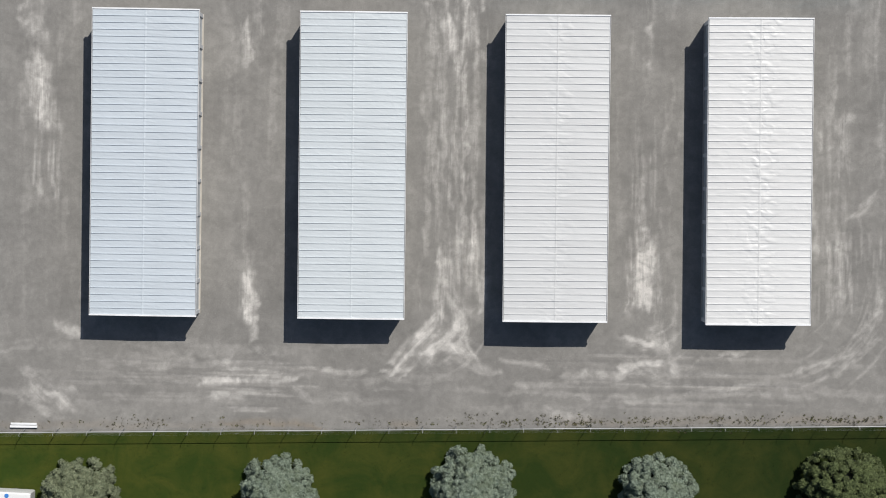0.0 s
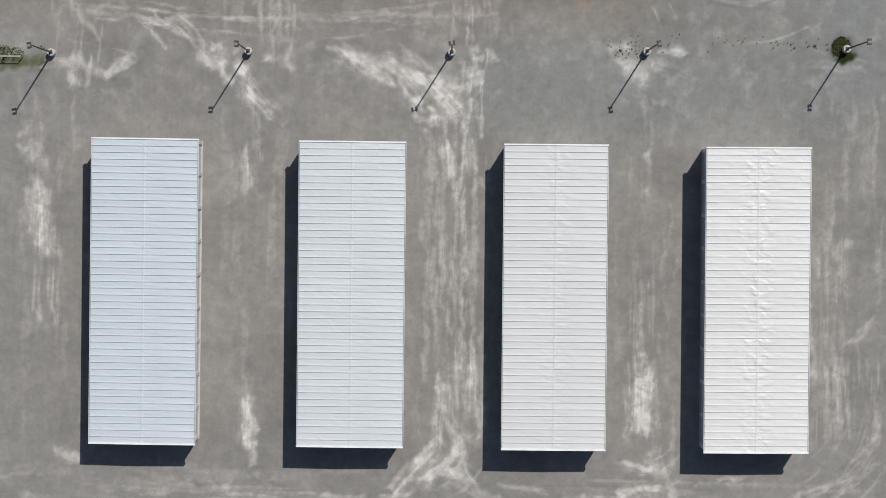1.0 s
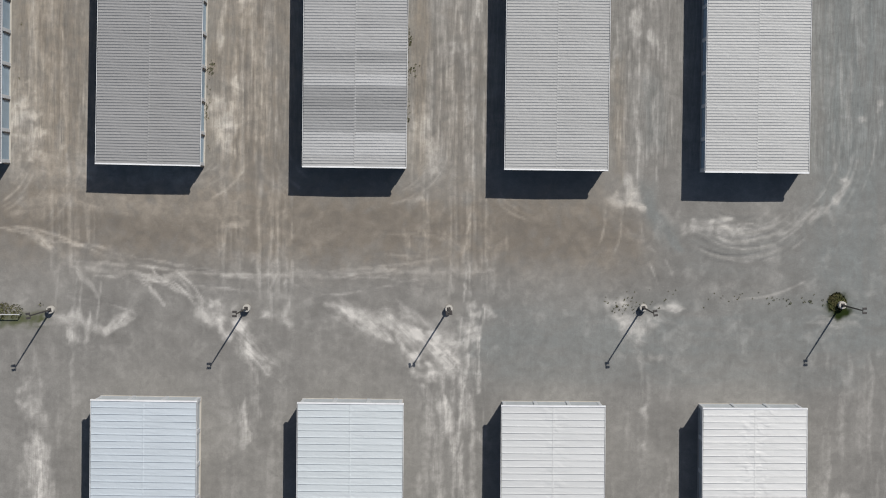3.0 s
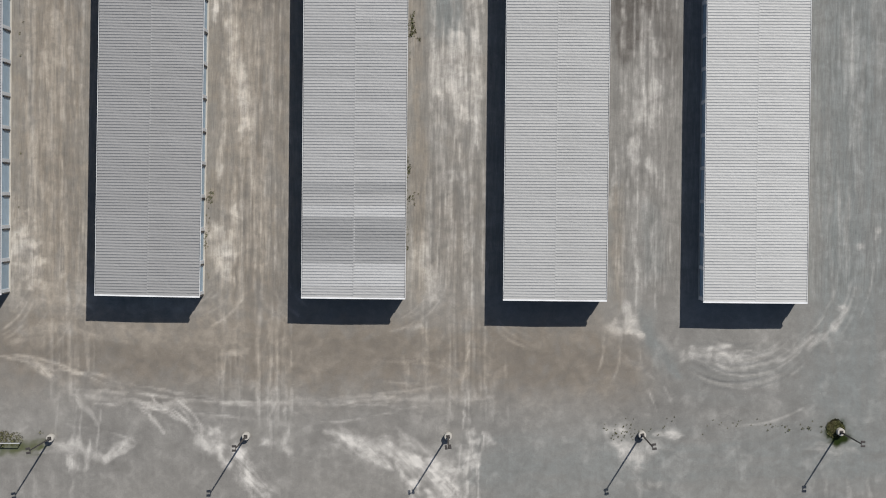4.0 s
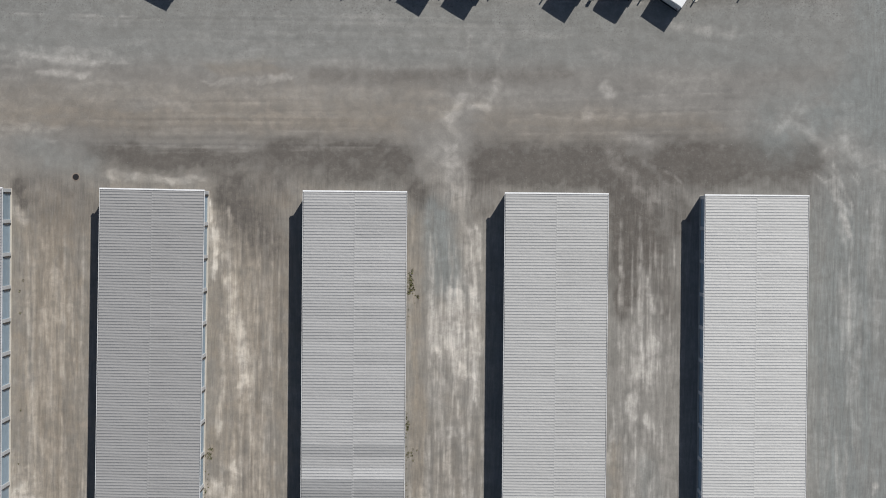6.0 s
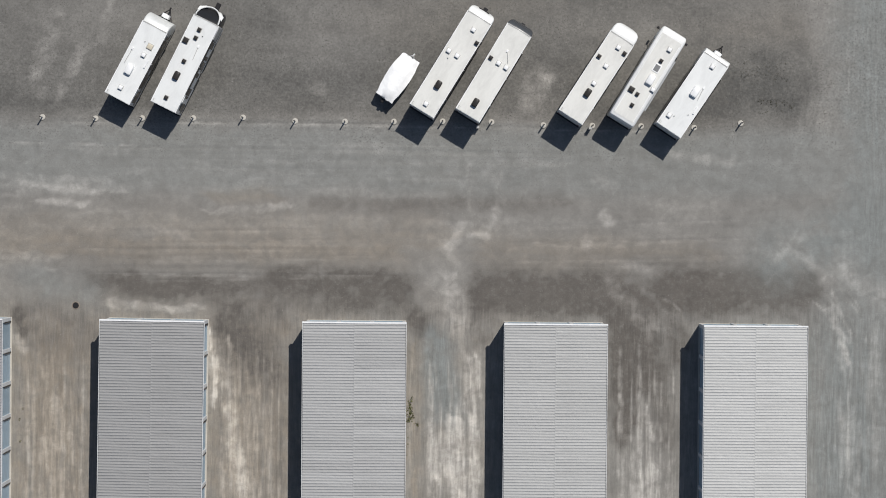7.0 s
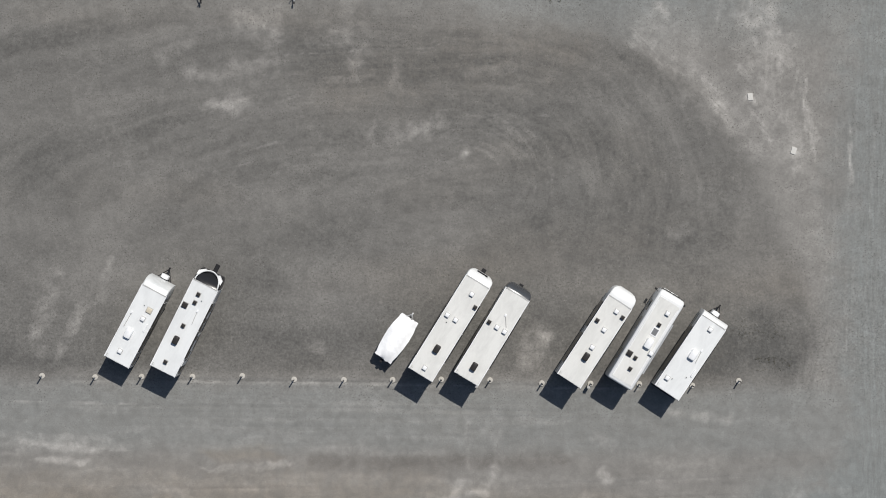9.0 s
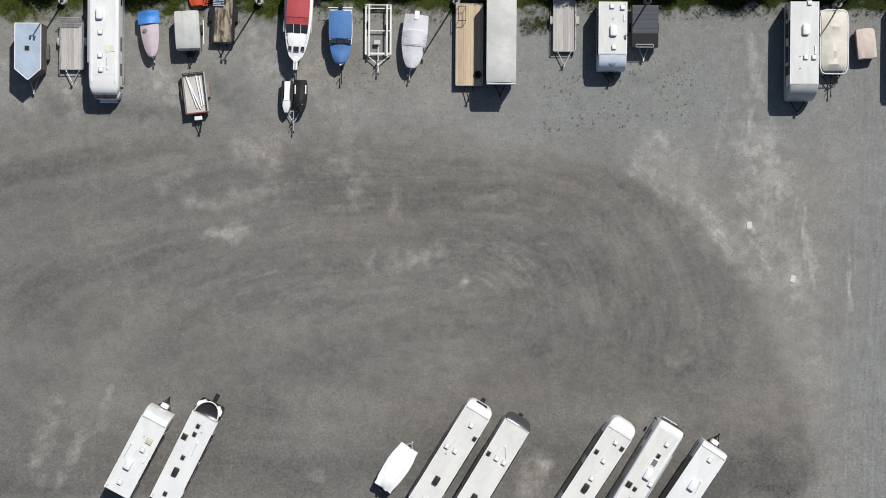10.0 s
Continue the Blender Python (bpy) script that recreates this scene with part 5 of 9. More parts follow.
def seam_sheet(run, pitch, rise):
    """One standing-seam sheet: a pan with an upright seam on its edge, from eave (x=0) to ridge (x=run)."""
    bm = bmesh.new()
    prof = [(0, 0.0), (0, 0.066), (0.041, 0.066), (0.049, 0.0), (pitch, 0.0)]
    lo = [bm.verts.new((0, y, z)) for y, z in prof]
    hi = [bm.verts.new((run, y, z + rise)) for y, z in prof]
    for i in range(len(prof) - 1):
        bm.faces.new((lo[i], lo[i + 1], hi[i + 1], hi[i]))
    bm.faces.new((lo[0], lo[1], lo[2], lo[3]))
    return bm


def rib_sheet(run, pitch, rise, ribs=4):
    """One trapezoid-ribbed sheet with four ribs."""
    bm = bmesh.new()
    prof, w = [], pitch / ribs
    for k in range(ribs):
        a = k * w
        prof += [(a, 0.0), (a + 0.055, 0.056), (a + 0.105, 0.056), (a + 0.155, 0.0)]
    prof.append((pitch, 0.0))
    lo = [bm.verts.new((0, y, z)) for y, z in prof]
    hi = [bm.verts.new((run, y, z + rise)) for y, z in prof]
    for i in range(len(prof) - 1):
        bm.faces.new((lo[i], lo[i + 1], hi[i + 1], hi[i]))
    return bm


def roller_door(w, h):
    """A roller door with horizontal corrugations, in the plane y=0, facing -y."""
    bm = bmesh.new()
    n = 14
    rows = []
    for i in range(n + 1):
        y = 0.0 if i % 2 else -0.03
        rows.append((bm.verts.new((-w / 2, y, h * i / n)), bm.verts.new((w / 2, y, h * i / n))))
    for a, b in zip(rows, rows[1:]):
        bm.faces.new((a[0], a[1], b[1], b[0]))
    return bm


def storage_building(x0, x1, y0, y1, roof_material, ribbed, door_material, label, group, bands=(), turn=0.0, pier_m=None, recess=0.0):
    """A long low-gabled storage building with roller-door bays on all four sides; x0, x1: the outer edges of its gutters."""
    cx, w, l = (x0 + x1) / 2, x1 - x0 - 0.16, y1 - y0
    b = thing("storage_building", pose(cx, y0, 0, 0, 0, turn), label, "storage building", group)
    hw, rise = w / 2, 0.1
    core = bmesh.new()
    box(core, -hw + 0.2 + recess, hw - 0.2 - recess, 0.28, l - 0.28, 0, EAVE - 0.06)
    part("wall", core, M_WALL, b)
    part("foundation", boxes((-hw - 0.06 + recess, hw + 0.06 - recess, 0.0, l, -0.2, 0.045), bevel=0.02), M_APRON, b, "pale concrete apron")
    # roof deck, sheets, ridge, gable trim and gutters
    deck = bmesh.new()
    sec = [(-hw, EAVE - 0.05), (hw, EAVE - 0.05), (hw, EAVE), (0, EAVE + rise), (-hw, EAVE)]
    skin(deck, [[(x, y, z) for x, z in sec] for y in (0.0, l)])
    roof = part("roof", deck, roof_material, b)
    n = round(l / 0.617) if not ribbed else round(l / 1.04)
    pitch = (l - 0.04) / n
    for side in (-1, 1):
        piece, kinds = None, {}
        for i in range(n):
            at = pose(side * hw, i * pitch + (0.035 if ribbed and side > 0 else 0.0), EAVE + 0.012)
            if piece is None:
                bm = rib_sheet(hw, pitch, rise) if ribbed else seam_sheet(hw, pitch, rise)
                if side > 0:
                    bmesh.ops.scale(bm, vec=(-1, 1, 1), verts=bm.verts)
                piece = part("roof_sheet", bm, roof_material, roof, at=at)
                continue
            o = again(piece, at)
            for lo, hi, other in bands:
                if lo <= i * pitch < hi:
                    if id(other) not in kinds:
                        kinds[id(other)] = piece.data.copy()
                        kinds[id(other)].materials[0] = other
                    o.data = kinds[id(other)]
    cap = bmesh.new()
    skin(cap, [[(-0.11, y, EAVE + rise + 0.012), (0, y, EAVE + rise + 0.03), (0.11, y, EAVE + rise + 0.012), (0, y, EAVE + rise - 0.01)] for y in (0.0, l)])
    part("ridge_cap", cap, roof_material, roof)
    for ya, wide in ((-0.06, 0.13), (l - 0.06, 0.13)):
        f = bmesh.new()
        skin(f, [[(-hw - 0.08, y, EAVE - 0.3), (hw + 0.08, y, EAVE - 0.3), (hw + 0.08, y, EAVE + 0.09), (0, y, EAVE + rise + 0.1), (-hw - 0.08, y, EAVE + 0.09)] for y in (ya, ya + wide)])
        part("fascia", f, M_TRIM, roof, "white folded metal gable trim")
    for s in (-1, 1):
        def run(p, q, lo, hi, bevel=0.0):
            return boxes((min(s * (hw + p), s * (hw + q)), max(s * (hw + p), s * (hw + q)), 0.07, l - 0.07, EAVE + lo, EAVE + hi), bevel=bevel)
        gutter = part("gutter", run(0.045, 0.08, -0.2, 0.03, 0.006), M_TRIM, roof, "white folded metal gutter")
        # the grey of the floor puts the trough's shade into its colour
        part("gutter_floor", run(0.003, 0.045, -0.2, -0.13), M_DULL_GREY, gutter, "gutter floor, grey for the shade in the trough")
    # piers and doors, set back under the eaves
    hw -= recess
    bays = round(l / 3.03)
    bay = l / bays
    pier, door = None, None
    for s in (-1, 1):
        for i in range(bays + 1):
            y = min(max(i * bay, 0.2), l - 0.2)
            at = pose(s * (hw - 0.14), y, 0, 0, 0, 0)
            if pier is None:
                pier = part("pier", boxes((-0.14, 0.14, -0.17, 0.17, 0, EAVE - 0.05), bevel=0.015), pier_m, b, at=at)
            else:
                again(pier, at)
        for i in range(bays):
            at = pose(s * (hw - 0.13), (i + 0.5) * bay, 0.05, 0, 0, 90 * s)
            if door is None:
                door = part("roller_door", roller_door(bay - 0.34, EAVE - 0.4), door_material, b, at=at)
            else:
                again(door, at)
        # a dark box added south of each pier stands in for deep shade there
        if ribbed and s > 0:
            shade_box = None
            for i in range(bays + 1):
                at = pose(hw - 0.09, min(max(i * bay, 0.2), l - 0.2) - 0.2, 0.045)
                if shade_box is None:
                    shade_box = part("door_guide", boxes((-0.04, 0.09, -0.085, 0.085, 0, 2.3), bevel=0.01), M_POLE, b, "added dark upright box standing in for the deep shade beside the pier", at=at)
                else:
                    again(shade_box, at)
        part("lintel", boxes((s * (hw - 0.06) - 0.1, s * (hw - 0.06) + 0.04, 0.1, l - 0.1, EAVE - 0.38, EAVE - 0.06)), pier_m, b)
    for s, y in ((-1, 0.0), (1, l)):
        part("lintel", boxes((-hw + 0.1, hw - 0.1, y - s * 0.05 - 0.05, y - s * 0.05 + 0.05, EAVE - 0.42, EAVE - 0.06)), pier_m, b)
    ew = 2 * hw / 3
    end_door = None
    for s, y in ((-1, 0.0), (1, l)):
        for i in range(1, 3):
            again(pier, pose(-hw + i * ew, y - s * 0.13, 0, 0, 0, 90))
        for i in range(3):
            at = pose(-hw + (i + 0.5) * ew, y - s * 0.08, 0.05, 0, 0, 0 if s < 0 else 180)
            if end_door is None:
                end_door = part("roller_door", roller_door(ew - 0.34, EAVE - 0.4), door_material, b, at=at)
            else:
                again(end_door, at)
    return b


M_APRON = surface("apron_concrete", (0.45, 0.42, 0.37), 0.9, dent=0.01)
M_PALE_SLAB = surface("pale_slab", (0.55, 0.54, 0.51), 0.85, dent=0.01)
M_PIER_PALE = surface("pier_pale", (0.60, 0.62, 0.64), 0.55, grain=0.05)
A_X = [(-31.6, -21.94, -0.1), (-12.79, -3.13, 0.17), (5.74, 15.19, 0.34), (24.06, 33.56, 0.56)]
A_TEXT = ["cool white standing-seam metal storage building on the gravel yard", "white standing-seam metal storage building on the gravel yard",
          "white storage building with a dented standing-seam metal roof", "bright white storage building with a crumpled metal roof"]
for (x0, x1, turn), m, text in zip(A_X, M_ROOF_A, A_TEXT):
    storage_building(x0, x1, -9.76, 17.8, m, False, M_DOOR_PALE, text, "white storage buildings", turn=turn, pier_m=M_PIER_PALE, recess=0.13)
B_X = [(-49.3, -39.73, 0.0), (-31.29, -21.81, -0.52), (-12.65, -3.25, 0.05), (5.56, 14.93, 0.07), (23.62, 33.02, 0.13)]
B_TEXT = ["grey metal storage building with blue roller doors and pale piers", "dull grey ribbed-roof metal storage building with blue roller doors",
          "grey storage building with a banded ribbed metal roof", "pale grey storage building with a ribbed metal roof",
          "light grey storage building with a ribbed metal roof"]
M_BAND_DARK, M_BAND_MID, M_BAND_PALE = roof_metal("rib_roof_dark_band", (0.255, 0.258, 0.26), 0.5, band=0.03), roof_metal("rib_roof_mid_band", (0.30, 0.304, 0.307), 0.5, band=0.04), roof_metal("rib_roof_pale_band", (0.44, 0.445, 0.448), 0.5, band=0.04)
for (x0, x1, turn), m, text in zip(B_X, M_ROOF_B, B_TEXT):
    storage_building(x0, x1, 39.13, 72.46, m, True, M_DOOR_BLUE, text, "grey storage buildings",
                     ((1.0, 3.0, M_BAND_PALE), (3.0, 5.0, M_BAND_MID), (5.0, 6.0, M_BAND_DARK), (6.0, 7.0, M_BAND_MID), (7.2, 8.2, M_BAND_PALE), (9.2, 10.2, M_BAND_MID)) if "banded" in text else (), turn, M_PIER_PALE, 0.08)


# ---------------------------------------------------------------- light poles
def light_pole(x, y, turn, height=8.6):
    p = thing("light_pole", pose(x, y, 0, 0, 0, turn), "dark steel light pole with two floodlights on a round concrete base", "light pole", "yard light poles")
    bm = bmesh.new()
    lathe(bm, [(0.36, -0.1), (0.36, 0.72), (0.33, 0.78), (0.2, 0.8)], 20)
    part("concrete_base", bm, M_CONCRETE, p, "round pale concrete footing", smooth=True)
    part("pole", tube(bmesh.new(), (0, 0, 0.78), (0, 0, height), 0.085, 0.06, 10), M_POLE, p, smooth=True)
    part("base_plate", boxes((-0.17, 0.17, -0.17, 0.17, 0.79, 0.83), bevel=0.01), M_POLE, p)
    part("crossarm", tubes(((-0.18, 0, height - 0.05), (0.18, 0, height - 0.05), 0.035)), M_POLE, p)
    for s in (-1, 1):
        head = part("floodlight", boxes((s * 0.19 - 0.1, s * 0.19 + 0.1, -0.06, 0.34, height - 0.02, height + 0.09), bevel=0.03), M_POLE, p)
        part("lens", boxes((s * 0.19 - 0.08, s * 0.19 + 0.08, -0.02, 0.3, height - 0.035, height - 0.018)), M_LENS, head)
    return p


for x, y, a in ((-35.99, 25.69, 100), (-17.91, 26.07, 90), (0.76, 26.26, 10), (18.68, 26.6, -80), (37.01, 27.07, -90)):
    light_pole(x, y, a)


# ---------------------------------------------------------------- parked vehicles: shared materials and pieces
M_GEL = surface("gelcoat_white", (0.70, 0.71, 0.71), 0.3, grain=0.04, spread=0.1)
M_GEL_GREY = surface("gelcoat_grey", (0.40, 0.41, 0.42), 0.3, grain=0.05)
M_TPO = surface("roof_membrane_white", (0.68, 0.695, 0.695), 0.6, grain=0.05, spread=0.16, big=1.2, stretch=(1, 0.35, 1))
M_TPO_DULL = surface("roof_membrane_dull", (0.60, 0.62, 0.605), 0.65, grain=0.06, spread=0.2, big=1.2, stretch=(1, 0.35, 1))
M_TPO_CREAM = surface("roof_membrane_cream", (0.65, 0.65, 0.625), 0.65, grain=0.06, spread=0.2, big=1.2, stretch=(1, 0.35, 1))
M_SILVER = surface("silver_cap", (0.66, 0.675, 0.675), 0.42, metal=0.1, grain=0.05)
M_DARKCAP = surface("charcoal_cap", (0.02, 0.021, 0.024), 0.2)
M_STEELBLUE = surface("steel_blue_cap", (0.05, 0.055, 0.062), 0.22)
M_ICE = surface("ice_blue_cap", (0.50, 0.58, 0.68), 0.3, big=1.5, spread=0.4, stain=(0.72, 0.75, 0.78))
M_PLASTIC_W = surface("white_plastic", (0.78, 0.79, 0.80), 0.4, grain=0.05)
M_PLASTIC_D = surface("dark_plastic", (0.035, 0.033, 0.032), 0.35)
M_TAN = surface("yellowed_plastic", (0.55, 0.50, 0.40), 0.5)
M_GLASS = glass_like("dark_glass", (0.012, 0.015, 0.02))
M_TYRE = surface("tyre_rubber", (0.018, 0.018, 0.018), 0.85)
M_RIM = surface("rim_metal", (0.6, 0.6, 0.6), 0.35, metal=0.7)
M_CHASSIS = surface("chassis_black", (0.022, 0.022, 0.024), 0.55)
M_STRIPE = surface("grey_stripe", (0.16, 0.165, 0.17), 0.4)
for m_ in (M_DARKCAP, M_CHASSIS, M_PLASTIC_D):
    m_.node_tree.nodes["Principled BSDF"].inputs["Specular IOR Level"].default_value = 0.12


def wheel(parent, x, y, r=0.36, w=0.22):
    bm = bmesh.new()
    lathe(bm, [(r * 0.6, -w / 2), (r * 0.92, -w / 2), (r, -w * 0.32), (r, w * 0.32), (r * 0.92, w / 2), (r * 0.6, w / 2)], 20, (0, 0, 0), "X")
    t = part("tyre", bm, M_TYRE, parent, smooth=True, at=pose(x, y, r))
    s = 1 if x > 0 else -1
    bm = bmesh.new()
    lathe(bm, [(r * 0.58, -w / 2 - 0.01), (r * 0.6, w / 2 + 0.005), (r * 0.45, w / 2 - 0.03), (r * 0.2, w / 2 + 0.01)], 16, (0, 0, 0), "X")
    part("rim", bm, M_RIM, t, smooth=True, at=pose(0, 0, 0, 0, 0, 0 if s > 0 else 180))
    return t


def rv_section(y, hw, z0, z1, r=0.1, crown=0.0):
    """A cross-section with rounded upper corners."""
    pts = [(-hw, y, z0), (hw, y, z0)]
    r = min(r, hw * 0.9, (z1 - z0) * 0.9)
    for k in range(5):
        a = math.pi / 2 * k / 4
        pts.append((hw - r + r * math.cos(a), y, z1 - r + r * math.sin(a)))
    pts.append((0, y, z1 + crown))
    for k in range(5):
        a = math.pi / 2 * k / 4
        pts.append((-hw + r - r * math.sin(a), y, z1 - r + r * math.cos(a)))
    return pts


def rv_body(rows, r=0.1, crown=0.03):
    return skin(bmesh.new(), [rv_section(y, hw, z0, z1, r, crown) for y, hw, z0, z1 in rows])


def ac_unit(p, x, y, z, dark=False, l=0.98, w=0.66):
    m = M_PLASTIC_D if dark else M_PLASTIC_W
    bm = bmesh.new()
    skin(bm, [[(sx * w / 2 * k, sy * l / 2 * k2, h) for sx, sy in ((-1, -0.8), (-0.8, -1), (0.8, -1), (1, -0.8), (1, 0.75), (0.7, 1), (-0.7, 1), (-1, 0.75))] for k, k2, h in ((1, 1, 0), (1, 1, 0.24), (0.88, 0.93, 0.36), (0.78, 0.84, 0.38))])
    bmesh.ops.bevel(bm, geom=list(bm.edges), offset=0.02, segments=2, affect="EDGES")
    a = part("air_conditioner", bm, m, p, "dark rooftop air conditioner" if dark else "white rooftop air conditioner", smooth=True, at=pose(x, y, z))
    part("grille", boxes(*[(-w * 0.3 + k * 0.09, -w * 0.3 + k * 0.09 + 0.035, -l / 2 + 0.02, -l / 2 + 0.05, 0.05, 0.15) for k in range(5)]), M_PLASTIC_D, a)
    return a


def roof_vent(p, x, y, z, m, s=0.38, h=0.24, tilt=0):
    bm = bmesh.new()
    skin(bm, [[(sx * s / 2 * k, sy * s / 2 * k, hh) for sx, sy in ((-1, -1), (1, -1), (1, 1), (-1, 1))] for k, hh in ((0.92, 0.02), (1, h * 0.55), (0.97, h * 0.8), (0.78, h))])
    bmesh.ops.bevel(bm, geom=list(bm.edges), offset=0.012, segments=1, affect="EDGES")
    v = part("roof_vent", bm, m, p, "dark roof vent lid" if m is M_PLASTIC_D else "white roof vent lid", smooth=True, at=pose(x, y, z + (0.08 if tilt else 0), tilt))
    f = s / 2 + 0.05
    part("vent_flange", boxes((-f, f, -f, f, 0.0, 0.022)), M_DULL_GREY, v)
    return v


def aerial(p, x0, y0, x1, y1, z):
    a = part("folded_aerial", tubes(((x0, y0, z + 0.06), (x1, y1, z + 0.06), 0.025)), M_DULL_GREY, p)
    part("aerial_head", boxes((x1 - 0.09, x1 + 0.09, y1 - 0.12, y1 + 0.12, z + 0.05, z + 0.1), bevel=0.02), M_PLASTIC_W, a)


def side_windows(p, hw, z, rows, side):
    for y, l, h in rows:
        x = side * hw
        w = part("window", boxes((min(x, x + side * 0.025), max(x, x + side * 0.025), y - l / 2, y + l / 2, z, z + h), bevel=0.01), M_GLASS, p)
        part("window_frame", boxes((min(x, x + side * 0.02), max(x, x + side * 0.02), y - l / 2 - 0.04, y + l / 2 + 0.04, z - 0.04, z + h + 0.04)), M_PLASTIC_D, w)


def a_frame(p, y0, y1, z=0.5, w=0.8, propane=True, m=None, bottle_m=None):
    """The drawbar triangle in front, with a coupler, a jack and gas bottles."""
    m = m or M_CHASSIS
    d = part("drawbar", tubes(((-w, y0, z), (0, y1, z), 0.05), ((w, y0, z), (0, y1, z), 0.05), n=6), m, p)
    part("coupler", boxes((-0.07, 0.07, y1 - 0.1, y1 + 0.18, z - 0.06, z + 0.08), bevel=0.02), m, d)
    part("jack", tubes(((0, y1 - 0.15, 0.0), (0, y1 - 0.15, z + 0.55), 0.035)), m, d)
    if propane:
        bm = bmesh.new()
        skin(bm, [[(hx * sx * k, y0 + (y1 - y0) * 0.42 + 0.2 * sy * k, zz) for sx, sy in ((-1, -1), (0, -1.25), (1, -1), (1, 1), (0, 1.25), (-1, 1))] for hx, k, zz in ((0.42, 0.9, z), (0.42, 0.9, z + 0.5), (0.42, 0.72, z + 0.62))])
        part("gas_bottle_cover", bm, bottle_m or M_PLASTIC_W, p, "dark gas bottle cover" if bottle_m else "white gas bottle cover", smooth=True)


def rear_lights(p, hw, y, z):
    for s in (-1, 1):
        part("tail_lamp", boxes((s * (hw - 0.2) - 0.08, s * (hw - 0.2) + 0.08, y - 0.03, y, z, z + 0.22), bevel=0.01), M_REDLENS, p)


M_REDLENS = glass_like("red_lens", (0.25, 0.012, 0.01))


def camper(name, x, y, turn, L, W, H, label, roof_m, nose, nose_m, items, axles, group="campers in the yard", body_m=None, slides=(), hitch=True, bottles=None):
    """A towed camper. nose: rows of (y, half-width share, bottom, top) beyond the straight body, from the roof's front edge on."""
    p = thing(name, pose(x, y, 0, 0, 0, turn), label, "camper", group)
    hw, y0 = W / 2, -L / 2
    yn = nose[0][0]
    body_m = body_m or M_GEL
    part("body", rv_body([(y0, hw, 0.55, H - 0.05), (y0 + 0.02, hw, 0.5, H), (yn, hw, 0.5, H)]), body_m, p)
    part("front_cap", rv_body([(yy, hw * k, b, tt) for yy, k, b, tt in nose], r=0.14), nose_m, p, smooth=True)
    bm = bmesh.new()
    skin(bm, [[(-hw + 0.05, yy, H + 0.005), (hw - 0.05, yy, H + 0.005), (hw - 0.06, yy, H + 0.02), (0, yy, H + 0.05), (-hw + 0.06, yy, H + 0.02)] for yy in (y0 + 0.05, yn - 0.02)])
    part("roof_membrane", bm, roof_m, p)
    part("edge_trim", boxes((-hw - 0.012, -hw + 0.05, y0, yn, H - 0.06, H + 0.022), (hw - 0.05, hw + 0.012, y0, yn, H - 0.06, H + 0.022)), M_TRIM, p)
    part("roof_seam", boxes((-hw + 0.06, hw - 0.06, yn - 0.1, yn + 0.0, H + 0.02, H + 0.053)), M_DULL_GREY, p, "grey sealant joint")
    part("chassis", boxes((-0.7, -0.55, y0 + 0.1, yn, 0.36, 0.5), (0.55, 0.7, y0 + 0.1, yn, 0.36, 0.5)), M_CHASSIS, p)
    for k in axles:
        for s in (-1, 1):
            wheel(p, s * (hw - 0.13), k)
    part("skirt_stripe", boxes((-hw - 0.008, -hw, y0 + 0.1, yn, 0.9, 1.5), (hw, hw + 0.008, y0 + 0.1, yn, 0.9, 1.5)), M_STRIPE, p, "grey body stripe")
    side_windows(p, hw, 1.5, [(-L * 0.38, 0.8, 0.8), (-L * 0.2, 1.3, 0.95), (L * 0.06, 1.4, 0.95), (L * 0.24, 0.8, 0.95)], 1)
    side_windows(p, hw, 1.6, [(-L * 0.2, 1.1, 0.7), (L * 0.22, 1.0, 0.7)], -1)
    awning = part("awning", tubes(((hw + 0.06, -L * 0.3, H - 0.25), (hw + 0.06, L * 0.3, H - 0.25), 0.075)), M_PLASTIC_D, p, "rolled dark awning")
    for k in (-0.3, 0.0, 0.3):
        part("awning_arm", boxes((hw - 0.02, hw + 0.1, L * k - 0.03, L * k + 0.03, 1.0 if k else H - 0.4, H - 0.16), bevel=0.01), M_GEL_GREY, awning, "pale awning arm")
    part("bumper", boxes((-hw + 0.05, hw - 0.05, y0 - 0.14, y0 - 0.04, 0.45, 0.58), bevel=0.02), M_CHASSIS, p)
    rear_lights(p, hw, y0, 0.95)
    for s, ya, yb in slides:
        part("slide_out", boxes((min(s * hw, s * (hw + 0.07)), max(s * hw, s * (hw + 0.07)), ya, yb, 0.8, H - 0.32), bevel=0.03), M_DARKCAP if s < 0 else body_m, p, "closed slide-out room")
    for it in items:
        kind, a = it[0], it[1:]
        if kind == "ac":
            ac_unit(p, a[0], a[1], H + 0.02)
        elif kind == "acd":
            ac_unit(p, a[0], a[1], H + 0.02, True, 0.78, 0.54)
        elif kind == "v":
            roof_vent(p, a[0], a[1], H + 0.03, M_PLASTIC_W)
        elif kind == "vd":
            roof_vent(p, a[0], a[1], H + 0.03, M_PLASTIC_D, 0.34)
        elif kind == "open":
            roof_vent(p, a[0], a[1], H + 0.03, M_PLASTIC_D, 0.5, 0.2)
        elif kind == "tan":
            roof_vent(p, a[0], a[1], H + 0.03, M_TAN, 0.5, 0.14)
        elif kind == "bar":
            aerial(p, *a, H + 0.02)
        elif kind == "rail":
            part("roof_rail", boxes((a[0] - 0.07, a[0] + 0.07, a[1], a[2], H + 0.01, H + 0.14), bevel=0.02), M_PLASTIC_W, p)
        elif kind == "pipe":
            part("vent_pipe", tubes(((a[0], a[1], H), (a[0], a[1], H + 0.14), 0.04)), M_PLASTIC_D, p)
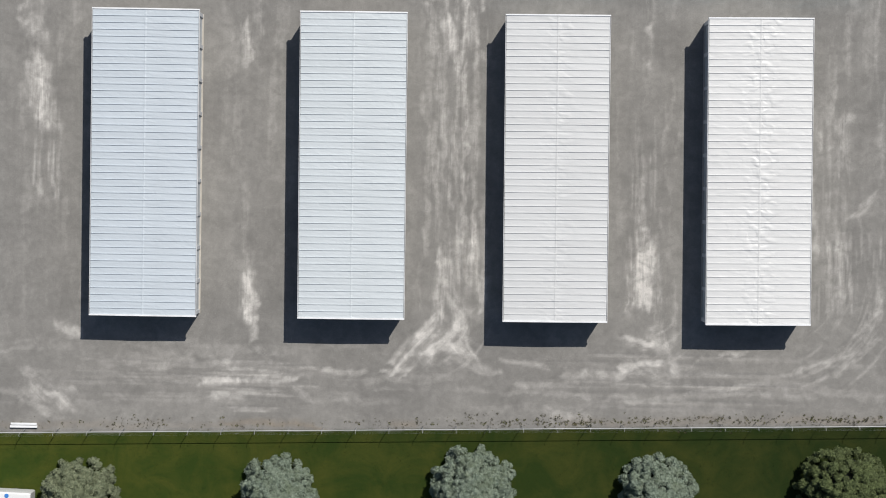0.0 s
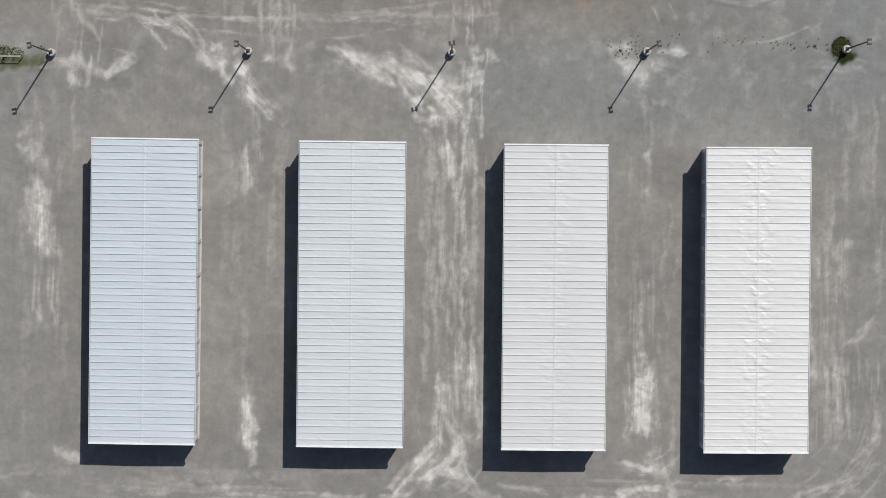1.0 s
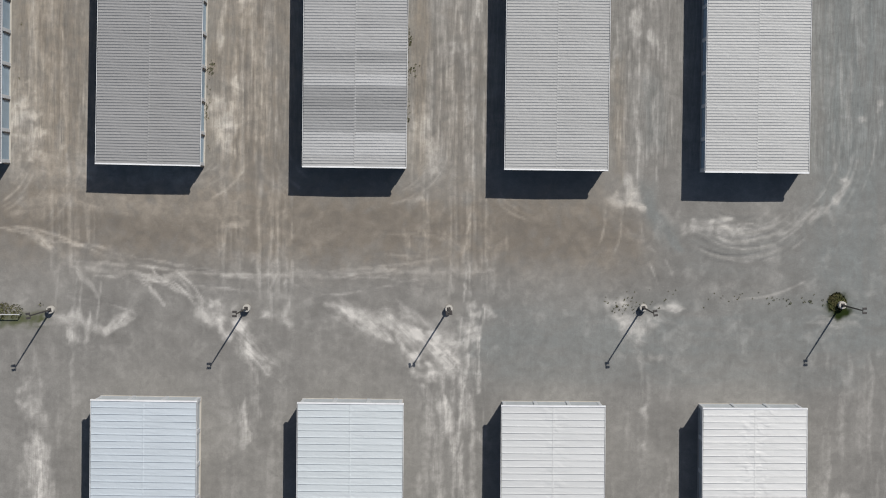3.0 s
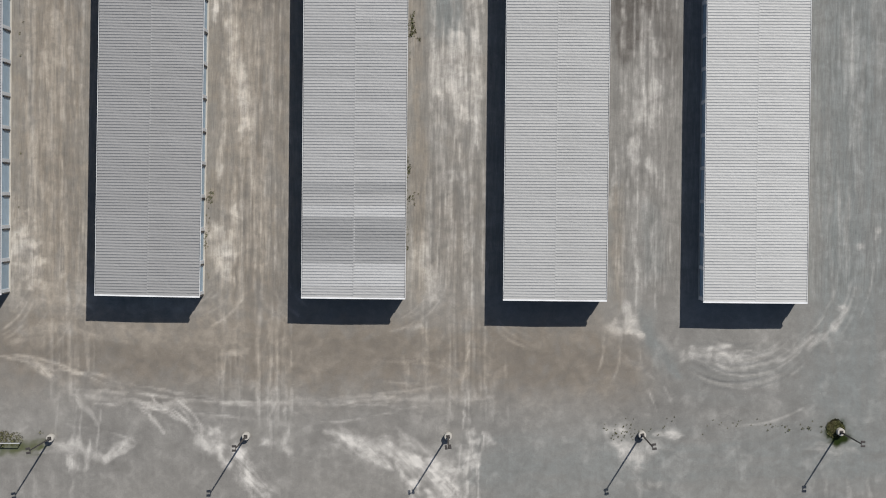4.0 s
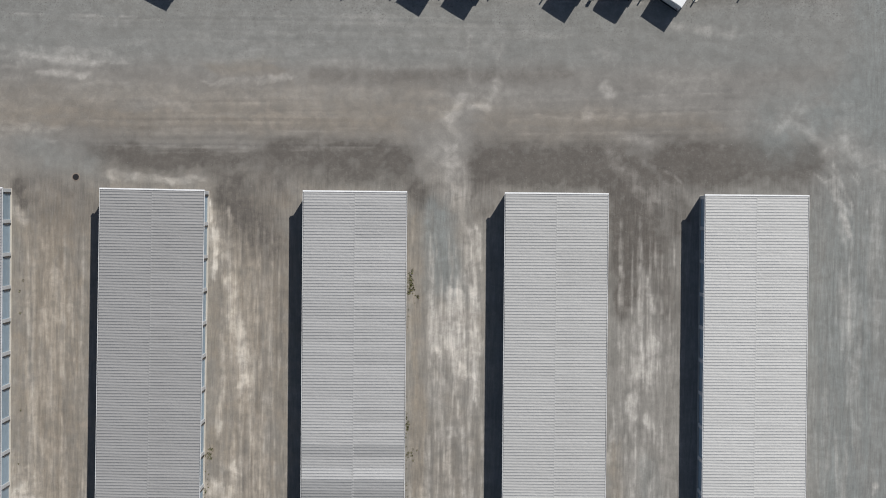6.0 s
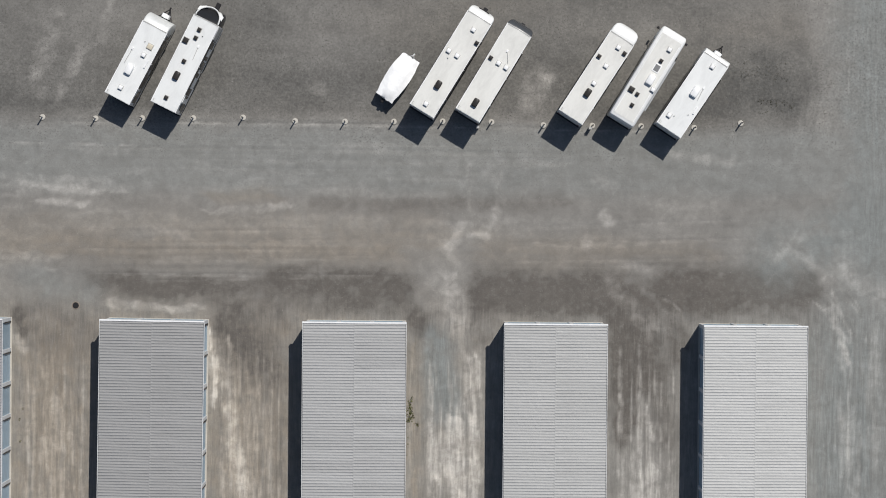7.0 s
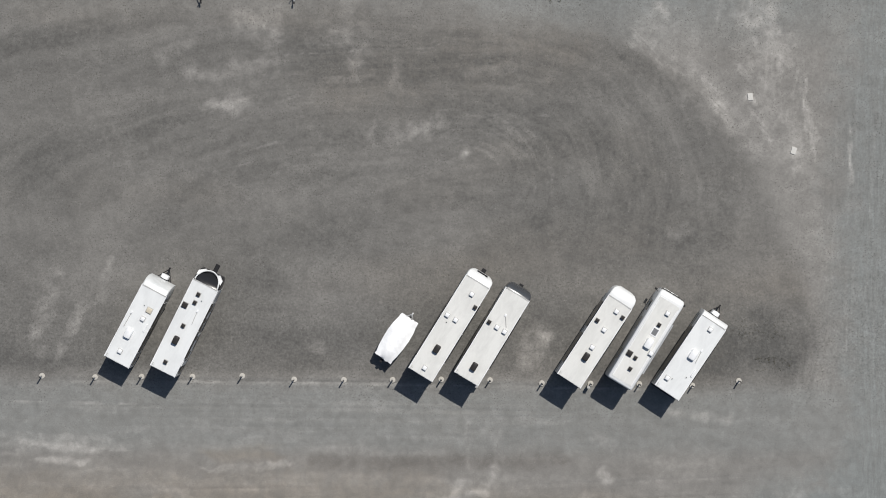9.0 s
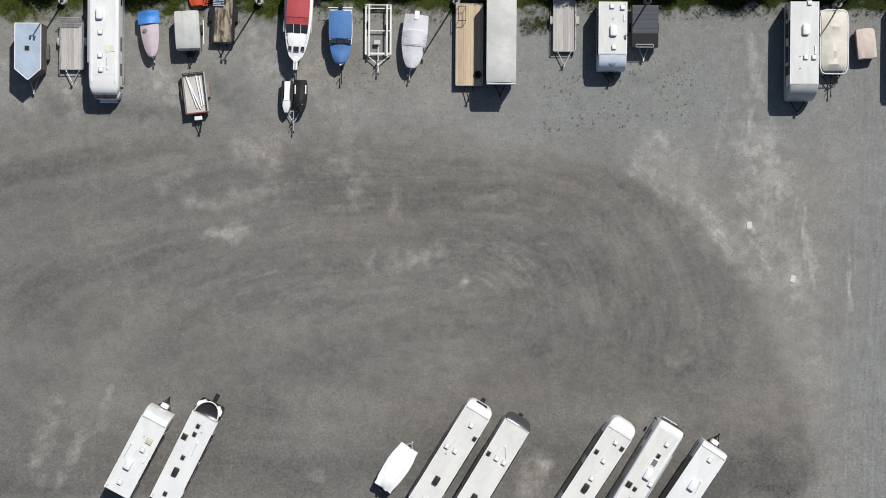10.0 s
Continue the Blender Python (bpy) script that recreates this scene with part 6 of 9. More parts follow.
    part("sealant_patch", boxes(*[(-hw + 0.12 + k * 0.16, -hw + 0.2 + k * 0.16, y0 + 0.12, y0 + 0.4, H + 0.016, H + 0.026) for k in range(2)]), M_DULL_GREY, p)
    if hitch:
        a_frame(p, nose[-1][0] - 0.25, nose[-1][0] + 1.05, propane=H < 3.4, bottle_m=bottles)
    return p


def pin_box(p, y, m=None):
    """The gooseneck coupling under a fifth-wheel nose, with its landing legs."""
    b = part("pin_box", boxes((-0.2, 0.2, y - 0.5, y + 0.35, 1.2, 1.5), bevel=0.04), M_CHASSIS, p, "black coupling pin box")
    part("pin", tubes(((0, y + 0.2, 0.95), (0, y + 0.2, 1.25), 0.06)), M_CHASSIS, b)
    for s in (-1, 1):
        part("landing_leg", boxes((s * 0.9 - 0.05, s * 0.9 + 0.05, y - 2.0, y - 1.9, 0.0, 1.5)), M_CHASSIS, p)


# travel trailer with a rounded pale front
tt = camper("travel_trailer", -27.74, 96.22, -27.6, 8.4, 2.5, 3.1, "white travel trailer with a silvery rounded front cap and propane cover", M_TPO,
       [(3.2, 1.0, 0.5, 3.1), (3.55, 1.0, 0.5, 3.02), (3.85, 1.0, 0.5, 2.78), (4.08, 0.99, 0.5, 2.3), (4.2, 0.97, 0.55, 1.6), (4.22, 0.95, 0.6, 0.9)], M_SILVER,
       [("ac", -0.23, -1.33), ("v", -0.16, -3.16), ("v", 0.3, 0.4), ("tan", 0.46, 1.34), ("bar", -0.91, -0.98, -0.87, 0.48), ("rail", 0.88, -0.6, 0.15), ("pipe", -0.14, 1.55)], (-0.9, 0.0))
for ya, yb, za, zb in ((2.2, 2.9, 1.4, 2.5), (0.9, 1.7, 1.3, 2.7), (-0.5, 0.3, 1.6, 2.5), (-2.4, -1.2, 1.6, 2.4), (-3.9, -3.2, 1.3, 2.6), (-1.0, 0.8, 0.6, 1.0)):
    part("side_panel", boxes((1.25, 1.285, ya, yb, za, zb), bevel=0.008), M_DARKCAP, tt, "black window or side panel")
# fifth wheel with a black arched front
fw = camper("fifth_wheel", -23.35, 95.95, -26.2, 9.4, 2.49, 3.65, "white fifth-wheel camper with a black and white arched front cap", M_TPO,
            [(4.1, 1.0, 1.45, 3.65), (4.5, 1.0, 1.45, 3.5), (4.9, 0.97, 1.45, 3.1), (5.2, 0.9, 1.5, 2.5), (5.3, 0.82, 1.6, 2.0)], M_DARKCAP,
            [("acd", -0.16, -1.6), ("vd", -0.11, -3.8), ("vd", -0.14, -0.15), ("vd", -0.13, 2.2), ("vd", -0.17, 3.0), ("open", -0.85, 1.6), ("bar", 0.5, 0.3, 0.42, 1.6), ("pipe", 0.35, 2.6)],
            (-1.5, -0.5), hitch=False, slides=((1, -3.6, -0.4), (1, 0.6, 2.6)))
pin_box(fw, 5.7)
arch = bmesh.new()
for k in range(16):
    a0, a1 = math.pi * k / 16, math.pi * (k + 1) / 16
    tube(arch, (1.12 * math.cos(a0), 4.15 + 1.2 * math.sin(a0), 3.66 - 0.75 * math.sin(a0) ** 2), (1.12 * math.cos(a1), 4.15 + 1.2 * math.sin(a1), 3.66 - 0.75 * math.sin(a1) ** 2), 0.065, n=6)
part("cap_arch", arch, M_GEL, fw, "white arched moulding", smooth=True)
for s in (-1, 1):
    corner = bmesh.new()
    skin(corner, [[(s * 1.2, 4.55, z), (s * 1.19, 4.98, z - 0.3), (s * 0.72, 5.3, z - 0.75), (s * 0.5, 5.22, z - 0.5)] for z in (3.5, 3.0)])
    part("cap_corner", corner, M_GEL, fw, "white cap corner panel", smooth=True)
for ya, yb, za, zb in ((-4.35, -3.7, 1.2, 2.9), (-3.1, -2.1, 1.7, 3.0), (-1.0, -0.55, 1.9, 3.1), (0.75, 1.15, 1.6, 3.0), (1.9, 2.55, 1.7, 3.1), (-2.0, -0.4, 0.8, 1.3), (0.6, 2.6, 0.8, 1.25)):
    part("side_panel", boxes((1.3, 1.335, ya, yb, za, zb), bevel=0.008), M_DARKCAP, fw, "black side panel")
part("side_band", boxes((1.245, 1.29, 2.7, 4.0, 1.6, 3.3), (1.245, 1.29, -4.4, -3.65, 0.7, 1.1)), M_GEL_GREY, fw, "grey side band")
# long fifth wheel with a cream roof
fw = camper("fifth_wheel", 0.55, 95.95, -31.3, 10.2, 2.5, 3.7, "long cream-roofed fifth-wheel camper with a white front cap", M_TPO_CREAM,
            [(4.85, 1.0, 1.45, 3.72), (5.15, 1.0, 1.45, 3.66), (5.4, 0.95, 1.5, 3.45), (5.6, 0.8, 1.55, 3.0), (5.72, 0.6, 1.65, 2.4)], M_GEL,
            [("acd", 0.03, -2.3), ("v", 0.0, -4.35), ("v", 0.1, 0.8), ("v", -0.78, 0.8), ("vd", 1.0, 2.7), ("v", 0.12, 3.55), ("pipe", -0.5, 0.2)], (-1.6, -0.6), hitch=False, slides=((-1, -3.8, 2.2),))
pin_box(fw, 5.75)
brow = bmesh.new()
skin(brow, [[(-0.85, 5.33, 3.3), (-0.5, 5.62, 3.05), (0.5, 5.62, 3.05), (0.85, 5.33, 3.3), (0.8, 5.28, 3.52), (-0.8, 5.28, 3.52)], [(-0.85, 5.38, 2.9), (-0.5, 5.7, 2.7), (0.5, 5.7, 2.7), (0.85, 5.38, 2.9), (0.8, 5.42, 3.1), (-0.8, 5.42, 3.1)]])
part("windscreen_graphic", brow, M_DARKCAP, fw, "black front cap inset", smooth=True)
# fifth wheel with a dark metallic cap
fw = camper("fifth_wheel", 4.4, 95.2, -30.8, 9.2, 2.5, 3.7, "cream-roofed fifth-wheel camper with a glossy charcoal front cap", M_TPO_CREAM,
            [(4.42, 1.0, 1.45, 3.72), (4.62, 0.98, 1.45, 3.66), (4.85, 0.92, 1.5, 3.4), (5.05, 0.78, 1.55, 2.9), (5.15, 0.55, 1.65, 2.3)], M_STEELBLUE,
            [("acd", 0.02, -3.25), ("vd", -0.9, 0.9), ("v", -0.05, 0.85), ("v", 0.74, 0.85), ("bar", 0.7, 1.25, 0.05, 2.2)], (-1.5, -0.5), hitch=False, slides=((-1, -3.0, 1.6),))
pin_box(fw, 5.0)
# fifth wheel with a white rounded cap
fw = camper("fifth_wheel", 13.78, 94.98, -32.6, 9.1, 2.5, 3.7, "cream-roofed fifth-wheel camper with a white rounded front cap and dark slide-outs", M_TPO_CREAM,
            [(4.0, 1.0, 1.45, 3.72), (4.5, 0.99, 1.45, 3.7), (4.85, 0.92, 1.5, 3.55), (5.1, 0.74, 1.55, 3.2), (5.25, 0.45, 1.65, 2.7)], M_GEL,
            [("acd", 0.09, -1.85), ("v", 0.09, -0.85), ("v", 0.14, 1.05), ("vd", -0.85, 1.45), ("v", 0.17, 3.05), ("vd", 0.93, 2.9)], (-1.4, -0.4), hitch=False, slides=((-1, -3.4, -0.2), (-1, 0.5, 3.2)))
pin_box(fw, 4.9)
slot = bmesh.new()
skin(slot, [[(-0.55, 4.58, 3.64), (0.55, 4.58, 3.64), (0.5, 4.66, 3.645), (-0.5, 4.66, 3.645)], [(-0.55, 4.58, 3.5), (0.55, 4.58, 3.5), (0.5, 4.66, 3.5), (-0.5, 4.66, 3.5)]])
part("cap_slot", slot, M_DULL_GREY, fw)
# short travel trailer
camper("travel_trailer", 22.48, 93.47, -33.4, 8.1, 2.6, 3.1, "white travel trailer with a squared front and propane cover", M_TPO,
       [(3.7, 1.0, 0.5, 3.1), (3.95, 1.0, 0.5, 3.04), (4.12, 0.99, 0.5, 2.8), (4.18, 0.98, 0.5, 2.0), (4.2, 0.97, 0.6, 0.9)], M_GEL,
       [("ac", 0.06, 0.15), ("v", 0.08, 2.9), ("v", -0.72, -2.9), ("rail", 1.02, -1.6, -0.9), ("bar", 0.66, -0.35, 0.5, 0.9), ("pipe", 0.7, -1.9), ("pipe", -0.3, -2.7)], (-0.9, 0.0), slides=((-1, -2.6, 2.2),))


def motorhome(x, y, turn, L, W, H, label, items, cap=0.0, roof_m=None, group="campers in the yard"):
    """A coach-built motorhome with a flat rounded front, a big windscreen and mirrors."""
    p = thing("motorhome", pose(x, y, 0, 0, 0, turn), label, "motorhome", group)
    hw, y0, y1 = W / 2, -L / 2, L / 2
    part("body", rv_body([(y0, hw - 0.12, 0.6, H - 0.22), (y0 + 0.1, hw - 0.03, 0.5, H - 0.06), (y0 + 0.3, hw, 0.45, H), (y1 - 0.6 - 3 * cap, hw, 0.45, H), (y1 - 0.28 - 1.1 * cap, hw * 0.97, 0.45, H - 0.06 - 0.2 * cap), (y1 - 0.1 - 0.5 * cap, hw * (0.9 - 0.05 * cap), 0.45, H - 0.25), (y1 - 0.04 + 0.15 * cap, hw * (0.84 - 0.2 * cap), 0.5, H - 0.5 - 0.4 * cap)], r=0.22), M_GEL, p, smooth=True)
    part("front", rv_body([(y1 - 0.3, hw * 0.95, 0.45, 1.75), (y1 + 0.02 + 0.4 * cap, hw * (0.88 - 0.2 * cap), 0.45, 1.7), (y1 + 0.1 + 0.7 * cap, hw * (0.72 - 0.3 * cap), 0.5, 1.55), (y1 + 0.12 + 0.8 * cap, hw * (0.55 - 0.3 * cap), 0.6, 1.3)], r=0.1), M_GEL if cap else M_GEL_GREY, p, smooth=True)
    part("windscreen", rv_body([(y1 - 0.06 + 0.1 * cap, hw * (0.88 - 0.3 * cap), 1.7, H - 0.42 - 0.5 * cap), (y1 + 0.04 + 0.3 * cap, hw * (0.84 - 0.35 * cap), 1.65, H - 0.85 - 0.5 * cap), (y1 + 0.09 + 0.5 * cap, hw * (0.8 - 0.45 * cap), 1.6, 1.8)], r=0.1), M_GLASS, p, "wide dark windscreen", smooth=True)
    part("windscreen_divider", tubes(((0, y1 - 0.02, H - 0.42), (0, y1 + 0.1 + 0.5 * cap, 1.78), 0.025)), M_CHASSIS, p)
    for s in (-1, 1):
        part("wiper", tubes(((s * 0.1, y1 + 0.11, 1.72), (s * 0.75, y1 + 0.1, 1.95), 0.02)), M_CHASSIS, p)
        m = part("mirror", boxes((s * (hw + 0.22 - 0.4 * cap) - 0.1, s * (hw + 0.22 - 0.4 * cap) + 0.1, y1 - 0.4 - cap, y1 - 0.22 - cap, 1.7, 2.15), bevel=0.03), M_CHASSIS, p)
        part("mirror_arm", tubes(((s * (hw - 0.02), y1 - 0.45 - cap, 2.2), (s * (hw + 0.2 - 0.4 * cap), y1 - 0.32 - cap, 2.1), 0.025)), M_CHASSIS, m)
        part("headlamp", boxes((s * 0.75 - 0.14, s * 0.75 + 0.14, y1 - 0.14, y1 + 0.0, 0.8, 0.98), bevel=0.02), M_LENS, p)
        for k in (y0 + 2.4, y1 - 1.5):
            wheel(p, s * (hw - 0.16), k, 0.44, 0.28)
    part("bumper", boxes((-hw * 0.6, hw * 0.6, y1 + 0.05 + 1.1 * cap, y1 + 0.2 + 1.1 * cap, 0.45, 0.62), bevel=0.05), M_TRIM if cap else M_GEL_GREY, p, "grey front bumper")
    part("rear_bumper", boxes((-hw * 0.9, hw * 0.9, y0 - 0.12, y0 + 0.02, 0.5, 0.7), bevel=0.04), M_CHASSIS, p)
    bm = bmesh.new()
    skin(bm, [[(-hw + 0.24, yy, H + 0.0), (hw - 0.24, yy, H + 0.0), (hw - 0.25, yy, H + 0.03), (0, yy, H + 0.045), (-hw + 0.25, yy, H + 0.03)] for yy in (y0 + 0.35, y1 - 0.75 - 3 * cap)])
    part("roof_panel", bm, roof_m or M_TPO, p)
    for s in (-1, 1):
        part("roof_rail", boxes((s * (hw - 0.3) - 0.03, s * (hw - 0.3) + 0.03, y0 + 0.4, y1 - 1.1, H + 0.0, H + 0.055), bevel=0.01), M_TRIM, p)
        part("body_stripe", boxes((s * hw - 0.006, s * hw + 0.006, y0 + 0.4, y1 - 1.0, 0.9, 1.25)), M_STRIPE, p)
    side_windows(p, hw, 1.6, [(-L * 0.25, 1.2, 0.7), (L * 0.02, 1.4, 0.75), (L * 0.28, 1.0, 0.8)], 1)
    side_windows(p, hw, 1.6, [(-L * 0.25, 1.0, 0.7), (L * 0.1, 1.2, 0.75), (L * 0.3, 1.0, 0.8)], -1)
    part("awning", tubes(((hw + 0.08, -L * 0.3, H - 0.3), (hw + 0.08, L * 0.25, H - 0.3), 0.075)), M_GEL_GREY, p)
    rear_lights(p, hw - 0.1, y0 + 0.02, 1.0)
    for kind, *a in items:
        if kind == "ac":
            ac_unit(p, a[0], a[1], H + 0.03)
        elif kind == "v":
            roof_vent(p, a[0], a[1], H + 0.04, M_PLASTIC_W)
        elif kind == "vd":
            roof_vent(p, a[0], a[1], H + 0.04, M_PLASTIC_D, 0.32)
        elif kind == "open":
            roof_vent(p, a[0], a[1], H + 0.04, M_PLASTIC_D, 0.5, 0.2)
        elif kind == "sky":
            s = part("skylight", boxes((a[0] - 0.32, a[0] + 0.32, a[1] - 0.4, a[1] + 0.4, H + 0.03, H + 0.09), bevel=0.02), M_PLASTIC_W, p, "white framed skylight")
            part("pane", boxes((a[0] - 0.24, a[0] + 0.24, a[1] - 0.31, a[1] + 0.31, H + 0.085, H + 0.1), bevel=0.005), M_STRIPE, s)
        elif kind == "dome":
            bm = bmesh.new()
            lathe(bm, [(0.34, 0), (0.34, 0.08), (0.28, 0.2), (0.16, 0.28), (0.03, 0.3)], 18)
            part("satellite_dome", bm, M_PLASTIC_W, p, "white satellite dome", smooth=True, at=pose(a[0], a[1], H + 0.03))
        elif kind == "yellow":
            bm = bmesh.new()
            skin(bm, [[(a[0] - 0.3, a[1] - 0.45, z), (a[0] + 0.42, a[1] - 0.5, z), (a[0] + 0.4, a[1] + 0.2, z), (a[0] - 0.42, a[1] + 0.12, z)] for z in (H + 0.035, H + 0.09)])
            part("solar_cover", bm, M_CANARY, p, "pale yellow tarpaulin patch")
        elif kind == "bar":
            aerial(p, *a, H + 0.03)
    return p


M_CANARY = surface("pale_yellow", (0.70, 0.69, 0.56), 0.6)
motorhome(18.36, 94.95, -31.1, 9.45, 2.55, 3.65, "cream-white motorhome with rounded edges and black roof hatches",
          [("ac", 0.31, -0.22), ("sky", 0.24, 0.96), ("vd", 0.23, 1.71), ("open", -0.7, -1.87), ("vd", -0.03, -1.95), ("vd", 0.08, -3.04), ("v", 0.35, 2.96), ("v", 0.95, -0.9)], roof_m=M_TPO_CREAM)

# small covered boat between the campers
M_TARP = surface("white_tarpaulin", (0.86, 0.87, 0.88), 0.6, dent=0.08, fine=6.0, grain=0.05)
M_TARP_GREY = surface("grey_tarpaulin", (0.47, 0.48, 0.465), 0.6, dent=0.05, fine=5.0, grain=0.06)
M_TARP_BEIGE = surface("beige_tarpaulin", (0.60, 0.575, 0.51), 0.7, dent=0.05, fine=3.0)


def draped(rows, segments=10, sag=0.02, seed=3):
    """A cloth pulled over a load: rows of (y, half-width, height at the middle, height at the edge)."""
    rnd = random.Random(seed)
    secs = []
    for y, hw, zm, ze in rows:
        pts = [(-hw * 0.98, y, ze - 0.5), (hw * 0.98, y, ze - 0.5)]
        for k in range(segments + 1):
            u = 1 - 2 * k / segments
            pts.append((hw * u, y + rnd.uniform(-sag, sag), ze + (zm - ze) * (1 - abs(u) ** 1.7) + rnd.uniform(-sag, sag)))
        secs.append(pts)
    return skin(bmesh.new(), secs)


cb = thing("covered_boat_trailer", pose(-4.36, 94.72, 0, 0, 0, -33.6), "small trailer under a wrinkled white tarpaulin", "boat trailer", "campers in the yard")
part("cover", draped([(-2.2, 0.9, 1.5, 1.45), (-1.9, 0.88, 1.62, 1.5), (-1.3, 1.0, 1.72, 1.5), (-0.5, 1.08, 1.78, 1.5), (0.4, 1.12, 1.75, 1.5), (1.2, 1.06, 1.7, 1.5), (1.75, 0.95, 1.6, 1.45), (2.25, 0.9, 1.5, 1.4)], sag=0.07), M_TARP, cb, "white wrinkled tarpaulin", smooth=True)
part("frame", boxes((-0.7, -0.62, -2.2, 2.0, 0.4, 0.5), (0.62, 0.7, -2.2, 2.0, 0.4, 0.5), (-0.7, 0.7, -2.2, -2.1, 0.4, 0.5), (-0.7, 0.7, 1.9, 2.0, 0.4, 0.5)), M_GALV, cb)
part("load", boxes((-0.65, 0.65, -2.1, 1.9, 0.5, 1.0), bevel=0.1), M_CHASSIS, cb)
part("outboard_motor", boxes((-0.14, 0.14, -2.65, -2.25, 0.5, 1.15), bevel=0.07), M_CHASSIS, cb)
a_frame(cb, 1.9, 2.6, 0.45, 0.6, False, M_GALV)
for s in (-1, 1):
    wheel(cb, s * 0.78, -0.3, 0.3, 0.18)


# ---------------------------------------------------------------- bollards along the camper row
def bollard(x, y):
    p = thing("bollard", pose(x, y, 0, 0, 0, random.uniform(0, 90)), "thin steel marker post in a round pale concrete footing", "bollard", "row of marker posts")
    bm = bmesh.new()
    lathe(bm, [(0.27, -0.05), (0.27, 0.06), (0.24, 0.09), (0.1, 0.1)], 18)
    part("footing", bm, M_CONCRETE, p, "round pale concrete footing", smooth=True)
    part("post", tube(bmesh.new(), (0, 0, 0.08), (0, 0, 1.1), 0.065, n=10), M_DULL_GREY, p, smooth=True)
    part("post_cap", lathe(bmesh.new(), [(0.075, 1.09), (0.075, 1.13), (0.04, 1.15)], 10), M_POLE, p)


for x, y in ((-37.1, 90.93), (-32.2, 90.85), (-27.9, 90.92), (-23.2, 90.96), (-18.6, 91.06), (-13.8, 90.77), (-9.2, 90.77), (-4.7, 90.81), (-0.2, 90.88), (4.3, 90.85), (9.1, 90.61), (13.6, 90.61), (18.1, 90.60), (23.0, 90.50), (27.3, 90.96)):
    bollard(x, y)
for k in (8.7, 10.95):
    b = thing("power_pedestal", pose(-36.95 + k * 4.595, 90.35, 0), "small grey power pedestal beside a marker post", "power pedestal", "power pedestals")
    part("box", boxes((-0.12, 0.12, -0.1, 0.1, 0, 0.85), bevel=0.02), M_CONCRETE, b)
    part("lid", boxes((-0.14, 0.14, -0.12, 0.12, 0.85, 0.9), bevel=0.01), M_DULL_GREY, b)


# ---------------------------------------------------------------- the north row: trailers and boats backed up to the grass
M_PLANK = surface("weathered_plank", (0.46, 0.445, 0.425), 0.85, stretch=(6, 0.6, 1), big=1.0, fine=9.0, spread=0.3, grain=0.25, vary=0.16, world=True)
M_PLANK_NEW = surface("fresh_plank", (0.51, 0.405, 0.28), 0.75, stretch=(6, 0.6, 1), big=1.0, fine=9.0, spread=0.25, grain=0.2, vary=0.16, world=True)
M_PLANK_OLD = surface("brown_plank", (0.42, 0.36, 0.27), 0.9, stain=(0.045, 0.04, 0.034), stretch=(1.6, 0.5, 1), big=1.1, fine=9.0, spread=1.3, grain=0.35, vary=0.3, world=True)
M_SKYROOF = surface("pale_blue_sheet", (0.40, 0.48, 0.58), 0.4, metal=0.1, dent=0.05, fine=4.0, grain=0.05)
M_CHARCOAL = surface("charcoal_sheet", (0.11, 0.105, 0.10), 0.5)
M_BLACKROOF = surface("black_roof_sheet", (0.075, 0.083, 0.096), 0.5, stretch=(0.3, 4, 1))
M_LILAC = surface("lilac_cover", (0.50, 0.42, 0.46), 0.75, dent=0.04, fine=5.0)
M_BRIGHTBLUE = surface("bright_blue_tarpaulin", (0.05, 0.22, 0.60), 0.55, dent=0.06, fine=5.0)
M_NAVY = surface("blue_canvas", (0.065, 0.17, 0.40), 0.75, dent=0.05, fine=5.0)
M_REDCANVAS = surface("red_canvas", (0.42, 0.065, 0.075), 0.75, dent=0.04, fine=5.0)
M_COVERGREY = surface("pale_grey_cover", (0.58, 0.59, 0.62), 0.75, dent=0.05, fine=5.0)
M_COVERDARK = surface("dull_grey_cover", (0.43, 0.45, 0.49), 0.75, dent=0.06, fine=5.0)
M_HULL = surface("hull_white", (0.80, 0.81, 0.82), 0.3, grain=0.03)
M_RUST = surface("rusty_red_paint", (0.28, 0.07, 0.05), 0.7)
M_DUSTBED = surface("dusty_bed", (0.50, 0.49, 0.465), 0.85)
M_PINK = surface("pinkish_beige_cover", (0.56, 0.475, 0.43), 0.75, dent=0.04)
M_BROWNSIDE = surface("brown_cover_side", (0.22, 0.18, 0.15), 0.8)
M_ORANGE = surface("orange_tarpaulin", (0.62, 0.09, 0.03), 0.6, dent=0.05, fine=5.0)
M_CREAMFRAME = surface("cream_steel", (0.70, 0.71, 0.66), 0.5)
for m_ in (M_CHARCOAL, M_BLACKROOF):
    m_.node_tree.nodes["Principled BSDF"].inputs["Specular IOR Level"].default_value = 0.15
ROW = "trailers and boats along the grass"


def towed(name, x, y, label, category="trailer", turn=180):
    return thing(name, pose(x, y, 0, 0, 0, turn), label, category, ROW)


def deck_planks(p, hw, y0, y1, z, m, n, across=False):
    """Planks of a deck, each a piece of its own."""
    first = None
    for k in range(n):
        w = (2 * hw) / n
        at = pose(-hw + (k + 0.5) * w, (y0 + y1) / 2, z + random.uniform(-0.004, 0.004))
        if first is None:
            first = part("plank", boxes((-w / 2 + 0.006, w / 2 - 0.006, -(y1 - y0) / 2, (y1 - y0) / 2, 0, 0.045)), m, p, at=at)
        else:
            again(first, at)


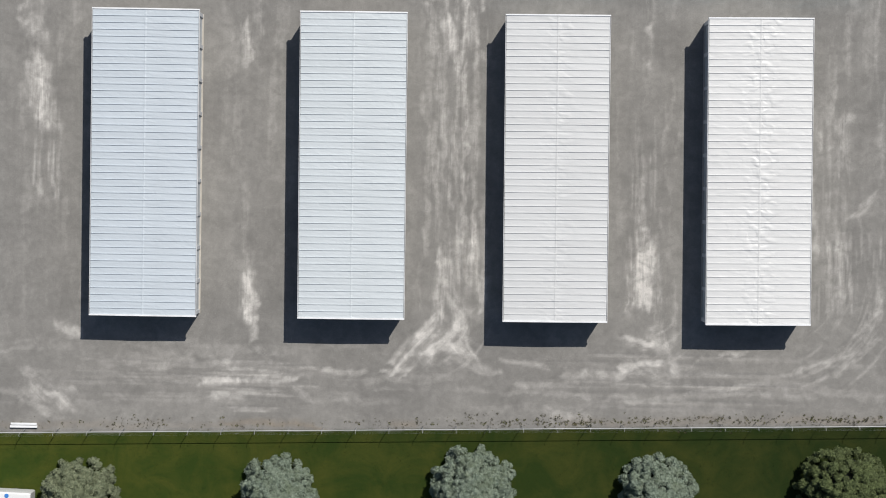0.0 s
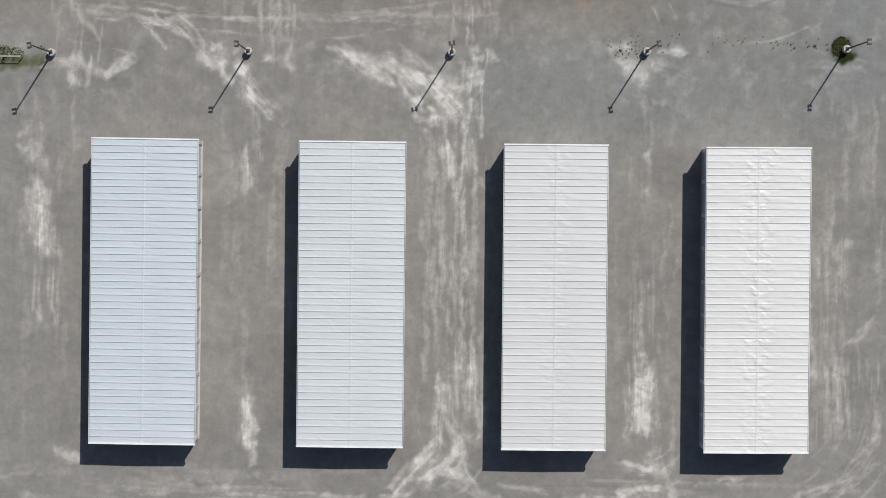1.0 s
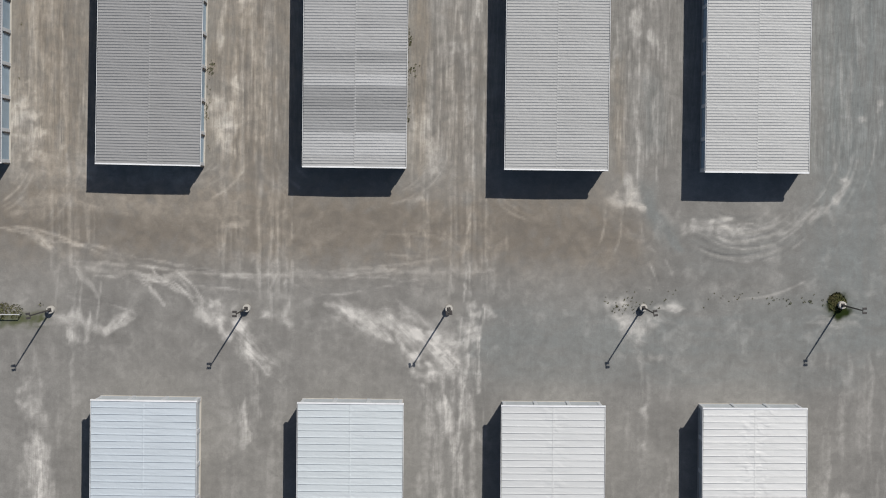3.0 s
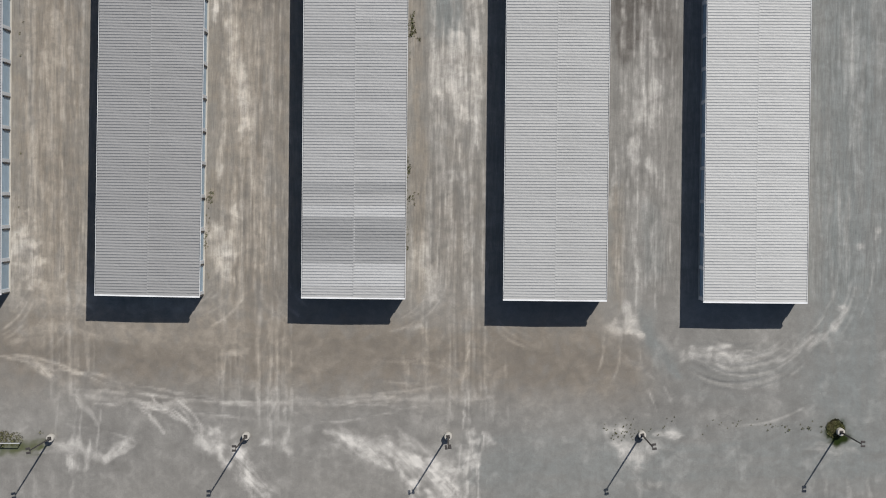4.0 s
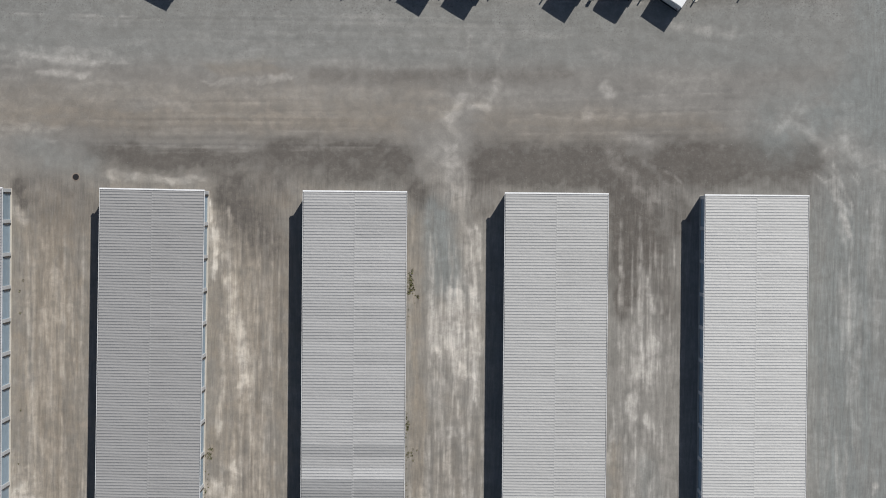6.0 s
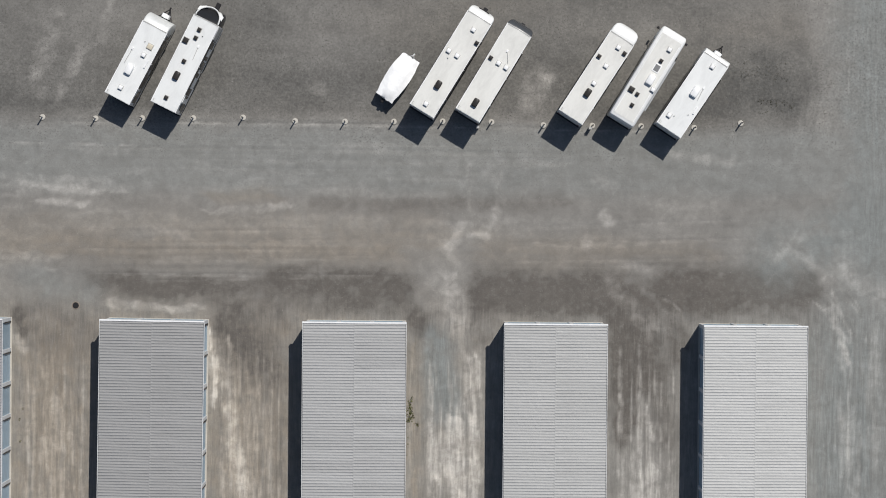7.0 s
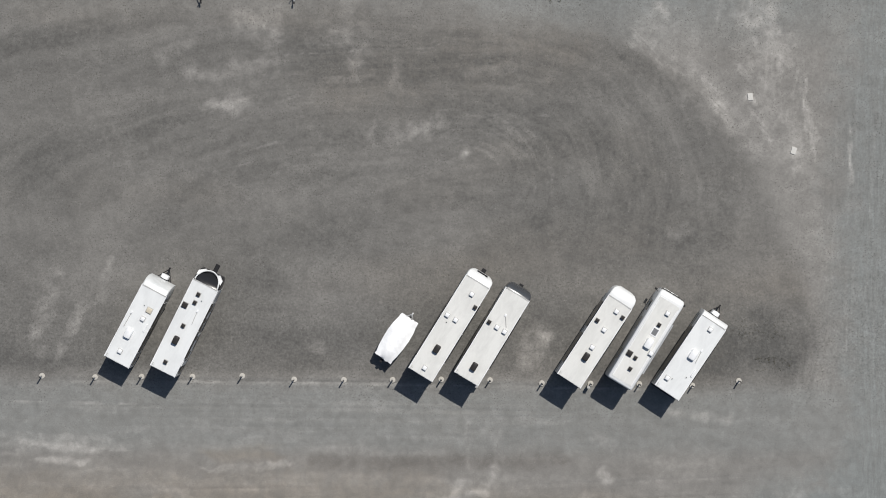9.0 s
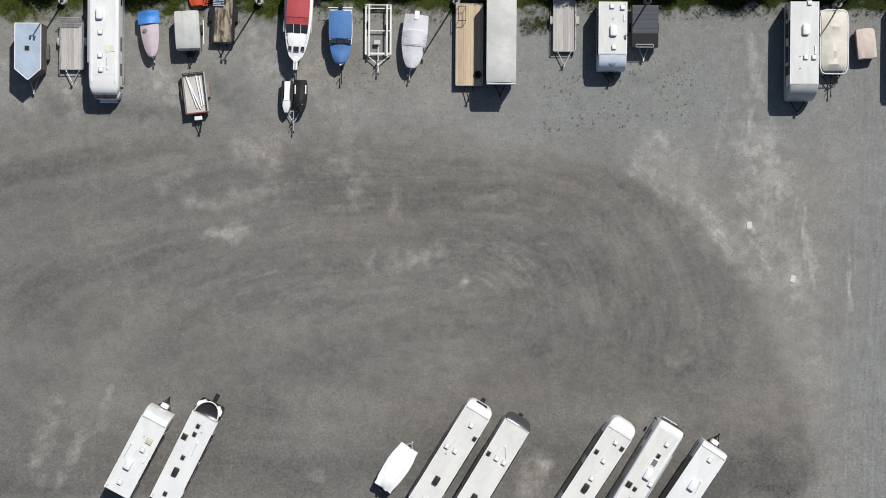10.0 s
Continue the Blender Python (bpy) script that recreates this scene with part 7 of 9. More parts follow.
def wheels_with_fenders(p, hw, ys, fender_m, r=0.33):
    for s in (-1, 1):
        for yy in ys:
            wheel(p, s * (hw + 0.14), yy, r, 0.2)
        a, b = min(ys) - r - 0.1, max(ys) + r + 0.1
        bm = bmesh.new()
        x0, x1 = sorted((s * (hw + 0.01), s * (hw + 0.28)))
        secs = []
        for k in range(9):
            u = k / 8
            yy = a + (b - a) * u
            zz = 0.42 + (2 * r + 0.08 - 0.42) * min(1, 1.9 * math.sin(math.pi * u) ** 0.8)
            secs.append([(x0, yy, zz), (x1, yy, zz), (x1, yy, zz - 0.03), (x0, yy, zz - 0.03)])
        part("fender", skin(bm, secs), fender_m, p, smooth=True)


def utility_trailer(x, y, L, W, label, deck_m, frame_m, gate=True, rail=0.45, planks=9, turn=180):
    p = towed("utility_trailer", x, y, label, turn=turn)
    hw = W / 2
    part("frame", boxes((-hw, -hw + 0.07, -L / 2, L / 2, 0.42, 0.56), (hw - 0.07, hw, -L / 2, L / 2, 0.42, 0.56), (-hw, hw, -L / 2, -L / 2 + 0.07, 0.42, 0.56), (-hw, hw, L / 2 - 0.07, L / 2, 0.42, 0.56)), frame_m, p)
    deck_planks(p, hw - 0.07, -L / 2 + 0.07, L / 2 - 0.07, 0.53, deck_m, planks)
    z = 0.56 + rail
    part("top_rail", boxes((-hw, -hw + 0.06, -L / 2, L / 2, z - 0.06, z), (hw - 0.06, hw, -L / 2, L / 2, z - 0.06, z), (-hw, hw, L / 2 - 0.06, L / 2, z - 0.06, z), bevel=0.008), frame_m, p, "steel top rail")
    for s in (-1, 1):
        for k in range(5):
            yy = -L / 2 + 0.04 + k * (L - 0.08) / 4
            part("upright", boxes((s * (hw - 0.03) - 0.025, s * (hw - 0.03) + 0.025, yy - 0.025, yy + 0.025, 0.5, z - 0.05)), frame_m, p)
    wheels_with_fenders(p, hw, (-0.4,), frame_m)
    if gate:
        g = part("ramp_gate", tubes(*[((-hw + 0.05, -L / 2 - 0.02 - 0.28 * k, 0.6 + 1.2 * k), (hw - 0.05, -L / 2 - 0.02 - 0.28 * k, 0.6 + 1.2 * k), 0.035) for k in (0, 0.5, 1)], n=6), frame_m, p, "upright ramp gate of steel bars")
        for k in range(11):
            xx = -hw + 0.06 + k * (W - 0.12) / 10
            part("bar", tubes(((xx, -L / 2 - 0.02, 0.6), (xx, -L / 2 - 0.3, 1.8), 0.028), n=6), frame_m, g)
    a_frame(p, L / 2, L / 2 + 1.25, 0.48, hw * 0.6, False, frame_m)
    return p


# V-nosed enclosed trailer
p = towed("enclosed_trailer", -37.9, 132.55, "V-nosed enclosed trailer with a pale blue sheet roof and charcoal sides", "cargo trailer")
out = [(-1.18, -2.5), (1.18, -2.5), (1.18, 1.62), (0.0, 2.62), (-1.18, 1.62)]
part("body", slab(bmesh.new(), out, 0.5, 2.95), M_CHARCOAL, p)
part("roof", slab(bmesh.new(), [(u * 0.985, v * 0.99) for u, v in out], 2.95, 3.0), M_SKYROOF, p, "pale blue metal roof sheet")
rim = bmesh.new()
for (u0, v0), (u1, v1) in zip(out, out[1:] + out[:1]):
    tube(rim, (u0, v0, 2.98), (u1, v1, 2.98), 0.045, n=6)
part("roof_edge", rim, M_TRIM, p, "white corner trim")
roof_vent(p, 0.05, -0.25, 3.0, M_PLASTIC_D, 0.42, 0.1)
wheels_with_fenders(p, 1.16, (-0.45, 0.35), M_CHARCOAL)
for s in (-1, 1):
    part("rear_door", boxes((s * 0.56 - 0.54, s * 0.56 + 0.54, -2.54, -2.5, 0.6, 2.85), bevel=0.01), M_CHARCOAL, p)
part("chassis", boxes((-1.1, 1.1, -2.45, 1.6, 0.38, 0.5)), M_CHASSIS, p)
a_frame(p, 2.0, 3.55, 0.48, 0.5, False, M_DULL_GREY)

utility_trailer(-34.35, 133.25, 4.35, 2.15, "utility trailer with a weathered grey plank deck and upright ramp gate", M_PLANK, M_GALV)

motorhome(-30.99, 134.45, 180, 11.6, 2.75, 3.2, "long white motorhome backed up to the grass",
          [("ac", 0.35, -1.45), ("v", 0.29, 0.2), ("v", 0.3, 2.3), ("v", 0.22, 3.6), ("yellow", -0.6, 1.8), ("bar", -0.3, 2.5, -0.33, 3.4), ("dome", 0.1, -4.4)], 0.36, group=ROW)


def boat_trailer(x, y, L, W, label, m, bunks=True, turn=180, inset=0.0, reach=0.0):
    p = towed("boat_trailer", x, y, label, "boat trailer", turn)
    hw = W / 2
    part("frame", boxes((-hw, -hw + 0.08 + 0.2 * inset, -L / 2, L / 2 - 0.2, 0.45, 0.57), (hw - 0.08 - 0.2 * inset, hw, -L / 2, L / 2 - 0.2, 0.45, 0.57), bevel=0.01), m, p)
    for k in range(3):
        yy = -L / 2 + 0.35 + k * (L - 0.7) / 2
        part("cross_bar", boxes((-hw, hw, yy - 0.04, yy + 0.04, 0.44, 0.54)), m, p)
    part("tongue", tubes(((-hw * 0.95, L / 2 - 0.25, 0.51), (0, L / 2 + 0.75, 0.51), 0.05), ((hw * 0.95, L / 2 - 0.25, 0.51), (0, L / 2 + 0.75, 0.51), 0.05), ((0, L / 2 - 0.9, 0.51), (0, L / 2 + 1.5 + reach, 0.51), 0.05), n=6), m, p)
    part("coupler", boxes((-0.06, 0.06, L / 2 + 1.45 + reach, L / 2 + 1.7 + reach, 0.46, 0.6), bevel=0.015), M_CHASSIS, p)
    part("jack", tubes(((0.16, L / 2 + 1.05 + reach, 0.0), (0.16, L / 2 + 1.05 + reach, 0.95), 0.035)), M_GALV, p)
    part("winch_post", boxes((-0.05, 0.05, L / 2 + 0.35, L / 2 + 0.43, 0.5, 1.15)), m, p)
    if bunks:
        for s in (-1, 1):
            part("bunk", boxes((s * hw * 0.5 - 0.06, s * hw * 0.5 + 0.06, -L / 2 + 0.1, L / 2 - 0.5, 0.56, 0.66)), M_CHASSIS, p)
    wheels_with_fenders(p, hw - inset, (-0.5,), m if not inset else M_CHASSIS, 0.3)
    return p


def hull_rows(L, B, z0, z1, bow=0.45, n=12, flare=0.78):
    """Sections of a boat's hull, from transom to bow: keel, chine and sheer."""
    rows = []
    for k in range(n + 1):
        u = k / n
        y = -L / 2 + L * u
        f = 1.0 if u < 1 - bow else math.sqrt(max(0.0, 1 - ((u - 1 + bow) / bow) ** 2.2))
        f = max(f, 0.03)
        hb = B / 2 * f * (0.93 + 0.07 * math.sin(math.pi * min(1, u * 1.4)))
        lift = 0.55 * max(0, (u - 0.6) / 0.4) ** 2
        sheer = z1 + 0.12 * u * u
        rows.append((y, hb, z0 + lift * (z1 - z0), z0 + (z1 - z0) * (0.35 + 0.4 * lift), sheer, flare))
    return rows


def hull(L, B, z0, z1, **kw):
    secs = []
    for y, hb, zk, zc, zs, fl in hull_rows(L, B, z0, z1, **kw):
        secs.append([(0, y, zk), (hb * fl, y, zc), (hb, y, zs), (hb * 0.9, y, zs + 0.02), (-hb * 0.9, y, zs + 0.02), (-hb, y, zs), (-hb * fl, y, zc)])
    return skin(bmesh.new(), secs)


def cover_over(L, B, z0, z1, peak, y_from, y_to, seed=1, inset=1.02, **kw):
    """A tight cover over a hull between two places along it."""
    rnd = random.Random(seed)
    secs = []
    rows = hull_rows(L, B, z0, z1, n=40, **kw)
    for y, hb, zk, zc, zs, fl in rows:
        if not y_from <= y <= y_to:
            continue
        w = hb * inset + 0.02
        hump = peak(y)
        pts = [(-w, y, zs - 0.25), (w, y, zs - 0.25)]
        for k in range(9):
            u = 1 - k / 4
            pts.append((w * u, y, zs + 0.03 + hump * (1 - abs(u) ** 1.6) + rnd.uniform(-0.015, 0.015)))
        secs.append(pts)
    return skin(bmesh.new(), secs)


def outboard(p, y, z=0.9, m=None):
    o = part("outboard_motor", boxes((-0.19, 0.19, y - 0.42, y + 0.1, z, z + 0.5), bevel=0.1), m or M_CHASSIS, p, smooth=True)
    part("motor_leg", boxes((-0.07, 0.07, y - 0.35, y - 0.08, z - 0.75, z + 0.02), bevel=0.02), M_CHASSIS, o)


# lilac covered boat with a bright blue tarpaulin over its stern
boat_trailer(-27.1, 134.4, 2.6, 0.8, "galvanised boat trailer under a lilac covered boat", M_GALV, turn=186, reach=-0.1)
b = towed("covered_boat", -27.1, 134.3, "small boat under a lilac cover and bright blue tarpaulin", "boat", 186)
part("hull", hull(4.3, 1.6, 0.62, 1.2, bow=0.6), M_HULL, b, smooth=True)
part("cover", cover_over(4.3, 1.6, 0.62, 1.2, lambda y: 0.22 + 0.1 * math.cos(y), -1.0, 2.1, bow=0.6), M_LILAC, b, "faded lilac cover", smooth=True)
part("stern_tarpaulin", cover_over(4.3, 1.6, 0.62, 1.22, lambda y: 0.42 + 0.08 * math.sin(5 * y), -2.15, -0.95, 4, 1.24, bow=0.6), M_BRIGHTBLUE, b, "bright blue tarpaulin", smooth=True)
part("lashing", tubes(((-0.78, 0.6, 1.28), (0, 0.62, 1.52), 0.012), ((0, 0.62, 1.52), (0.78, 0.6, 1.28), 0.012), ((-0.6, 1.35, 1.3), (0, 1.2, 1.5), 0.012), ((0, 1.2, 1.5), (0.6, 1.35, 1.3), 0.012), n=5), M_BROWNSIDE, b)
part("stain_patch", lathe(bmesh.new(), [(0.22, 1.5), (0.2, 1.555), (0.1, 1.57)], 12, (0.4, -0.35, 0.0)), M_STRIPE, b, "dark worn patch")

# trailer under a pale grey cover
p = towed("covered_trailer", -23.6, 134.6, "small box trailer under a taut pale grey cover", "trailer", 183)
part("cover", draped([(-1.78, 1.02, 2.1, 2.02), (-1.7, 1.1, 2.15, 2.08), (0.0, 1.12, 2.2, 2.08), (1.3, 1.1, 2.12, 2.05), (1.62, 1.08, 2.0, 1.95), (1.75, 1.03, 1.6, 1.55)], sag=0.025, seed=8), M_TARP_GREY, p, "pale grey tarpaulin", smooth=True)
part("body", boxes((-1.0, 1.0, -1.7, 1.65, 0.5, 1.6), bevel=0.03), M_TARP_GREY, p)
wheels_with_fenders(p, 1.02, (-0.2,), M_CHASSIS)
part("spare_wheel", lathe(bmesh.new(), [(0.2, 0.0), (0.32, 0.02), (0.33, 0.12), (0.3, 0.2), (0.15, 0.2)], 18, (0, 2.0, 0.62)), M_TYRE, p, smooth=True)
part("side_pole", tubes(((-1.35, -1.0, 0.9), (-1.3, 1.2, 0.9), 0.05)), M_TRIM, p)
a_frame(p, 1.7, 2.85, 0.48, 0.5, False)

# dump trailer with pipes
p = towed("dump_trailer", -23.0, 129.0, "rusty red and tan dump trailer with a dusty bed", "trailer", 187)
part("bed", boxes((-0.98, 0.98, -1.8, 1.8, 0.55, 0.62)), M_DUSTBED, p, "dusty pale bed floor")
part("side_wall", boxes((-1.05, -0.98, -1.85, 1.85, 0.5, 1.2), bevel=0.01), M_DUSTBED, p)
part("side_wall", boxes((0.98, 1.05, -1.85, 1.85, 0.5, 1.2), bevel=0.01), M_BROWNSIDE, p)
part("headboard", boxes((-1.05, 1.05, 1.8, 1.9, 0.5, 1.25), bevel=0.01), M_RUST, p, "rusty red headboard")
part("tailgate", boxes((-1.05, 1.05, -1.92, -1.85, 0.5, 1.15), bevel=0.01), M_BROWNSIDE, p)
wheels_with_fenders(p, 1.02, (-0.5, 0.25), M_BROWNSIDE)
part("tool_box", boxes((-0.35, 0.35, 2.15, 2.5, 0.55, 0.9), bevel=0.04), M_TRIM, p, "pale drawbar tool box")
a_frame(p, 1.9, 3.5, 0.48, 0.5, False)
for k, (x0, x1, ya, yb) in enumerate(((-0.5, -0.62, -1.5, 1.2), (-0.2, -0.45, -1.6, 1.3), (0.55, -0.3, -1.2, 1.5), (0.7, 0.0, -1.6, 1.4))):
    pp = towed("pipe", -23.0, 129.0, "long white plastic pipe lying in a trailer bed", "pipe", 187)
    part("tube", tube(bmesh.new(), (x0, ya, 0.69 + 0.012 * k), (x1, yb, 0.69 + 0.012 * k), 0.065, n=10), M_TRIM, pp, smooth=True)

# old plank-bed trailer
p = towed("flatbed_trailer", -20.45, 136.2, "old flatbed trailer with a worn brown plank bed", "trailer", 178)
deck_planks(p, 0.82, -2.6, 2.5, 0.72, M_PLANK_OLD, 7)
part("frame", boxes((-1.06, -0.82, -2.65, 2.6, 0.5, 0.85), (0.82, 1.06, -2.65, 2.6, 0.5, 0.85), (-1.06, 1.06, 2.5, 2.65, 0.5, 0.9)), M_CHASSIS, p)
part("headboard", boxes(*[(0.0, 0.98, -1.3 + k * 0.15, -1.22 + k * 0.15, 0.85, 0.97) for k in range(4)]), M_SKYROOF, p, "pale blue slatted rack")
wheels_with_fenders(p, 1.02, (-0.4, 0.4), M_CHASSIS)
a_frame(p, 2.6, 3.4, 0.5, 0.4, False)

# cabin cruiser
boat_trailer(-13.55, 134.9, 4.6, 1.1, "boat trailer under a white cabin cruiser", M_CHASSIS, turn=177, reach=0.8)
b = towed("cabin_cruiser", -13.5, 135.25, "white cabin cruiser with a dark red canvas top", "boat", 177)
part("hull", hull(7.2, 2.5, 0.75, 2.3, bow=0.6), M_HULL, b, smooth=True)
cab = bmesh.new()
skin(cab, [[(hb * s, yy, zz) for s, zz in ((-1, 2.3), (1, 2.3), (0.88, zt), (0.5, zt + 0.05), (-0.5, zt + 0.05), (-0.88, zt))] for yy, hb, zt in ((0.7, 0.98, 2.62), (1.4, 0.94, 2.66), (2.0, 0.8, 2.6), (2.6, 0.58, 2.5), (2.95, 0.34, 2.42))])
part("foredeck", cab, M_HULL, b, smooth=True)
glass = part("windscreen", draped([(0.12, 0.99, 2.98, 2.9), (0.55, 0.97, 2.86, 2.78), (0.95, 0.92, 2.68, 2.62)], sag=0.0), M_GLASS, b, "dark three-pane windscreen", smooth=True)
part("windscreen_frame", tubes(((-0.33, 0.97, 2.7), (-0.33, 0.12, 3.0), 0.022), ((0.33, 0.97, 2.7), (0.33, 0.12, 3.0), 0.022), ((-0.95, 0.98, 2.66), (0.95, 0.98, 2.66), 0.025)), M_TRIM, glass)
part("canvas_top", draped([(-3.3, 0.98, 3.05, 2.9), (-2.4, 1.03, 3.25, 3.02), (-1.2, 1.04, 3.3, 3.05), (-0.5, 1.03, 3.24, 3.02), (-0.46, 1.01, 3.18, 2.98), (0.14, 1.0, 3.02, 2.92)], sag=0.015, seed=5), M_REDCANVAS, b, "dark red canvas top", smooth=True)
for x0, x1, ya, yb, zz in ((-0.24, 0.24, 2.12, 2.6, 2.58), (-0.72, -0.42, 2.1, 2.5, 2.54), (0.42, 0.72, 2.1, 2.5, 2.54)):
    h = part("deck_hatch", boxes((x0, x1, ya, yb, zz - 0.1, zz + 0.09), bevel=0.02), M_GLASS, b, "smoked deck hatch")
    part("hatch_frame", boxes((x0 - 0.03, x1 + 0.03, ya - 0.03, yb + 0.03, zz - 0.1, zz + 0.07), bevel=0.01), M_DULL_GREY, h)
part("bow_sprit", boxes((-0.2, 0.2, 2.9, 4.2, 2.38, 2.46), bevel=0.03), M_HULL, b)
part("anchor_roller", boxes((-0.05, 0.05, 3.4, 4.25, 2.46, 2.52)), M_DULL_GREY, b)
rail = bmesh.new()
for s in (-1, 1):
    q = [(s * hb * 0.94, y, zs + 0.16) for y, hb, zk, zc, zs, fl in hull_rows(7.2, 2.5, 0.75, 2.3, bow=0.6) if y > 0.2]
    for a, c in zip(q, q[1:]):
        tube(rail, a, c, 0.018, n=5)
part("bow_rail", rail, M_TRIM, b, "white bow rail")
for s in (-1, 1):
    part("rub_rail", boxes((s * 1.25 - 0.05, s * 1.25 + 0.05, -3.4, 0.8, 2.2, 2.3), bevel=0.02), M_DULL_GREY, b, "grey rub rail")

# jet-ski trailer
boat_trailer(-14.0, 128.2, 2.3, 1.2, "double trailer under two jet skis", M_GALV)


def jet_ski(x, y, label, seat_m, dark, turn=180):
    j = towed("jet_ski", x, y, label, "jet ski", turn)
    part("hull", hull(3.1, 1.12, 0.66, 1.0, bow=0.5), M_CHASSIS, j, smooth=True)
    bm = bmesh.new()
    skin(bm, [[(-w, yy, 1.0), (w, yy, 1.0), (w * 0.85, yy, zz), (0, yy, zz + 0.05), (-w * 0.85, yy, zz)] for yy, w, zz in ((-1.5, 0.2 if dark else 0.3, 1.15), (-0.6, 0.25, 1.3), (0.1, 0.26, 1.32), (0.35, 0.36, 1.5), (0.8, 0.38, 1.4), (1.35, 0.2, 1.15))])
    if dark:
        bm = cover_over(3.1, 1.2, 0.68, 1.0, lambda yy: 0.22 + 0.25 * math.exp(-((yy - 0.4) * 1.6) ** 2), -1.5, 1.5, 9, 1.0, bow=0.55)
    part("cover", bm, seat_m, j, smooth=True)
    if dark:
        for s in (-1, 1):
            part("cover_strip", boxes((s * 0.48 - 0.05, s * 0.48 + 0.05, -1.05, -0.25, 1.1, 1.2), bevel=0.01), M_TRIM, j, "white strip on the cover")
        part("cover_label", boxes((-0.2, 0.2, 0.68, 0.76, 1.36, 1.42), bevel=0.01), M_TRIM, j, "plain white bar")
    else:
        part("handlebar", tubes(((-0.3, 0.3, 1.5), (0.3, 0.3, 1.5), 0.025)), M_CHASSIS, j)


jet_ski(-14.58, 128.6, "black jet ski under a narrow white cover", M_TARP, False, 178)
jet_ski(-13.32, 128.7, "jet ski under a black cover with white strips", M_CHASSIS, True)

# blue canvas boat
boat_trailer(-9.6, 134.2, 3.4, 1.1, "boat trailer under a boat with a blue canvas", M_CHASSIS, reach=0.9)
b = towed("runabout_boat", -9.65, 134.1, "white runabout under a blue canvas cover and canopy", "boat")
part("hull", hull(5.1, 2.15, 0.66, 1.5, bow=0.55), M_HULL, b, smooth=True)
part("bow_cover", cover_over(5.1, 2.15, 0.66, 1.5, lambda y: 0.25 + 0.06 * math.sin(4 * y), 0.6, 2.3, 6, 1.0, bow=0.55), M_NAVY, b, "blue canvas bow cover", smooth=True)
part("canopy", draped([(-2.4, 0.98, 2.1, 2.0), (-1.9, 1.06, 2.28, 2.12), (-1.2, 1.05, 2.24, 2.1), (-0.5, 1.06, 2.3, 2.12), (0.15, 1.02, 2.18, 2.05)], sag=0.03, seed=11), M_NAVY, b, "blue canvas canopy", smooth=True)
part("windscreen", boxes((-0.98, -0.36, 0.16, 0.58, 1.6, 1.98), (-0.32, 0.32, 0.16, 0.6, 1.6, 1.98), (0.36, 0.98, 0.16, 0.58, 1.6, 1.98), bevel=0.03), M_GLASS, b)
part("windscreen_frame", tubes(((-1.0, 0.2, 1.98), (1.0, 0.2, 1.98), 0.02), ((-1.0, 0.62, 1.65), (1.0, 0.62, 1.65), 0.02)), M_TRIM, b)
outboard(b, -2.6, 1.35)
part("stern_bar", tubes(((-1.1, -2.72, 1.55), (1.15, -2.72, 1.55), 0.045)), M_TRIM, b)

# empty boat trailer
p = boat_trailer(-6.25, 134.85, 4.8, 2.45, "empty pale steel boat trailer with long bunks", M_CREAMFRAME, False, inset=0.45)
for s in (-1, 1):
    part("bunk", boxes((s * 0.82 - 0.08, s * 0.82 + 0.08, -2.4, 2.35, 0.85, 0.95), bevel=0.015), M_CREAMFRAME, p, "long pale bunk rail")
    part("bunk_leg", boxes(*[(s * 0.82 - 0.03, s * 0.82 + 0.03, k - 0.03, k + 0.03, 0.5, 0.86) for k in (-2.0, 0.0, 2.0)]), M_CREAMFRAME, p)
part("end_bar", boxes((-1.2, 1.2, 2.1, 2.2, 0.57, 0.66), bevel=0.01), M_CREAMFRAME, p)
part("end_bar", boxes((-1.2, 1.2, -2.4, -2.32, 0.57, 0.66), bevel=0.01), M_CREAMFRAME, p)
part("step_board", boxes((-0.2, 0.35, 0.85, 1.25, 0.55, 0.6)), M_PLANK, p)

# grey covered boat
boat_trailer(-3.0, 134.0, 3.0, 1.1, "galvanised trailer under a grey covered boat", M_GALV, turn=174, reach=0.75)
b = towed("covered_boat", -2.95, 133.75, "boat under a taut pale grey cover with its motor wrapped", "boat", 174)
part("hull", hull(5.0, 2.15, 0.66, 1.35, bow=0.6), M_HULL, b, smooth=True)
part("cover", cover_over(5.0, 2.15, 0.66, 1.35, lambda y: (0.3 if y < -1.0 else 0.52 if y < 0.3 else 0.4 - 0.08 * y), -2.5, 2.4, 7, 1.05, bow=0.6), M_COVERGREY, b, "pale grey cover", smooth=True)
part("cover_panel", cover_over(5.0, 2.15, 0.66, 1.36, lambda y: 0.47, -0.75, 0.45, 12, 1.06, bow=0.6), M_COVERDARK, b, "duller middle panel of the cover", smooth=True)
part("motor_cover", boxes((-0.24, 0.24, -2.85, -2.0, 0.9, 1.8), bevel=0.15), M_TARP, b, "white motor cover", smooth=True)
part("strap", tubes(((-1.0, -0.9, 1.45), (0, -0.85, 1.85), 0.018), ((0, -0.85, 1.85), (1.0, -0.9, 1.45), 0.018), n=5), M_DULL_GREY, b)

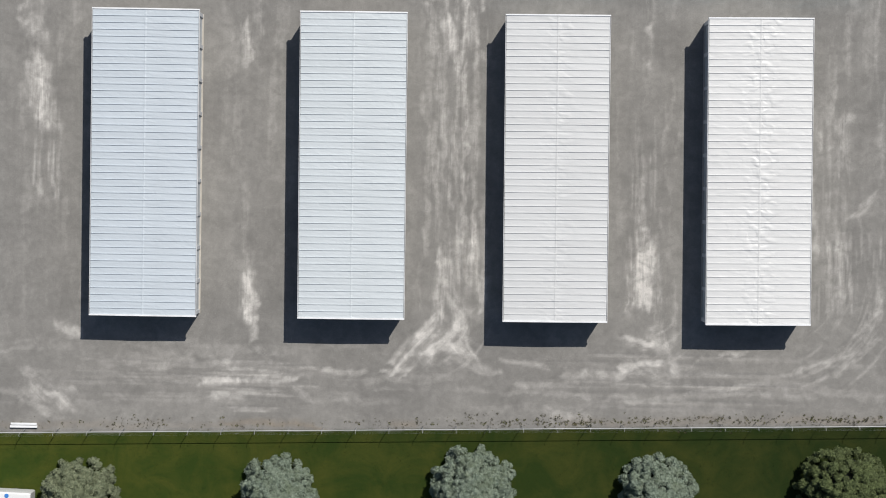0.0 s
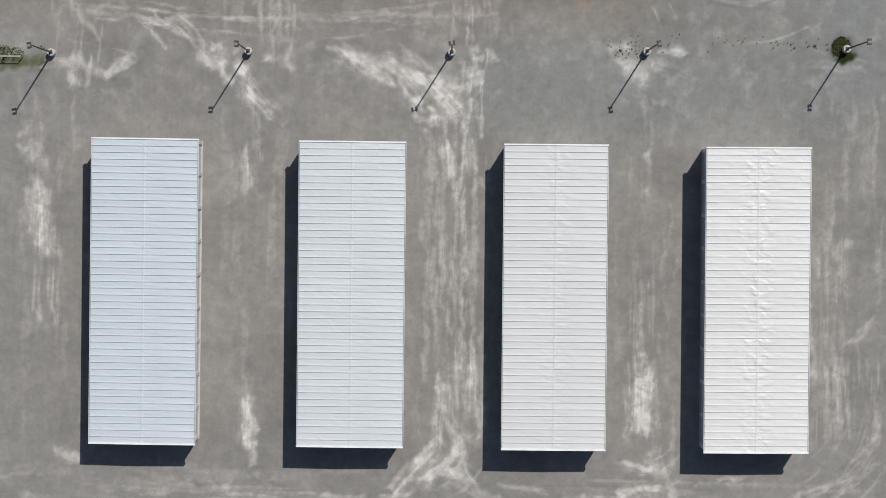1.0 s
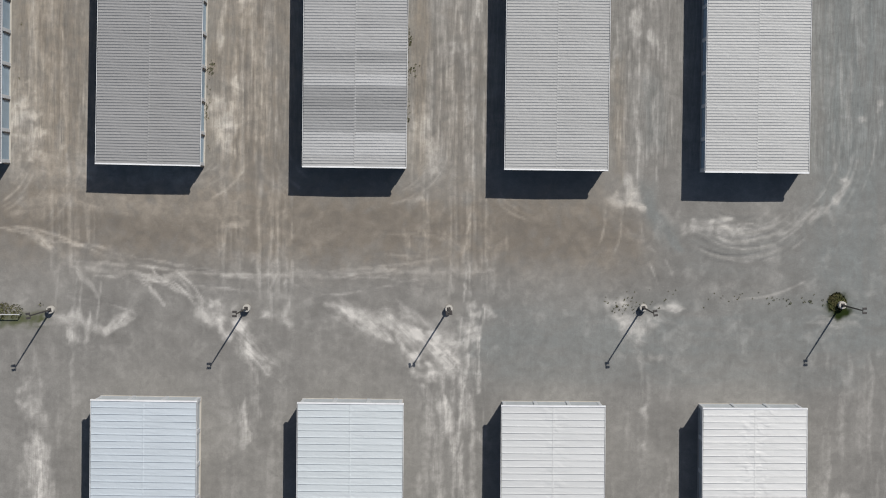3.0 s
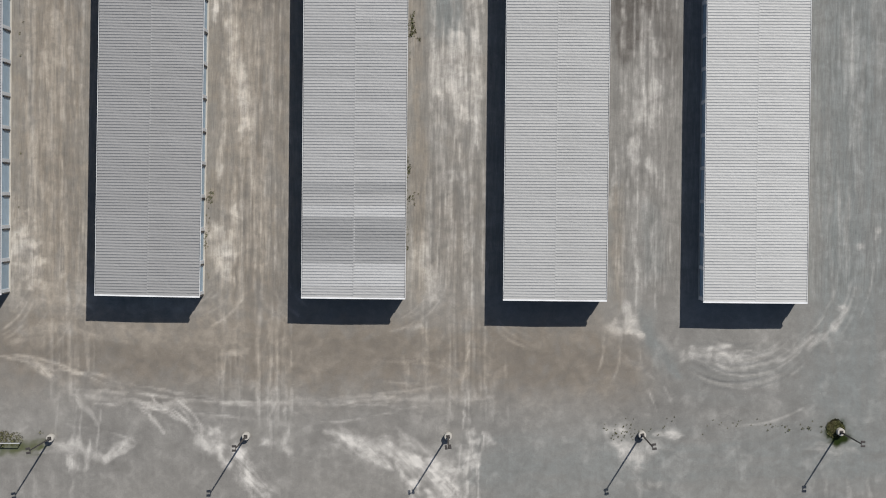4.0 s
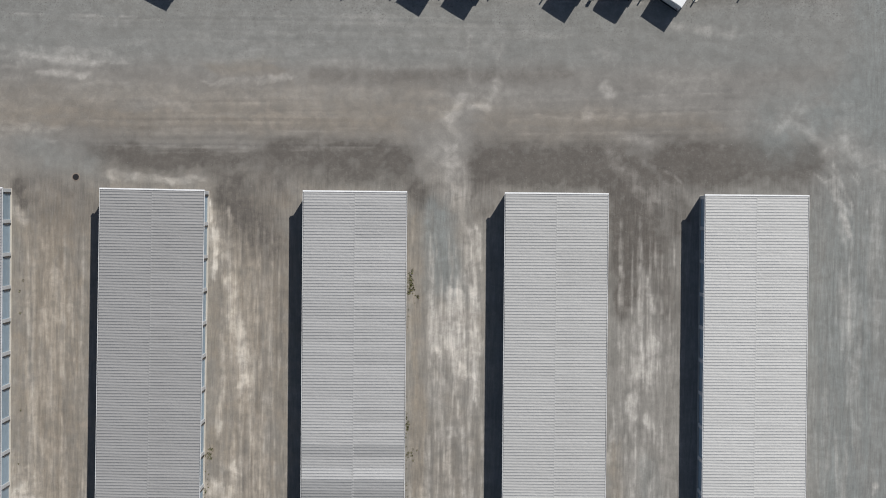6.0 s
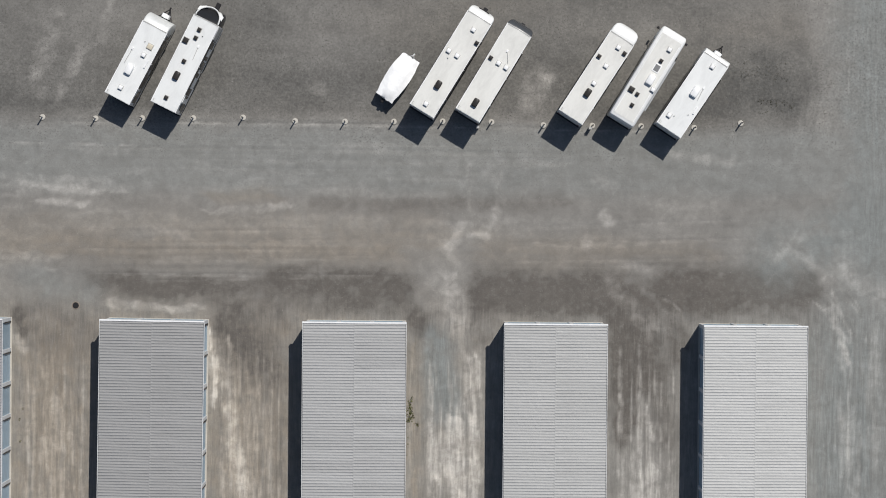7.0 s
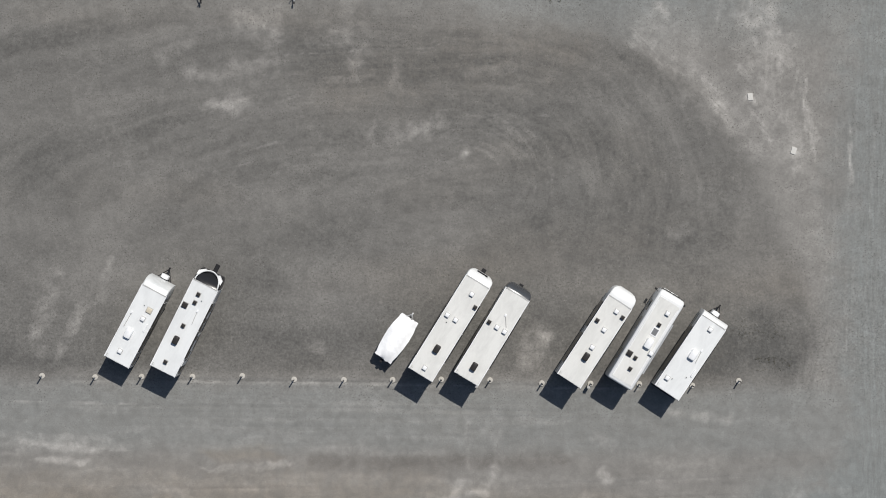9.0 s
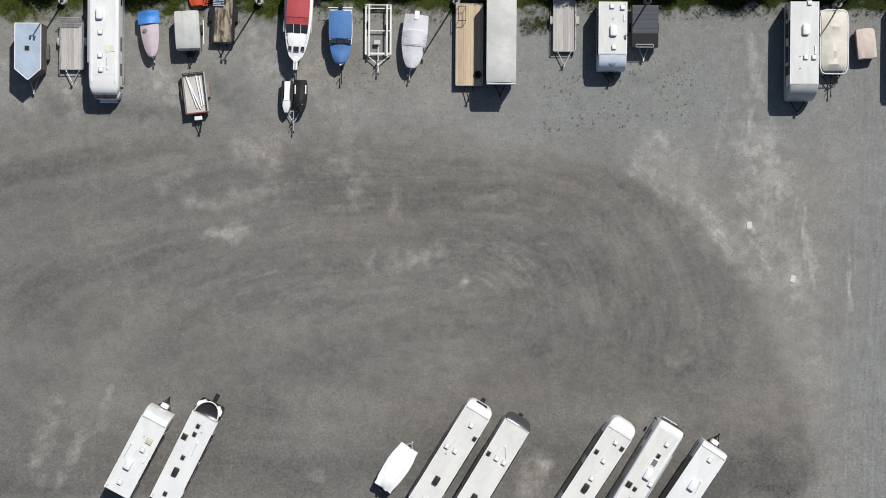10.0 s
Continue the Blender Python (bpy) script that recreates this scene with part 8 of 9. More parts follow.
# deck-over trailer of fresh boards
p = towed("deckover_trailer", 2.13, 133.6, "deck-over trailer with fresh yellow boards and a steel rack", "trailer")
deck_planks(p, 1.2, -3.7, 3.7, 0.86, M_PLANK_NEW, 11)
part("frame", boxes((-1.26, -1.2, -3.75, 3.75, 0.7, 0.925), (1.2, 1.26, -3.75, 3.75, 0.7, 0.925), (-1.26, 1.26, 3.7, 3.76, 0.7, 0.925), (-1.26, 1.26, -3.76, -3.7, 0.7, 0.925)), M_DULL_GREY, p)
part("chassis", boxes((-0.6, -0.45, -3.6, 3.6, 0.5, 0.7), (0.45, 0.6, -3.6, 3.6, 0.5, 0.7)), M_CHASSIS, p)
for s in (-1, 1):
    for yy in (-0.9, 0.0):
        wheel(p, s * 0.95, yy, 0.36, 0.24)
part("rack", tubes(((1.05, -3.4, 1.0), (1.05, -3.4, 1.75), 0.03), ((0.35, -3.4, 1.0), (0.35, -3.4, 1.75), 0.03), ((1.05, -2.1, 1.0), (1.05, -2.1, 1.75), 0.03), ((0.35, -2.1, 1.0), (0.35, -2.1, 1.75), 0.03), ((1.05, -3.4, 1.75), (1.05, -2.1, 1.75), 0.03), ((0.35, -3.4, 1.75), (0.35, -2.1, 1.75), 0.03), ((0.35, -3.4, 1.75), (1.05, -3.4, 1.75), 0.03), ((0.35, -2.1, 1.75), (1.05, -2.1, 1.75), 0.03)), M_CHASSIS, p, "tubular steel rack")
a_frame(p, 3.7, 5.1, 0.6, 0.4, False)
t = towed("spare_tyre", 1.55 + 1.35, 130.85, "spare tyre lying flat on a plank deck", "tyre")
part("tread", lathe(bmesh.new(), [(0.17, 0.92), (0.31, 0.92), (0.36, 0.97), (0.36, 1.1), (0.31, 1.15), (0.17, 1.15), (0.15, 1.0)], 20), M_TYRE, t, smooth=True)

# tall covered trailer
p = towed("covered_trailer", 4.98, 133.9, "tall trailer under a taut pale grey cover", "trailer")
part("cover", draped([(-4.05, 1.28, 3.85, 3.72), (-3.9, 1.34, 3.92, 3.8), (-1.0, 1.34, 3.92, 3.8), (1.3, 1.34, 3.88, 3.8), (1.4, 1.34, 3.92, 3.8), (3.6, 1.34, 3.9, 3.8), (3.95, 1.32, 3.8, 3.72), (4.1, 1.28, 3.4, 3.35)], sag=0.012, seed=14), M_TARP_GREY, p, "pale grey fabric cover", smooth=True)
part("body", boxes((-1.27, 1.27, -3.95, 3.95, 0.55, 3.4), bevel=0.04), M_GEL_GREY, p)
part("front_roll", tubes(((-1.3, 4.05, 3.55), (1.3, 4.05, 3.55), 0.11)), M_TRIM, p, "white rolled cover edge")
for s in (-1, 1):
    for yy in (-0.9, 0.0):
        wheel(p, s * 1.12, yy)
part("chassis", boxes((-1.1, 1.1, -3.8, 3.9, 0.4, 0.56)), M_CHASSIS, p)
a_frame(p, 3.9, 4.9, 0.48, 0.5, False)

utility_trailer(10.87, 135.5, 4.9, 2.1, "utility trailer with a weathered plank deck and grey steel sides", M_PLANK, M_DULL_GREY, False, 0.35, 9)

p = camper("travel_trailer", 15.08, 134.3, 180, 6.1, 2.55, 3.05, "white travel trailer with an ice-blue front cap", M_TPO_DULL,
       [(1.75, 1.0, 0.5, 3.05), (2.3, 1.0, 0.5, 2.99), (2.75, 1.0, 0.5, 2.65), (3.0, 0.98, 0.5, 2.1), (3.1, 0.96, 0.6, 1.2)], M_ICE,
       [("ac", -0.05, -0.4), ("v", -0.1, 1.1), ("v", 0.1, -2.6), ("v", -0.85, -2.5), ("pipe", 0.0, -1.5), ("rail", -1.0, -1.9, -1.3)], (-0.7, 0.2), group=ROW, bottles=M_PLASTIC_D)
part("emblem", slab(bmesh.new(), [(-0.35, 2.5), (0.35, 2.52), (0.2, 2.62), (-0.1, 2.66)], 2.7, 2.87), M_STRIPE, p, "small dark emblem shape")
p = towed("enclosed_trailer", 18.15, 135.3, "small black cargo trailer with a front rack", "cargo trailer")
part("body", boxes((-1.2, 1.2, -1.9, 1.9, 0.5, 1.85), bevel=0.03), M_CHARCOAL, p)
for k in range(6):
    part("roof_sheet", boxes((-1.18, 1.18, -1.85 + k * 0.42, -1.45 + k * 0.42, 1.86, 1.89 + 0.01 * (k % 2))), M_BLACKROOF, p, "black sheet roof")
part("front_slope", slab(bmesh.new(), [(-1.18, 0.7), (1.18, 0.7), (1.18, 1.88), (-1.18, 1.88)], 1.85, 1.87), M_CHASSIS, p)
part("front_rack", tubes(((-0.75, 1.68, 1.9), (0.85, 1.68, 1.9), 0.03), ((-0.75, 1.93, 1.9), (0.85, 1.93, 1.9), 0.03), ((-0.75, 1.68, 1.9), (-0.75, 1.93, 1.9), 0.03), ((0.85, 1.68, 1.9), (0.85, 1.93, 1.9), 0.03)), M_GALV, p)
wheels_with_fenders(p, 1.1, (0.0,), M_CHASSIS)
a_frame(p, 1.9, 2.9, 0.48, 0.4, False, M_GALV)

camper("travel_trailer", 32.35, 133.27, 180, 8.3, 2.55, 3.5, "white travel trailer with a grey front and windowed side", M_TPO_DULL,
       [(3.35, 1.0, 0.5, 3.5), (3.75, 1.0, 0.5, 3.4), (4.1, 1.0, 0.5, 3.0), (4.45, 0.98, 0.5, 2.1), (4.62, 0.94, 0.55, 1.4), (4.66, 0.9, 0.6, 0.9)], M_GEL_GREY,
       [("ac", -0.1, -1.6), ("v", -0.1, 0.9), ("v", -0.85, 0.9), ("rail", -0.98, -0.2, 0.6), ("pipe", 0.4, 0.8), ("pipe", 0.4, 1.9), ("v", -0.4, -4.0)], (-0.9, 0.0), group=ROW)

# pontoon boat
boat_trailer(35.4, 133.4, 5.4, 1.7, "trailer under a covered pontoon boat", M_CHASSIS)
b = towed("pontoon_boat", 35.4, 134.0, "pontoon boat under a beige cover with white rails", "boat")
for s in (-1, 1):
    part("pontoon", lathe(bmesh.new(), [(0.05, -3.0), (0.28, -2.8), (0.3, 0.0), (0.3, 2.3), (0.2, 2.8), (0.03, 3.05)], 14, (s * 0.85, 0, 0.95), "Y"), M_GALV, b, smooth=True)
part("deck", boxes((-1.24, 1.24, -2.9, 2.85, 1.25, 1.33), bevel=0.02), M_GEL_GREY, b)
part("cover", draped([(-2.75, 1.0, 1.8, 1.72), (-2.6, 1.16, 2.0, 1.82), (-2.0, 1.2, 2.2, 1.9), (-1.3, 1.2, 2.42, 1.95), (-0.7, 1.2, 2.12, 1.88), (0.0, 1.2, 2.16, 1.9), (0.9, 1.2, 2.42, 1.95), (1.5, 1.2, 2.14, 1.88), (2.1, 1.18, 2.3, 1.9), (2.45, 1.1, 2.05, 1.84), (2.65, 0.92, 1.8, 1.74)], sag=0.015, seed=17), M_TARP_BEIGE, b, "beige cover peaked over its support poles", smooth=True)
ring = bmesh.new()
corner = [(1.29 * math.copysign(abs(math.cos(a)) ** 0.3, math.cos(a)), 0.02 + 2.93 * math.copysign(abs(math.sin(a)) ** 0.3, math.sin(a))) for a in np.linspace(0, 2 * math.pi, 40, endpoint=False)]
for (u0, v0), (u1, v1) in zip(corner, corner[1:] + corner[:1]):
    tube(ring, (u0, v0, 1.85), (u1, v1, 1.85), 0.045, n=6)
for u0, v0 in corner[::5]:
    tube(ring, (u0, v0, 1.3), (u0, v0, 1.85), 0.03, n=6)
part("guard_rail", ring, M_TRIM, b, "white tubular guard rail")
outboard(b, -3.1)
# beige covered box
p = towed("covered_cart", 38.45, 133.9, "small cart under a pinkish beige cover", "cart", 186)
part("cover", draped([(-1.38, 0.72, 1.25, 1.1), (-1.15, 0.84, 1.45, 1.35), (0.0, 0.86, 1.5, 1.4), (1.3, 0.84, 1.42, 1.35), (1.38, 0.82, 1.35, 1.28)], sag=0.02, seed=23), M_PINK, p, "pinkish beige cover", smooth=True)
part("side_panel", boxes((-0.8, 0.8, -1.25, 1.3, 0.3, 1.0), bevel=0.03), M_BROWNSIDE, p)
for s in (-1, 1):
    for yy in (-0.8, 0.8):
        wheel(p, s * 0.7, yy, 0.3, 0.16)
camper("travel_trailer", 42.55, 134.0, 180, 8.6, 2.5, 3.2, "white travel trailer parked beside the cart", M_TPO_DULL,
       [(3.4, 1.0, 0.5, 3.2), (3.8, 1.0, 0.5, 3.0), (4.2, 0.98, 0.5, 2.2), (4.3, 0.95, 0.6, 0.9)], M_GEL, [("ac", 0.0, 0.2), ("v", 0.0, 2.2)], (-0.9, 0.0), group=ROW)
# orange tarpaulin heap
p = towed("tarpaulin_heap", -22.7, 137.75, "heap of goods under an orange tarpaulin on the grass", "tarpaulin")
part("cover", draped([(-0.7, 0.7, 0.75, 0.5), (-0.3, 0.95, 0.9, 0.55), (0.3, 0.95, 0.85, 0.55), (0.7, 0.75, 0.7, 0.5)], sag=0.06, seed=31), M_ORANGE, p, smooth=True)

for x, y, a in ((-35.3, 137.4, 170), (-17.2, 137.5, 175), (0.9, 137.65, 180), (18.5, 137.75, 185), (36.0, 137.6, 190)):
    light_pole(x, y, a)


# ---------------------------------------------------------------- weeds: tufts of short blades
def blades(rows, seed, size=0.1, count=22, tall=0.06):
    """Tufts at rows of (x, y, scale): many thin blades in one mesh."""
    rng = np.random.RandomState(seed)
    pts = np.asarray(rows, float)
    n = len(pts) * count
    base = np.repeat(pts, count, 0)
    ang = rng.rand(n) * 2 * math.pi
    out = rng.rand(n) ** 0.7 * size * base[:, 2]
    cx, cy = base[:, 0] + np.cos(ang) * out, base[:, 1] + np.sin(ang) * out
    h = tall * base[:, 2] * (0.5 + rng.rand(n))
    lean = 0.5 * h
    w = 0.015 * base[:, 2] * (0.6 + rng.rand(n))
    side = np.stack([-np.sin(ang), np.cos(ang)], -1) * w[:, None]
    tip = np.stack([cx + np.cos(ang) * lean, cy + np.sin(ang) * lean, h + 0.02], -1)
    v = np.empty((n, 4, 3))
    v[:, 0] = np.stack([cx - side[:, 0], cy - side[:, 1], np.full(n, 0.0)], -1)
    v[:, 1] = np.stack([cx + side[:, 0], cy + side[:, 1], np.full(n, 0.0)], -1)
    v[:, 2] = tip + np.concatenate([side, np.zeros((n, 1))], 1) * 0.7
    v[:, 3] = tip - np.concatenate([side, np.zeros((n, 1))], 1) * 0.7
    me = bpy.data.meshes.new("weeds")
    me.from_pydata(v.reshape(-1, 3).tolist(), [], np.arange(n * 4).reshape(-1, 4).tolist())
    return me


def leaf_material(name, a, b, c, scale=1.2):
    m, t, bs = nodes_of(name)
    v = coords(t)
    g = t.nodes.new("ShaderNodeNewGeometry")
    col = mix(t, a, b, g.outputs["Random Per Island"])
    col = mix(t, col, c, mapped(t, noise_tex(t, v, scale, 4.0, 0.6), 0.4, 0.75, 0.0, 0.8))
    t.links.new(col, bs.inputs["Base Color"])
    bs.inputs["Roughness"].default_value = 0.7
    bs.inputs["Specular IOR Level"].default_value = 0.25
    return m


M_WEED = leaf_material("weed", (0.10, 0.115, 0.045), (0.20, 0.205, 0.09), (0.19, 0.155, 0.09))
M_WEED_DRY = leaf_material("dry_weed", (0.15, 0.135, 0.085), (0.09, 0.085, 0.05), (0.11, 0.12, 0.055))
M_RAGGED = leaf_material("ragged_grass", (0.055, 0.085, 0.018), (0.11, 0.145, 0.04), (0.12, 0.11, 0.05), 0.6)
M_MOW = leaf_material("lawn_blades", (0.019, 0.036, 0.005), (0.036, 0.052, 0.009), (0.028, 0.038, 0.006), 0.3)


def scatter(n, x0, x1, y0, y1, lo, hi, seed, clump=0.9):
    rng = np.random.RandomState(seed)
    rows = []
    while len(rows) < n:
        x, y = rng.uniform(x0, x1), rng.uniform(y0, y1)
        if value_noise(np.array([x * 0.5]), np.array([y * 0.9]), seed)[0] + 0.4 * rng.rand() > clump * 0.75:
            rows.append((x, y, lo + (hi - lo) * rng.rand() ** 3))
    return rows


def edge_y(x):
    return -20.95 + 0.0224 * (x + 40)


rng = np.random.RandomState(5)
along = []
for k in range(760):
    x = rng.uniform(-41, 42)
    dens = 0.25 + 0.75 * (x > 2)
    if rng.rand() < dens:
        along.append((x, edge_y(x) + 0.2 + abs(rng.normal(0, 0.42)), 0.35 + 1.1 * rng.rand() ** 3))
weeds = new("weeds", blades(along, 3))
weeds.data.materials.append(M_WEED)
tagged(weeds, "scattered dark weeds at the foot of the fence", "weeds", kind="stuff")
dry = new("weeds", blades(scatter(150, -38, 2, -20.7, -19.5, 0.3, 1.1, 9, 0.95) + scatter(330, 2, 41, -20.2, -18.6, 0.3, 1.3, 10, 0.95), 4))
dry.data.materials.append(M_WEED_DRY)
tagged(dry, "dry brown weeds on the gravel beside the fence", "weeds", kind="stuff")
pole_weeds = [(x, y, s) for x, y, s in scatter(130, -42, -36.6, 24.9, 26.2, 0.6, 1.8, 11, 0.8)] + [(36.6 + 0.75 * math.cos(a) * r, 27.35 + 0.8 * math.sin(a) * r, 1.6) for a, r in zip(rng.rand(150) * 6.283, rng.rand(150) ** 0.5)] \
    + [(17.3 + rng.normal(0, 0.9), 26.6 + rng.normal(0, 0.35), 0.6) for k in range(26)] + [(18.6 + rng.normal(0, 1.5), 27.1 + rng.normal(0, 0.7), 0.4 + 0.5 * rng.rand()) for k in range(30)] + [(30 + rng.uniform(0, 5.5), 27.3 + rng.normal(0, 0.25), 0.4 + 0.7 * rng.rand()) for k in range(22)] + [(24 + rng.uniform(0, 6), 27.4 + rng.normal(0, 0.4), 0.6) for k in range(14)]
w = new("weeds", blades(pole_weeds, 13))
w.data.materials.append(M_WEED)
tagged(w, "green weeds round the feet of the light poles", "weeds", kind="stuff")
wall_weeds = []
for x, y, wide, long, count, size in ((-21.5, 48.0, 0.22, 0.4, 22, 0.9), (-21.6, 46.0, 0.08, 0.8, 9, 0.7), (-21.82, 44.2, 0.1, 0.35, 16, 0.9), (-21.6, 41.4, 0.2, 0.9, 4, 0.7),
                                      (-3.0, 64.0, 0.14, 0.5, 34, 1.2), (-2.55, 63.2, 0.25, 0.4, 12, 0.8), (-3.15, 62.2, 0.05, 1.6, 10, 0.6), (-3.05, 50.9, 0.1, 0.25, 9, 1.0),
                                      (-3.2, 51.4, 0.06, 1.2, 14, 0.7), (-2.85, 48.3, 0.25, 0.35, 16, 0.9), (-3.2, 43.9, 0.1, 0.5, 10, 0.8), (-3.2, 46.0, 0.05, 2.0, 8, 0.6)):
    wall_weeds += [(x + rng.normal(0, wide), y + rng.normal(0, long), size * rng.uniform(0.55, 1.2)) for k in range(count)]
wall_weeds += [(-39.0 + rng.normal(0, 0.2), y, 0.7 + 0.5 * rng.rand()) for y in (63.0, 64.0, 61.0, 52.0, 44.5, 47.0)]
w = new("weeds", blades(wall_weeds, 17))
w.data.materials.append(M_WEED)
tagged(w, "small weeds growing along the foot of the walls", "weeds", kind="stuff")
nw = scatter(130, 27.2, 31.6, 94.9, 96.7, 0.25, 0.75, 41, 0.8) + scatter(100, 28.8, 32.2, 91.9, 93.2, 0.25, 0.75, 42, 0.8) + scatter(420, -40, 26, 91.8, 106, 0.08, 0.32, 43, 0.5) + scatter(110, -9.6, -6.2, 128.6, 132.8, 0.15, 0.6, 28, 0.7) + scatter(70, -2.2, 0.6, 130.5, 133.5, 0.15, 0.6, 29, 0.7) + scatter(260, -40, 42, 127, 136.8, 0.12, 0.45, 27, 0.6) + scatter(230, 9, 23, 125.5, 132.2, 0.4, 1.2, 21, 0.75) + scatter(70, 22, 31, 124, 137, 0.2, 0.7, 22, 0.7) + scatter(160, -13, 1, 129.5, 136, 0.2, 0.8, 23, 0.9) + scatter(60, -31, -20, 126, 135, 0.25, 0.7, 24, 0.9) + scatter(170, 26, 31, 91.5, 98, 0.15, 0.4, 25, 0.75) + scatter(90, 27, 40, 96, 126, 0.2, 0.55, 26, 0.6)
w = new("weeds", blades(nw, 29, 0.11, 14, 0.05))
w.data.materials.append(M_WEED_DRY)
tagged(w, "sparse dry weeds and dark clods on the gravel", "weeds", kind="stuff")
gr = scatter(3600, -42, 42, 136.5, 139.5, 0.5, 1.5, 31, 0.5) + scatter(420, -41, -34, 135.6, 137.2, 0.3, 1.1, 32, 0.7) + scatter(380, 6.8, 9.5, 134.6, 137.2, 0.3, 1.1, 33, 0.7) + scatter(420, -28, -13.5, 135.4, 137.2, 0.3, 1.1, 34, 0.75) + scatter(260, -12, 0, 135.6, 137.0, 0.3, 0.9, 35, 0.85) + scatter(300, 20, 41, 136.0, 137.2, 0.3, 0.9, 36, 0.8)
w = new("grass", blades(gr, 37, 0.16, 16, 0.07))
w.data.materials.append(M_RAGGED)
tagged(w, "ragged dark grass along the north edge of the yard", "grass", kind="stuff")
rng2 = np.random.RandomState(8)
lx = rng2.uniform(-42, 43, 5000)
ly = -20.95 + 0.0224 * (lx + 40) - 0.15 - rng2.rand(5000) * 6.0
w = new("grass", blades(np.stack([lx, ly, 0.6 + 0.7 * rng2.rand(5000)], -1), 41, 0.16, 5, 0.012))
w.data.materials.append(M_MOW)
tagged(w, "mown green lawn beyond the fence", "grass", kind="stuff")


# ---------------------------------------------------------------- security fence
f = thing("chain_link_fence", pose(0, 0, 0), "tall chain-link fence with a white top rail and barbed-wire arms", "fence")
M_RAIL = surface("pale_rail", (0.54, 0.55, 0.56), 0.45)


def fy(x):
    return -20.83 + 0.0224 * (x + 40)


H_F, first, rail0 = 2.35, None, -41.6
for k in range(28):
    x = rail0 + 0.35 + k * 3.07
    post = part("post", tube(bmesh.new(), (0, 0, -0.1), (0, 0, H_F), 0.028, n=8), M_GALV, f, at=pose(x, fy(x), 0)) if first is None else again(first, pose(x, fy(x), 0))
    first = first or post
    part("arm", tube(bmesh.new(), (0, 0, H_F), (0, -0.3, H_F + 0.3), 0.018, n=6), M_GALV, post)
x1 = rail0 + 28 * 3.07
part("top_rail", tube(bmesh.new(), (rail0, fy(rail0), H_F), (x1, fy(x1), H_F), 0.032, n=8), M_RAIL, f, "white top rail")
bm = bmesh.new()
for d in (0.1, 0.2, 0.3):
    tube(bm, (rail0, fy(rail0) - d, H_F + d), (x1, fy(x1) - d, H_F + d), 0.0018, n=4)
part("barbed_wire", bm, M_GALV, f)
vv, ff = [], []
for k in range(int((x1 - rail0) / 0.16)):
    for s in (-1, 1):
        xa = rail0 + k * 0.16 + (0 if s > 0 else 2.2)
        xb = xa + s * 2.2
        i = len(vv)
        vv += [(xa, fy(xa), 0.05), (xa + 0.006, fy(xa), 0.05), (xb + 0.006, fy(xb), H_F), (xb, fy(xb), H_F)]
        ff.append((i, i + 1, i + 2, i + 3))
me = bpy.data.meshes.new("wire_mesh")
me.from_pydata(vv, [], ff)
me.materials.append(M_GALV)
wm = new("wire_mesh", me)
wm.parent = f
tagged(wm, "galvanised diamond wire mesh")
# stack of white boards by the fence
b = thing("board_stack", pose(-38.3, -20.4, 0, 0, 0, 0), "two stacked white boards lying on the gravel beside the fence", "boards")
part("board", boxes((-1.25, 1.25, -0.22, -0.02, 0.02, 0.3), bevel=0.015), M_TRIM, b)
part("board", boxes((-1.2, 1.2, 0.04, 0.22, 0.02, 0.26), bevel=0.015), M_TRIM, b)

# white van at the lawn
p = thing("box_van", pose(-41.55, -27.3, 0, 0, 0, 88), "white box van with a blue round emblem on its roof", "van")
part("body", rv_body([(-4.4, 1.05, 0.5, 2.4), (-4.2, 1.12, 0.45, 2.5), (3.9, 1.12, 0.45, 2.5), (4.4, 1.02, 0.45, 2.42), (4.55, 0.9, 0.5, 2.2)], r=0.15), M_GEL, p, smooth=True)
part("emblem", lathe(bmesh.new(), [(0.2, 2.53), (0.2, 2.55), (0.17, 2.556)], 20, (0.8, -2.25, 0)), M_BRIGHTBLUE, p, "plain blue disc")
for s in (-1, 1):
    for yy in (-2.6, 2.6):
        wheel(p, s * 1.0, yy, 0.36, 0.22)


# ---------------------------------------------------------------- rail at the west light pole, manhole
r = thing("barrier_rail", pose(-39.2, 25.2, 0), "low pale pipe barrier among weeds", "barrier")
part("rail", tube(bmesh.new(), (-4.0, 0, 1.0), (0.5, 0.05, 1.0), 0.05, n=8), M_RAIL, r)
for xx in (-3.2, -1.2, 0.45):
    part("post", tube(bmesh.new(), (xx, 0.02, -0.05), (xx, 0.02, 1.0), 0.045, n=8), M_POLE, r)
for x, y, a in ((28.10, 117.20, 10), (32.16, 112.27, -12)):
    c = thing("concrete_slab", pose(x, y, 0, 0, 0, a), "pale broken concrete slab lying flat on the gravel", "concrete slab", "loose slabs")
    part("slab", slab(bmesh.new(), [(-0.24, -0.3), (0.2, -0.34), (0.27, 0.3), (-0.2, 0.36)], 0.0, 0.07), M_PALE_SLAB, c)
m = thing("manhole_cover", pose(-33.94, 73.58, 0), "dark iron manhole cover in the gravel", "manhole cover")
part("lid", lathe(bmesh.new(), [(0.29, 0.0), (0.29, 0.045), (0.26, 0.055)], 20), M_CHASSIS, m)
part("ring", lathe(bmesh.new(), [(0.36, 0.0), (0.36, 0.035), (0.3, 0.04)], 20), M_BROWNSIDE, m)


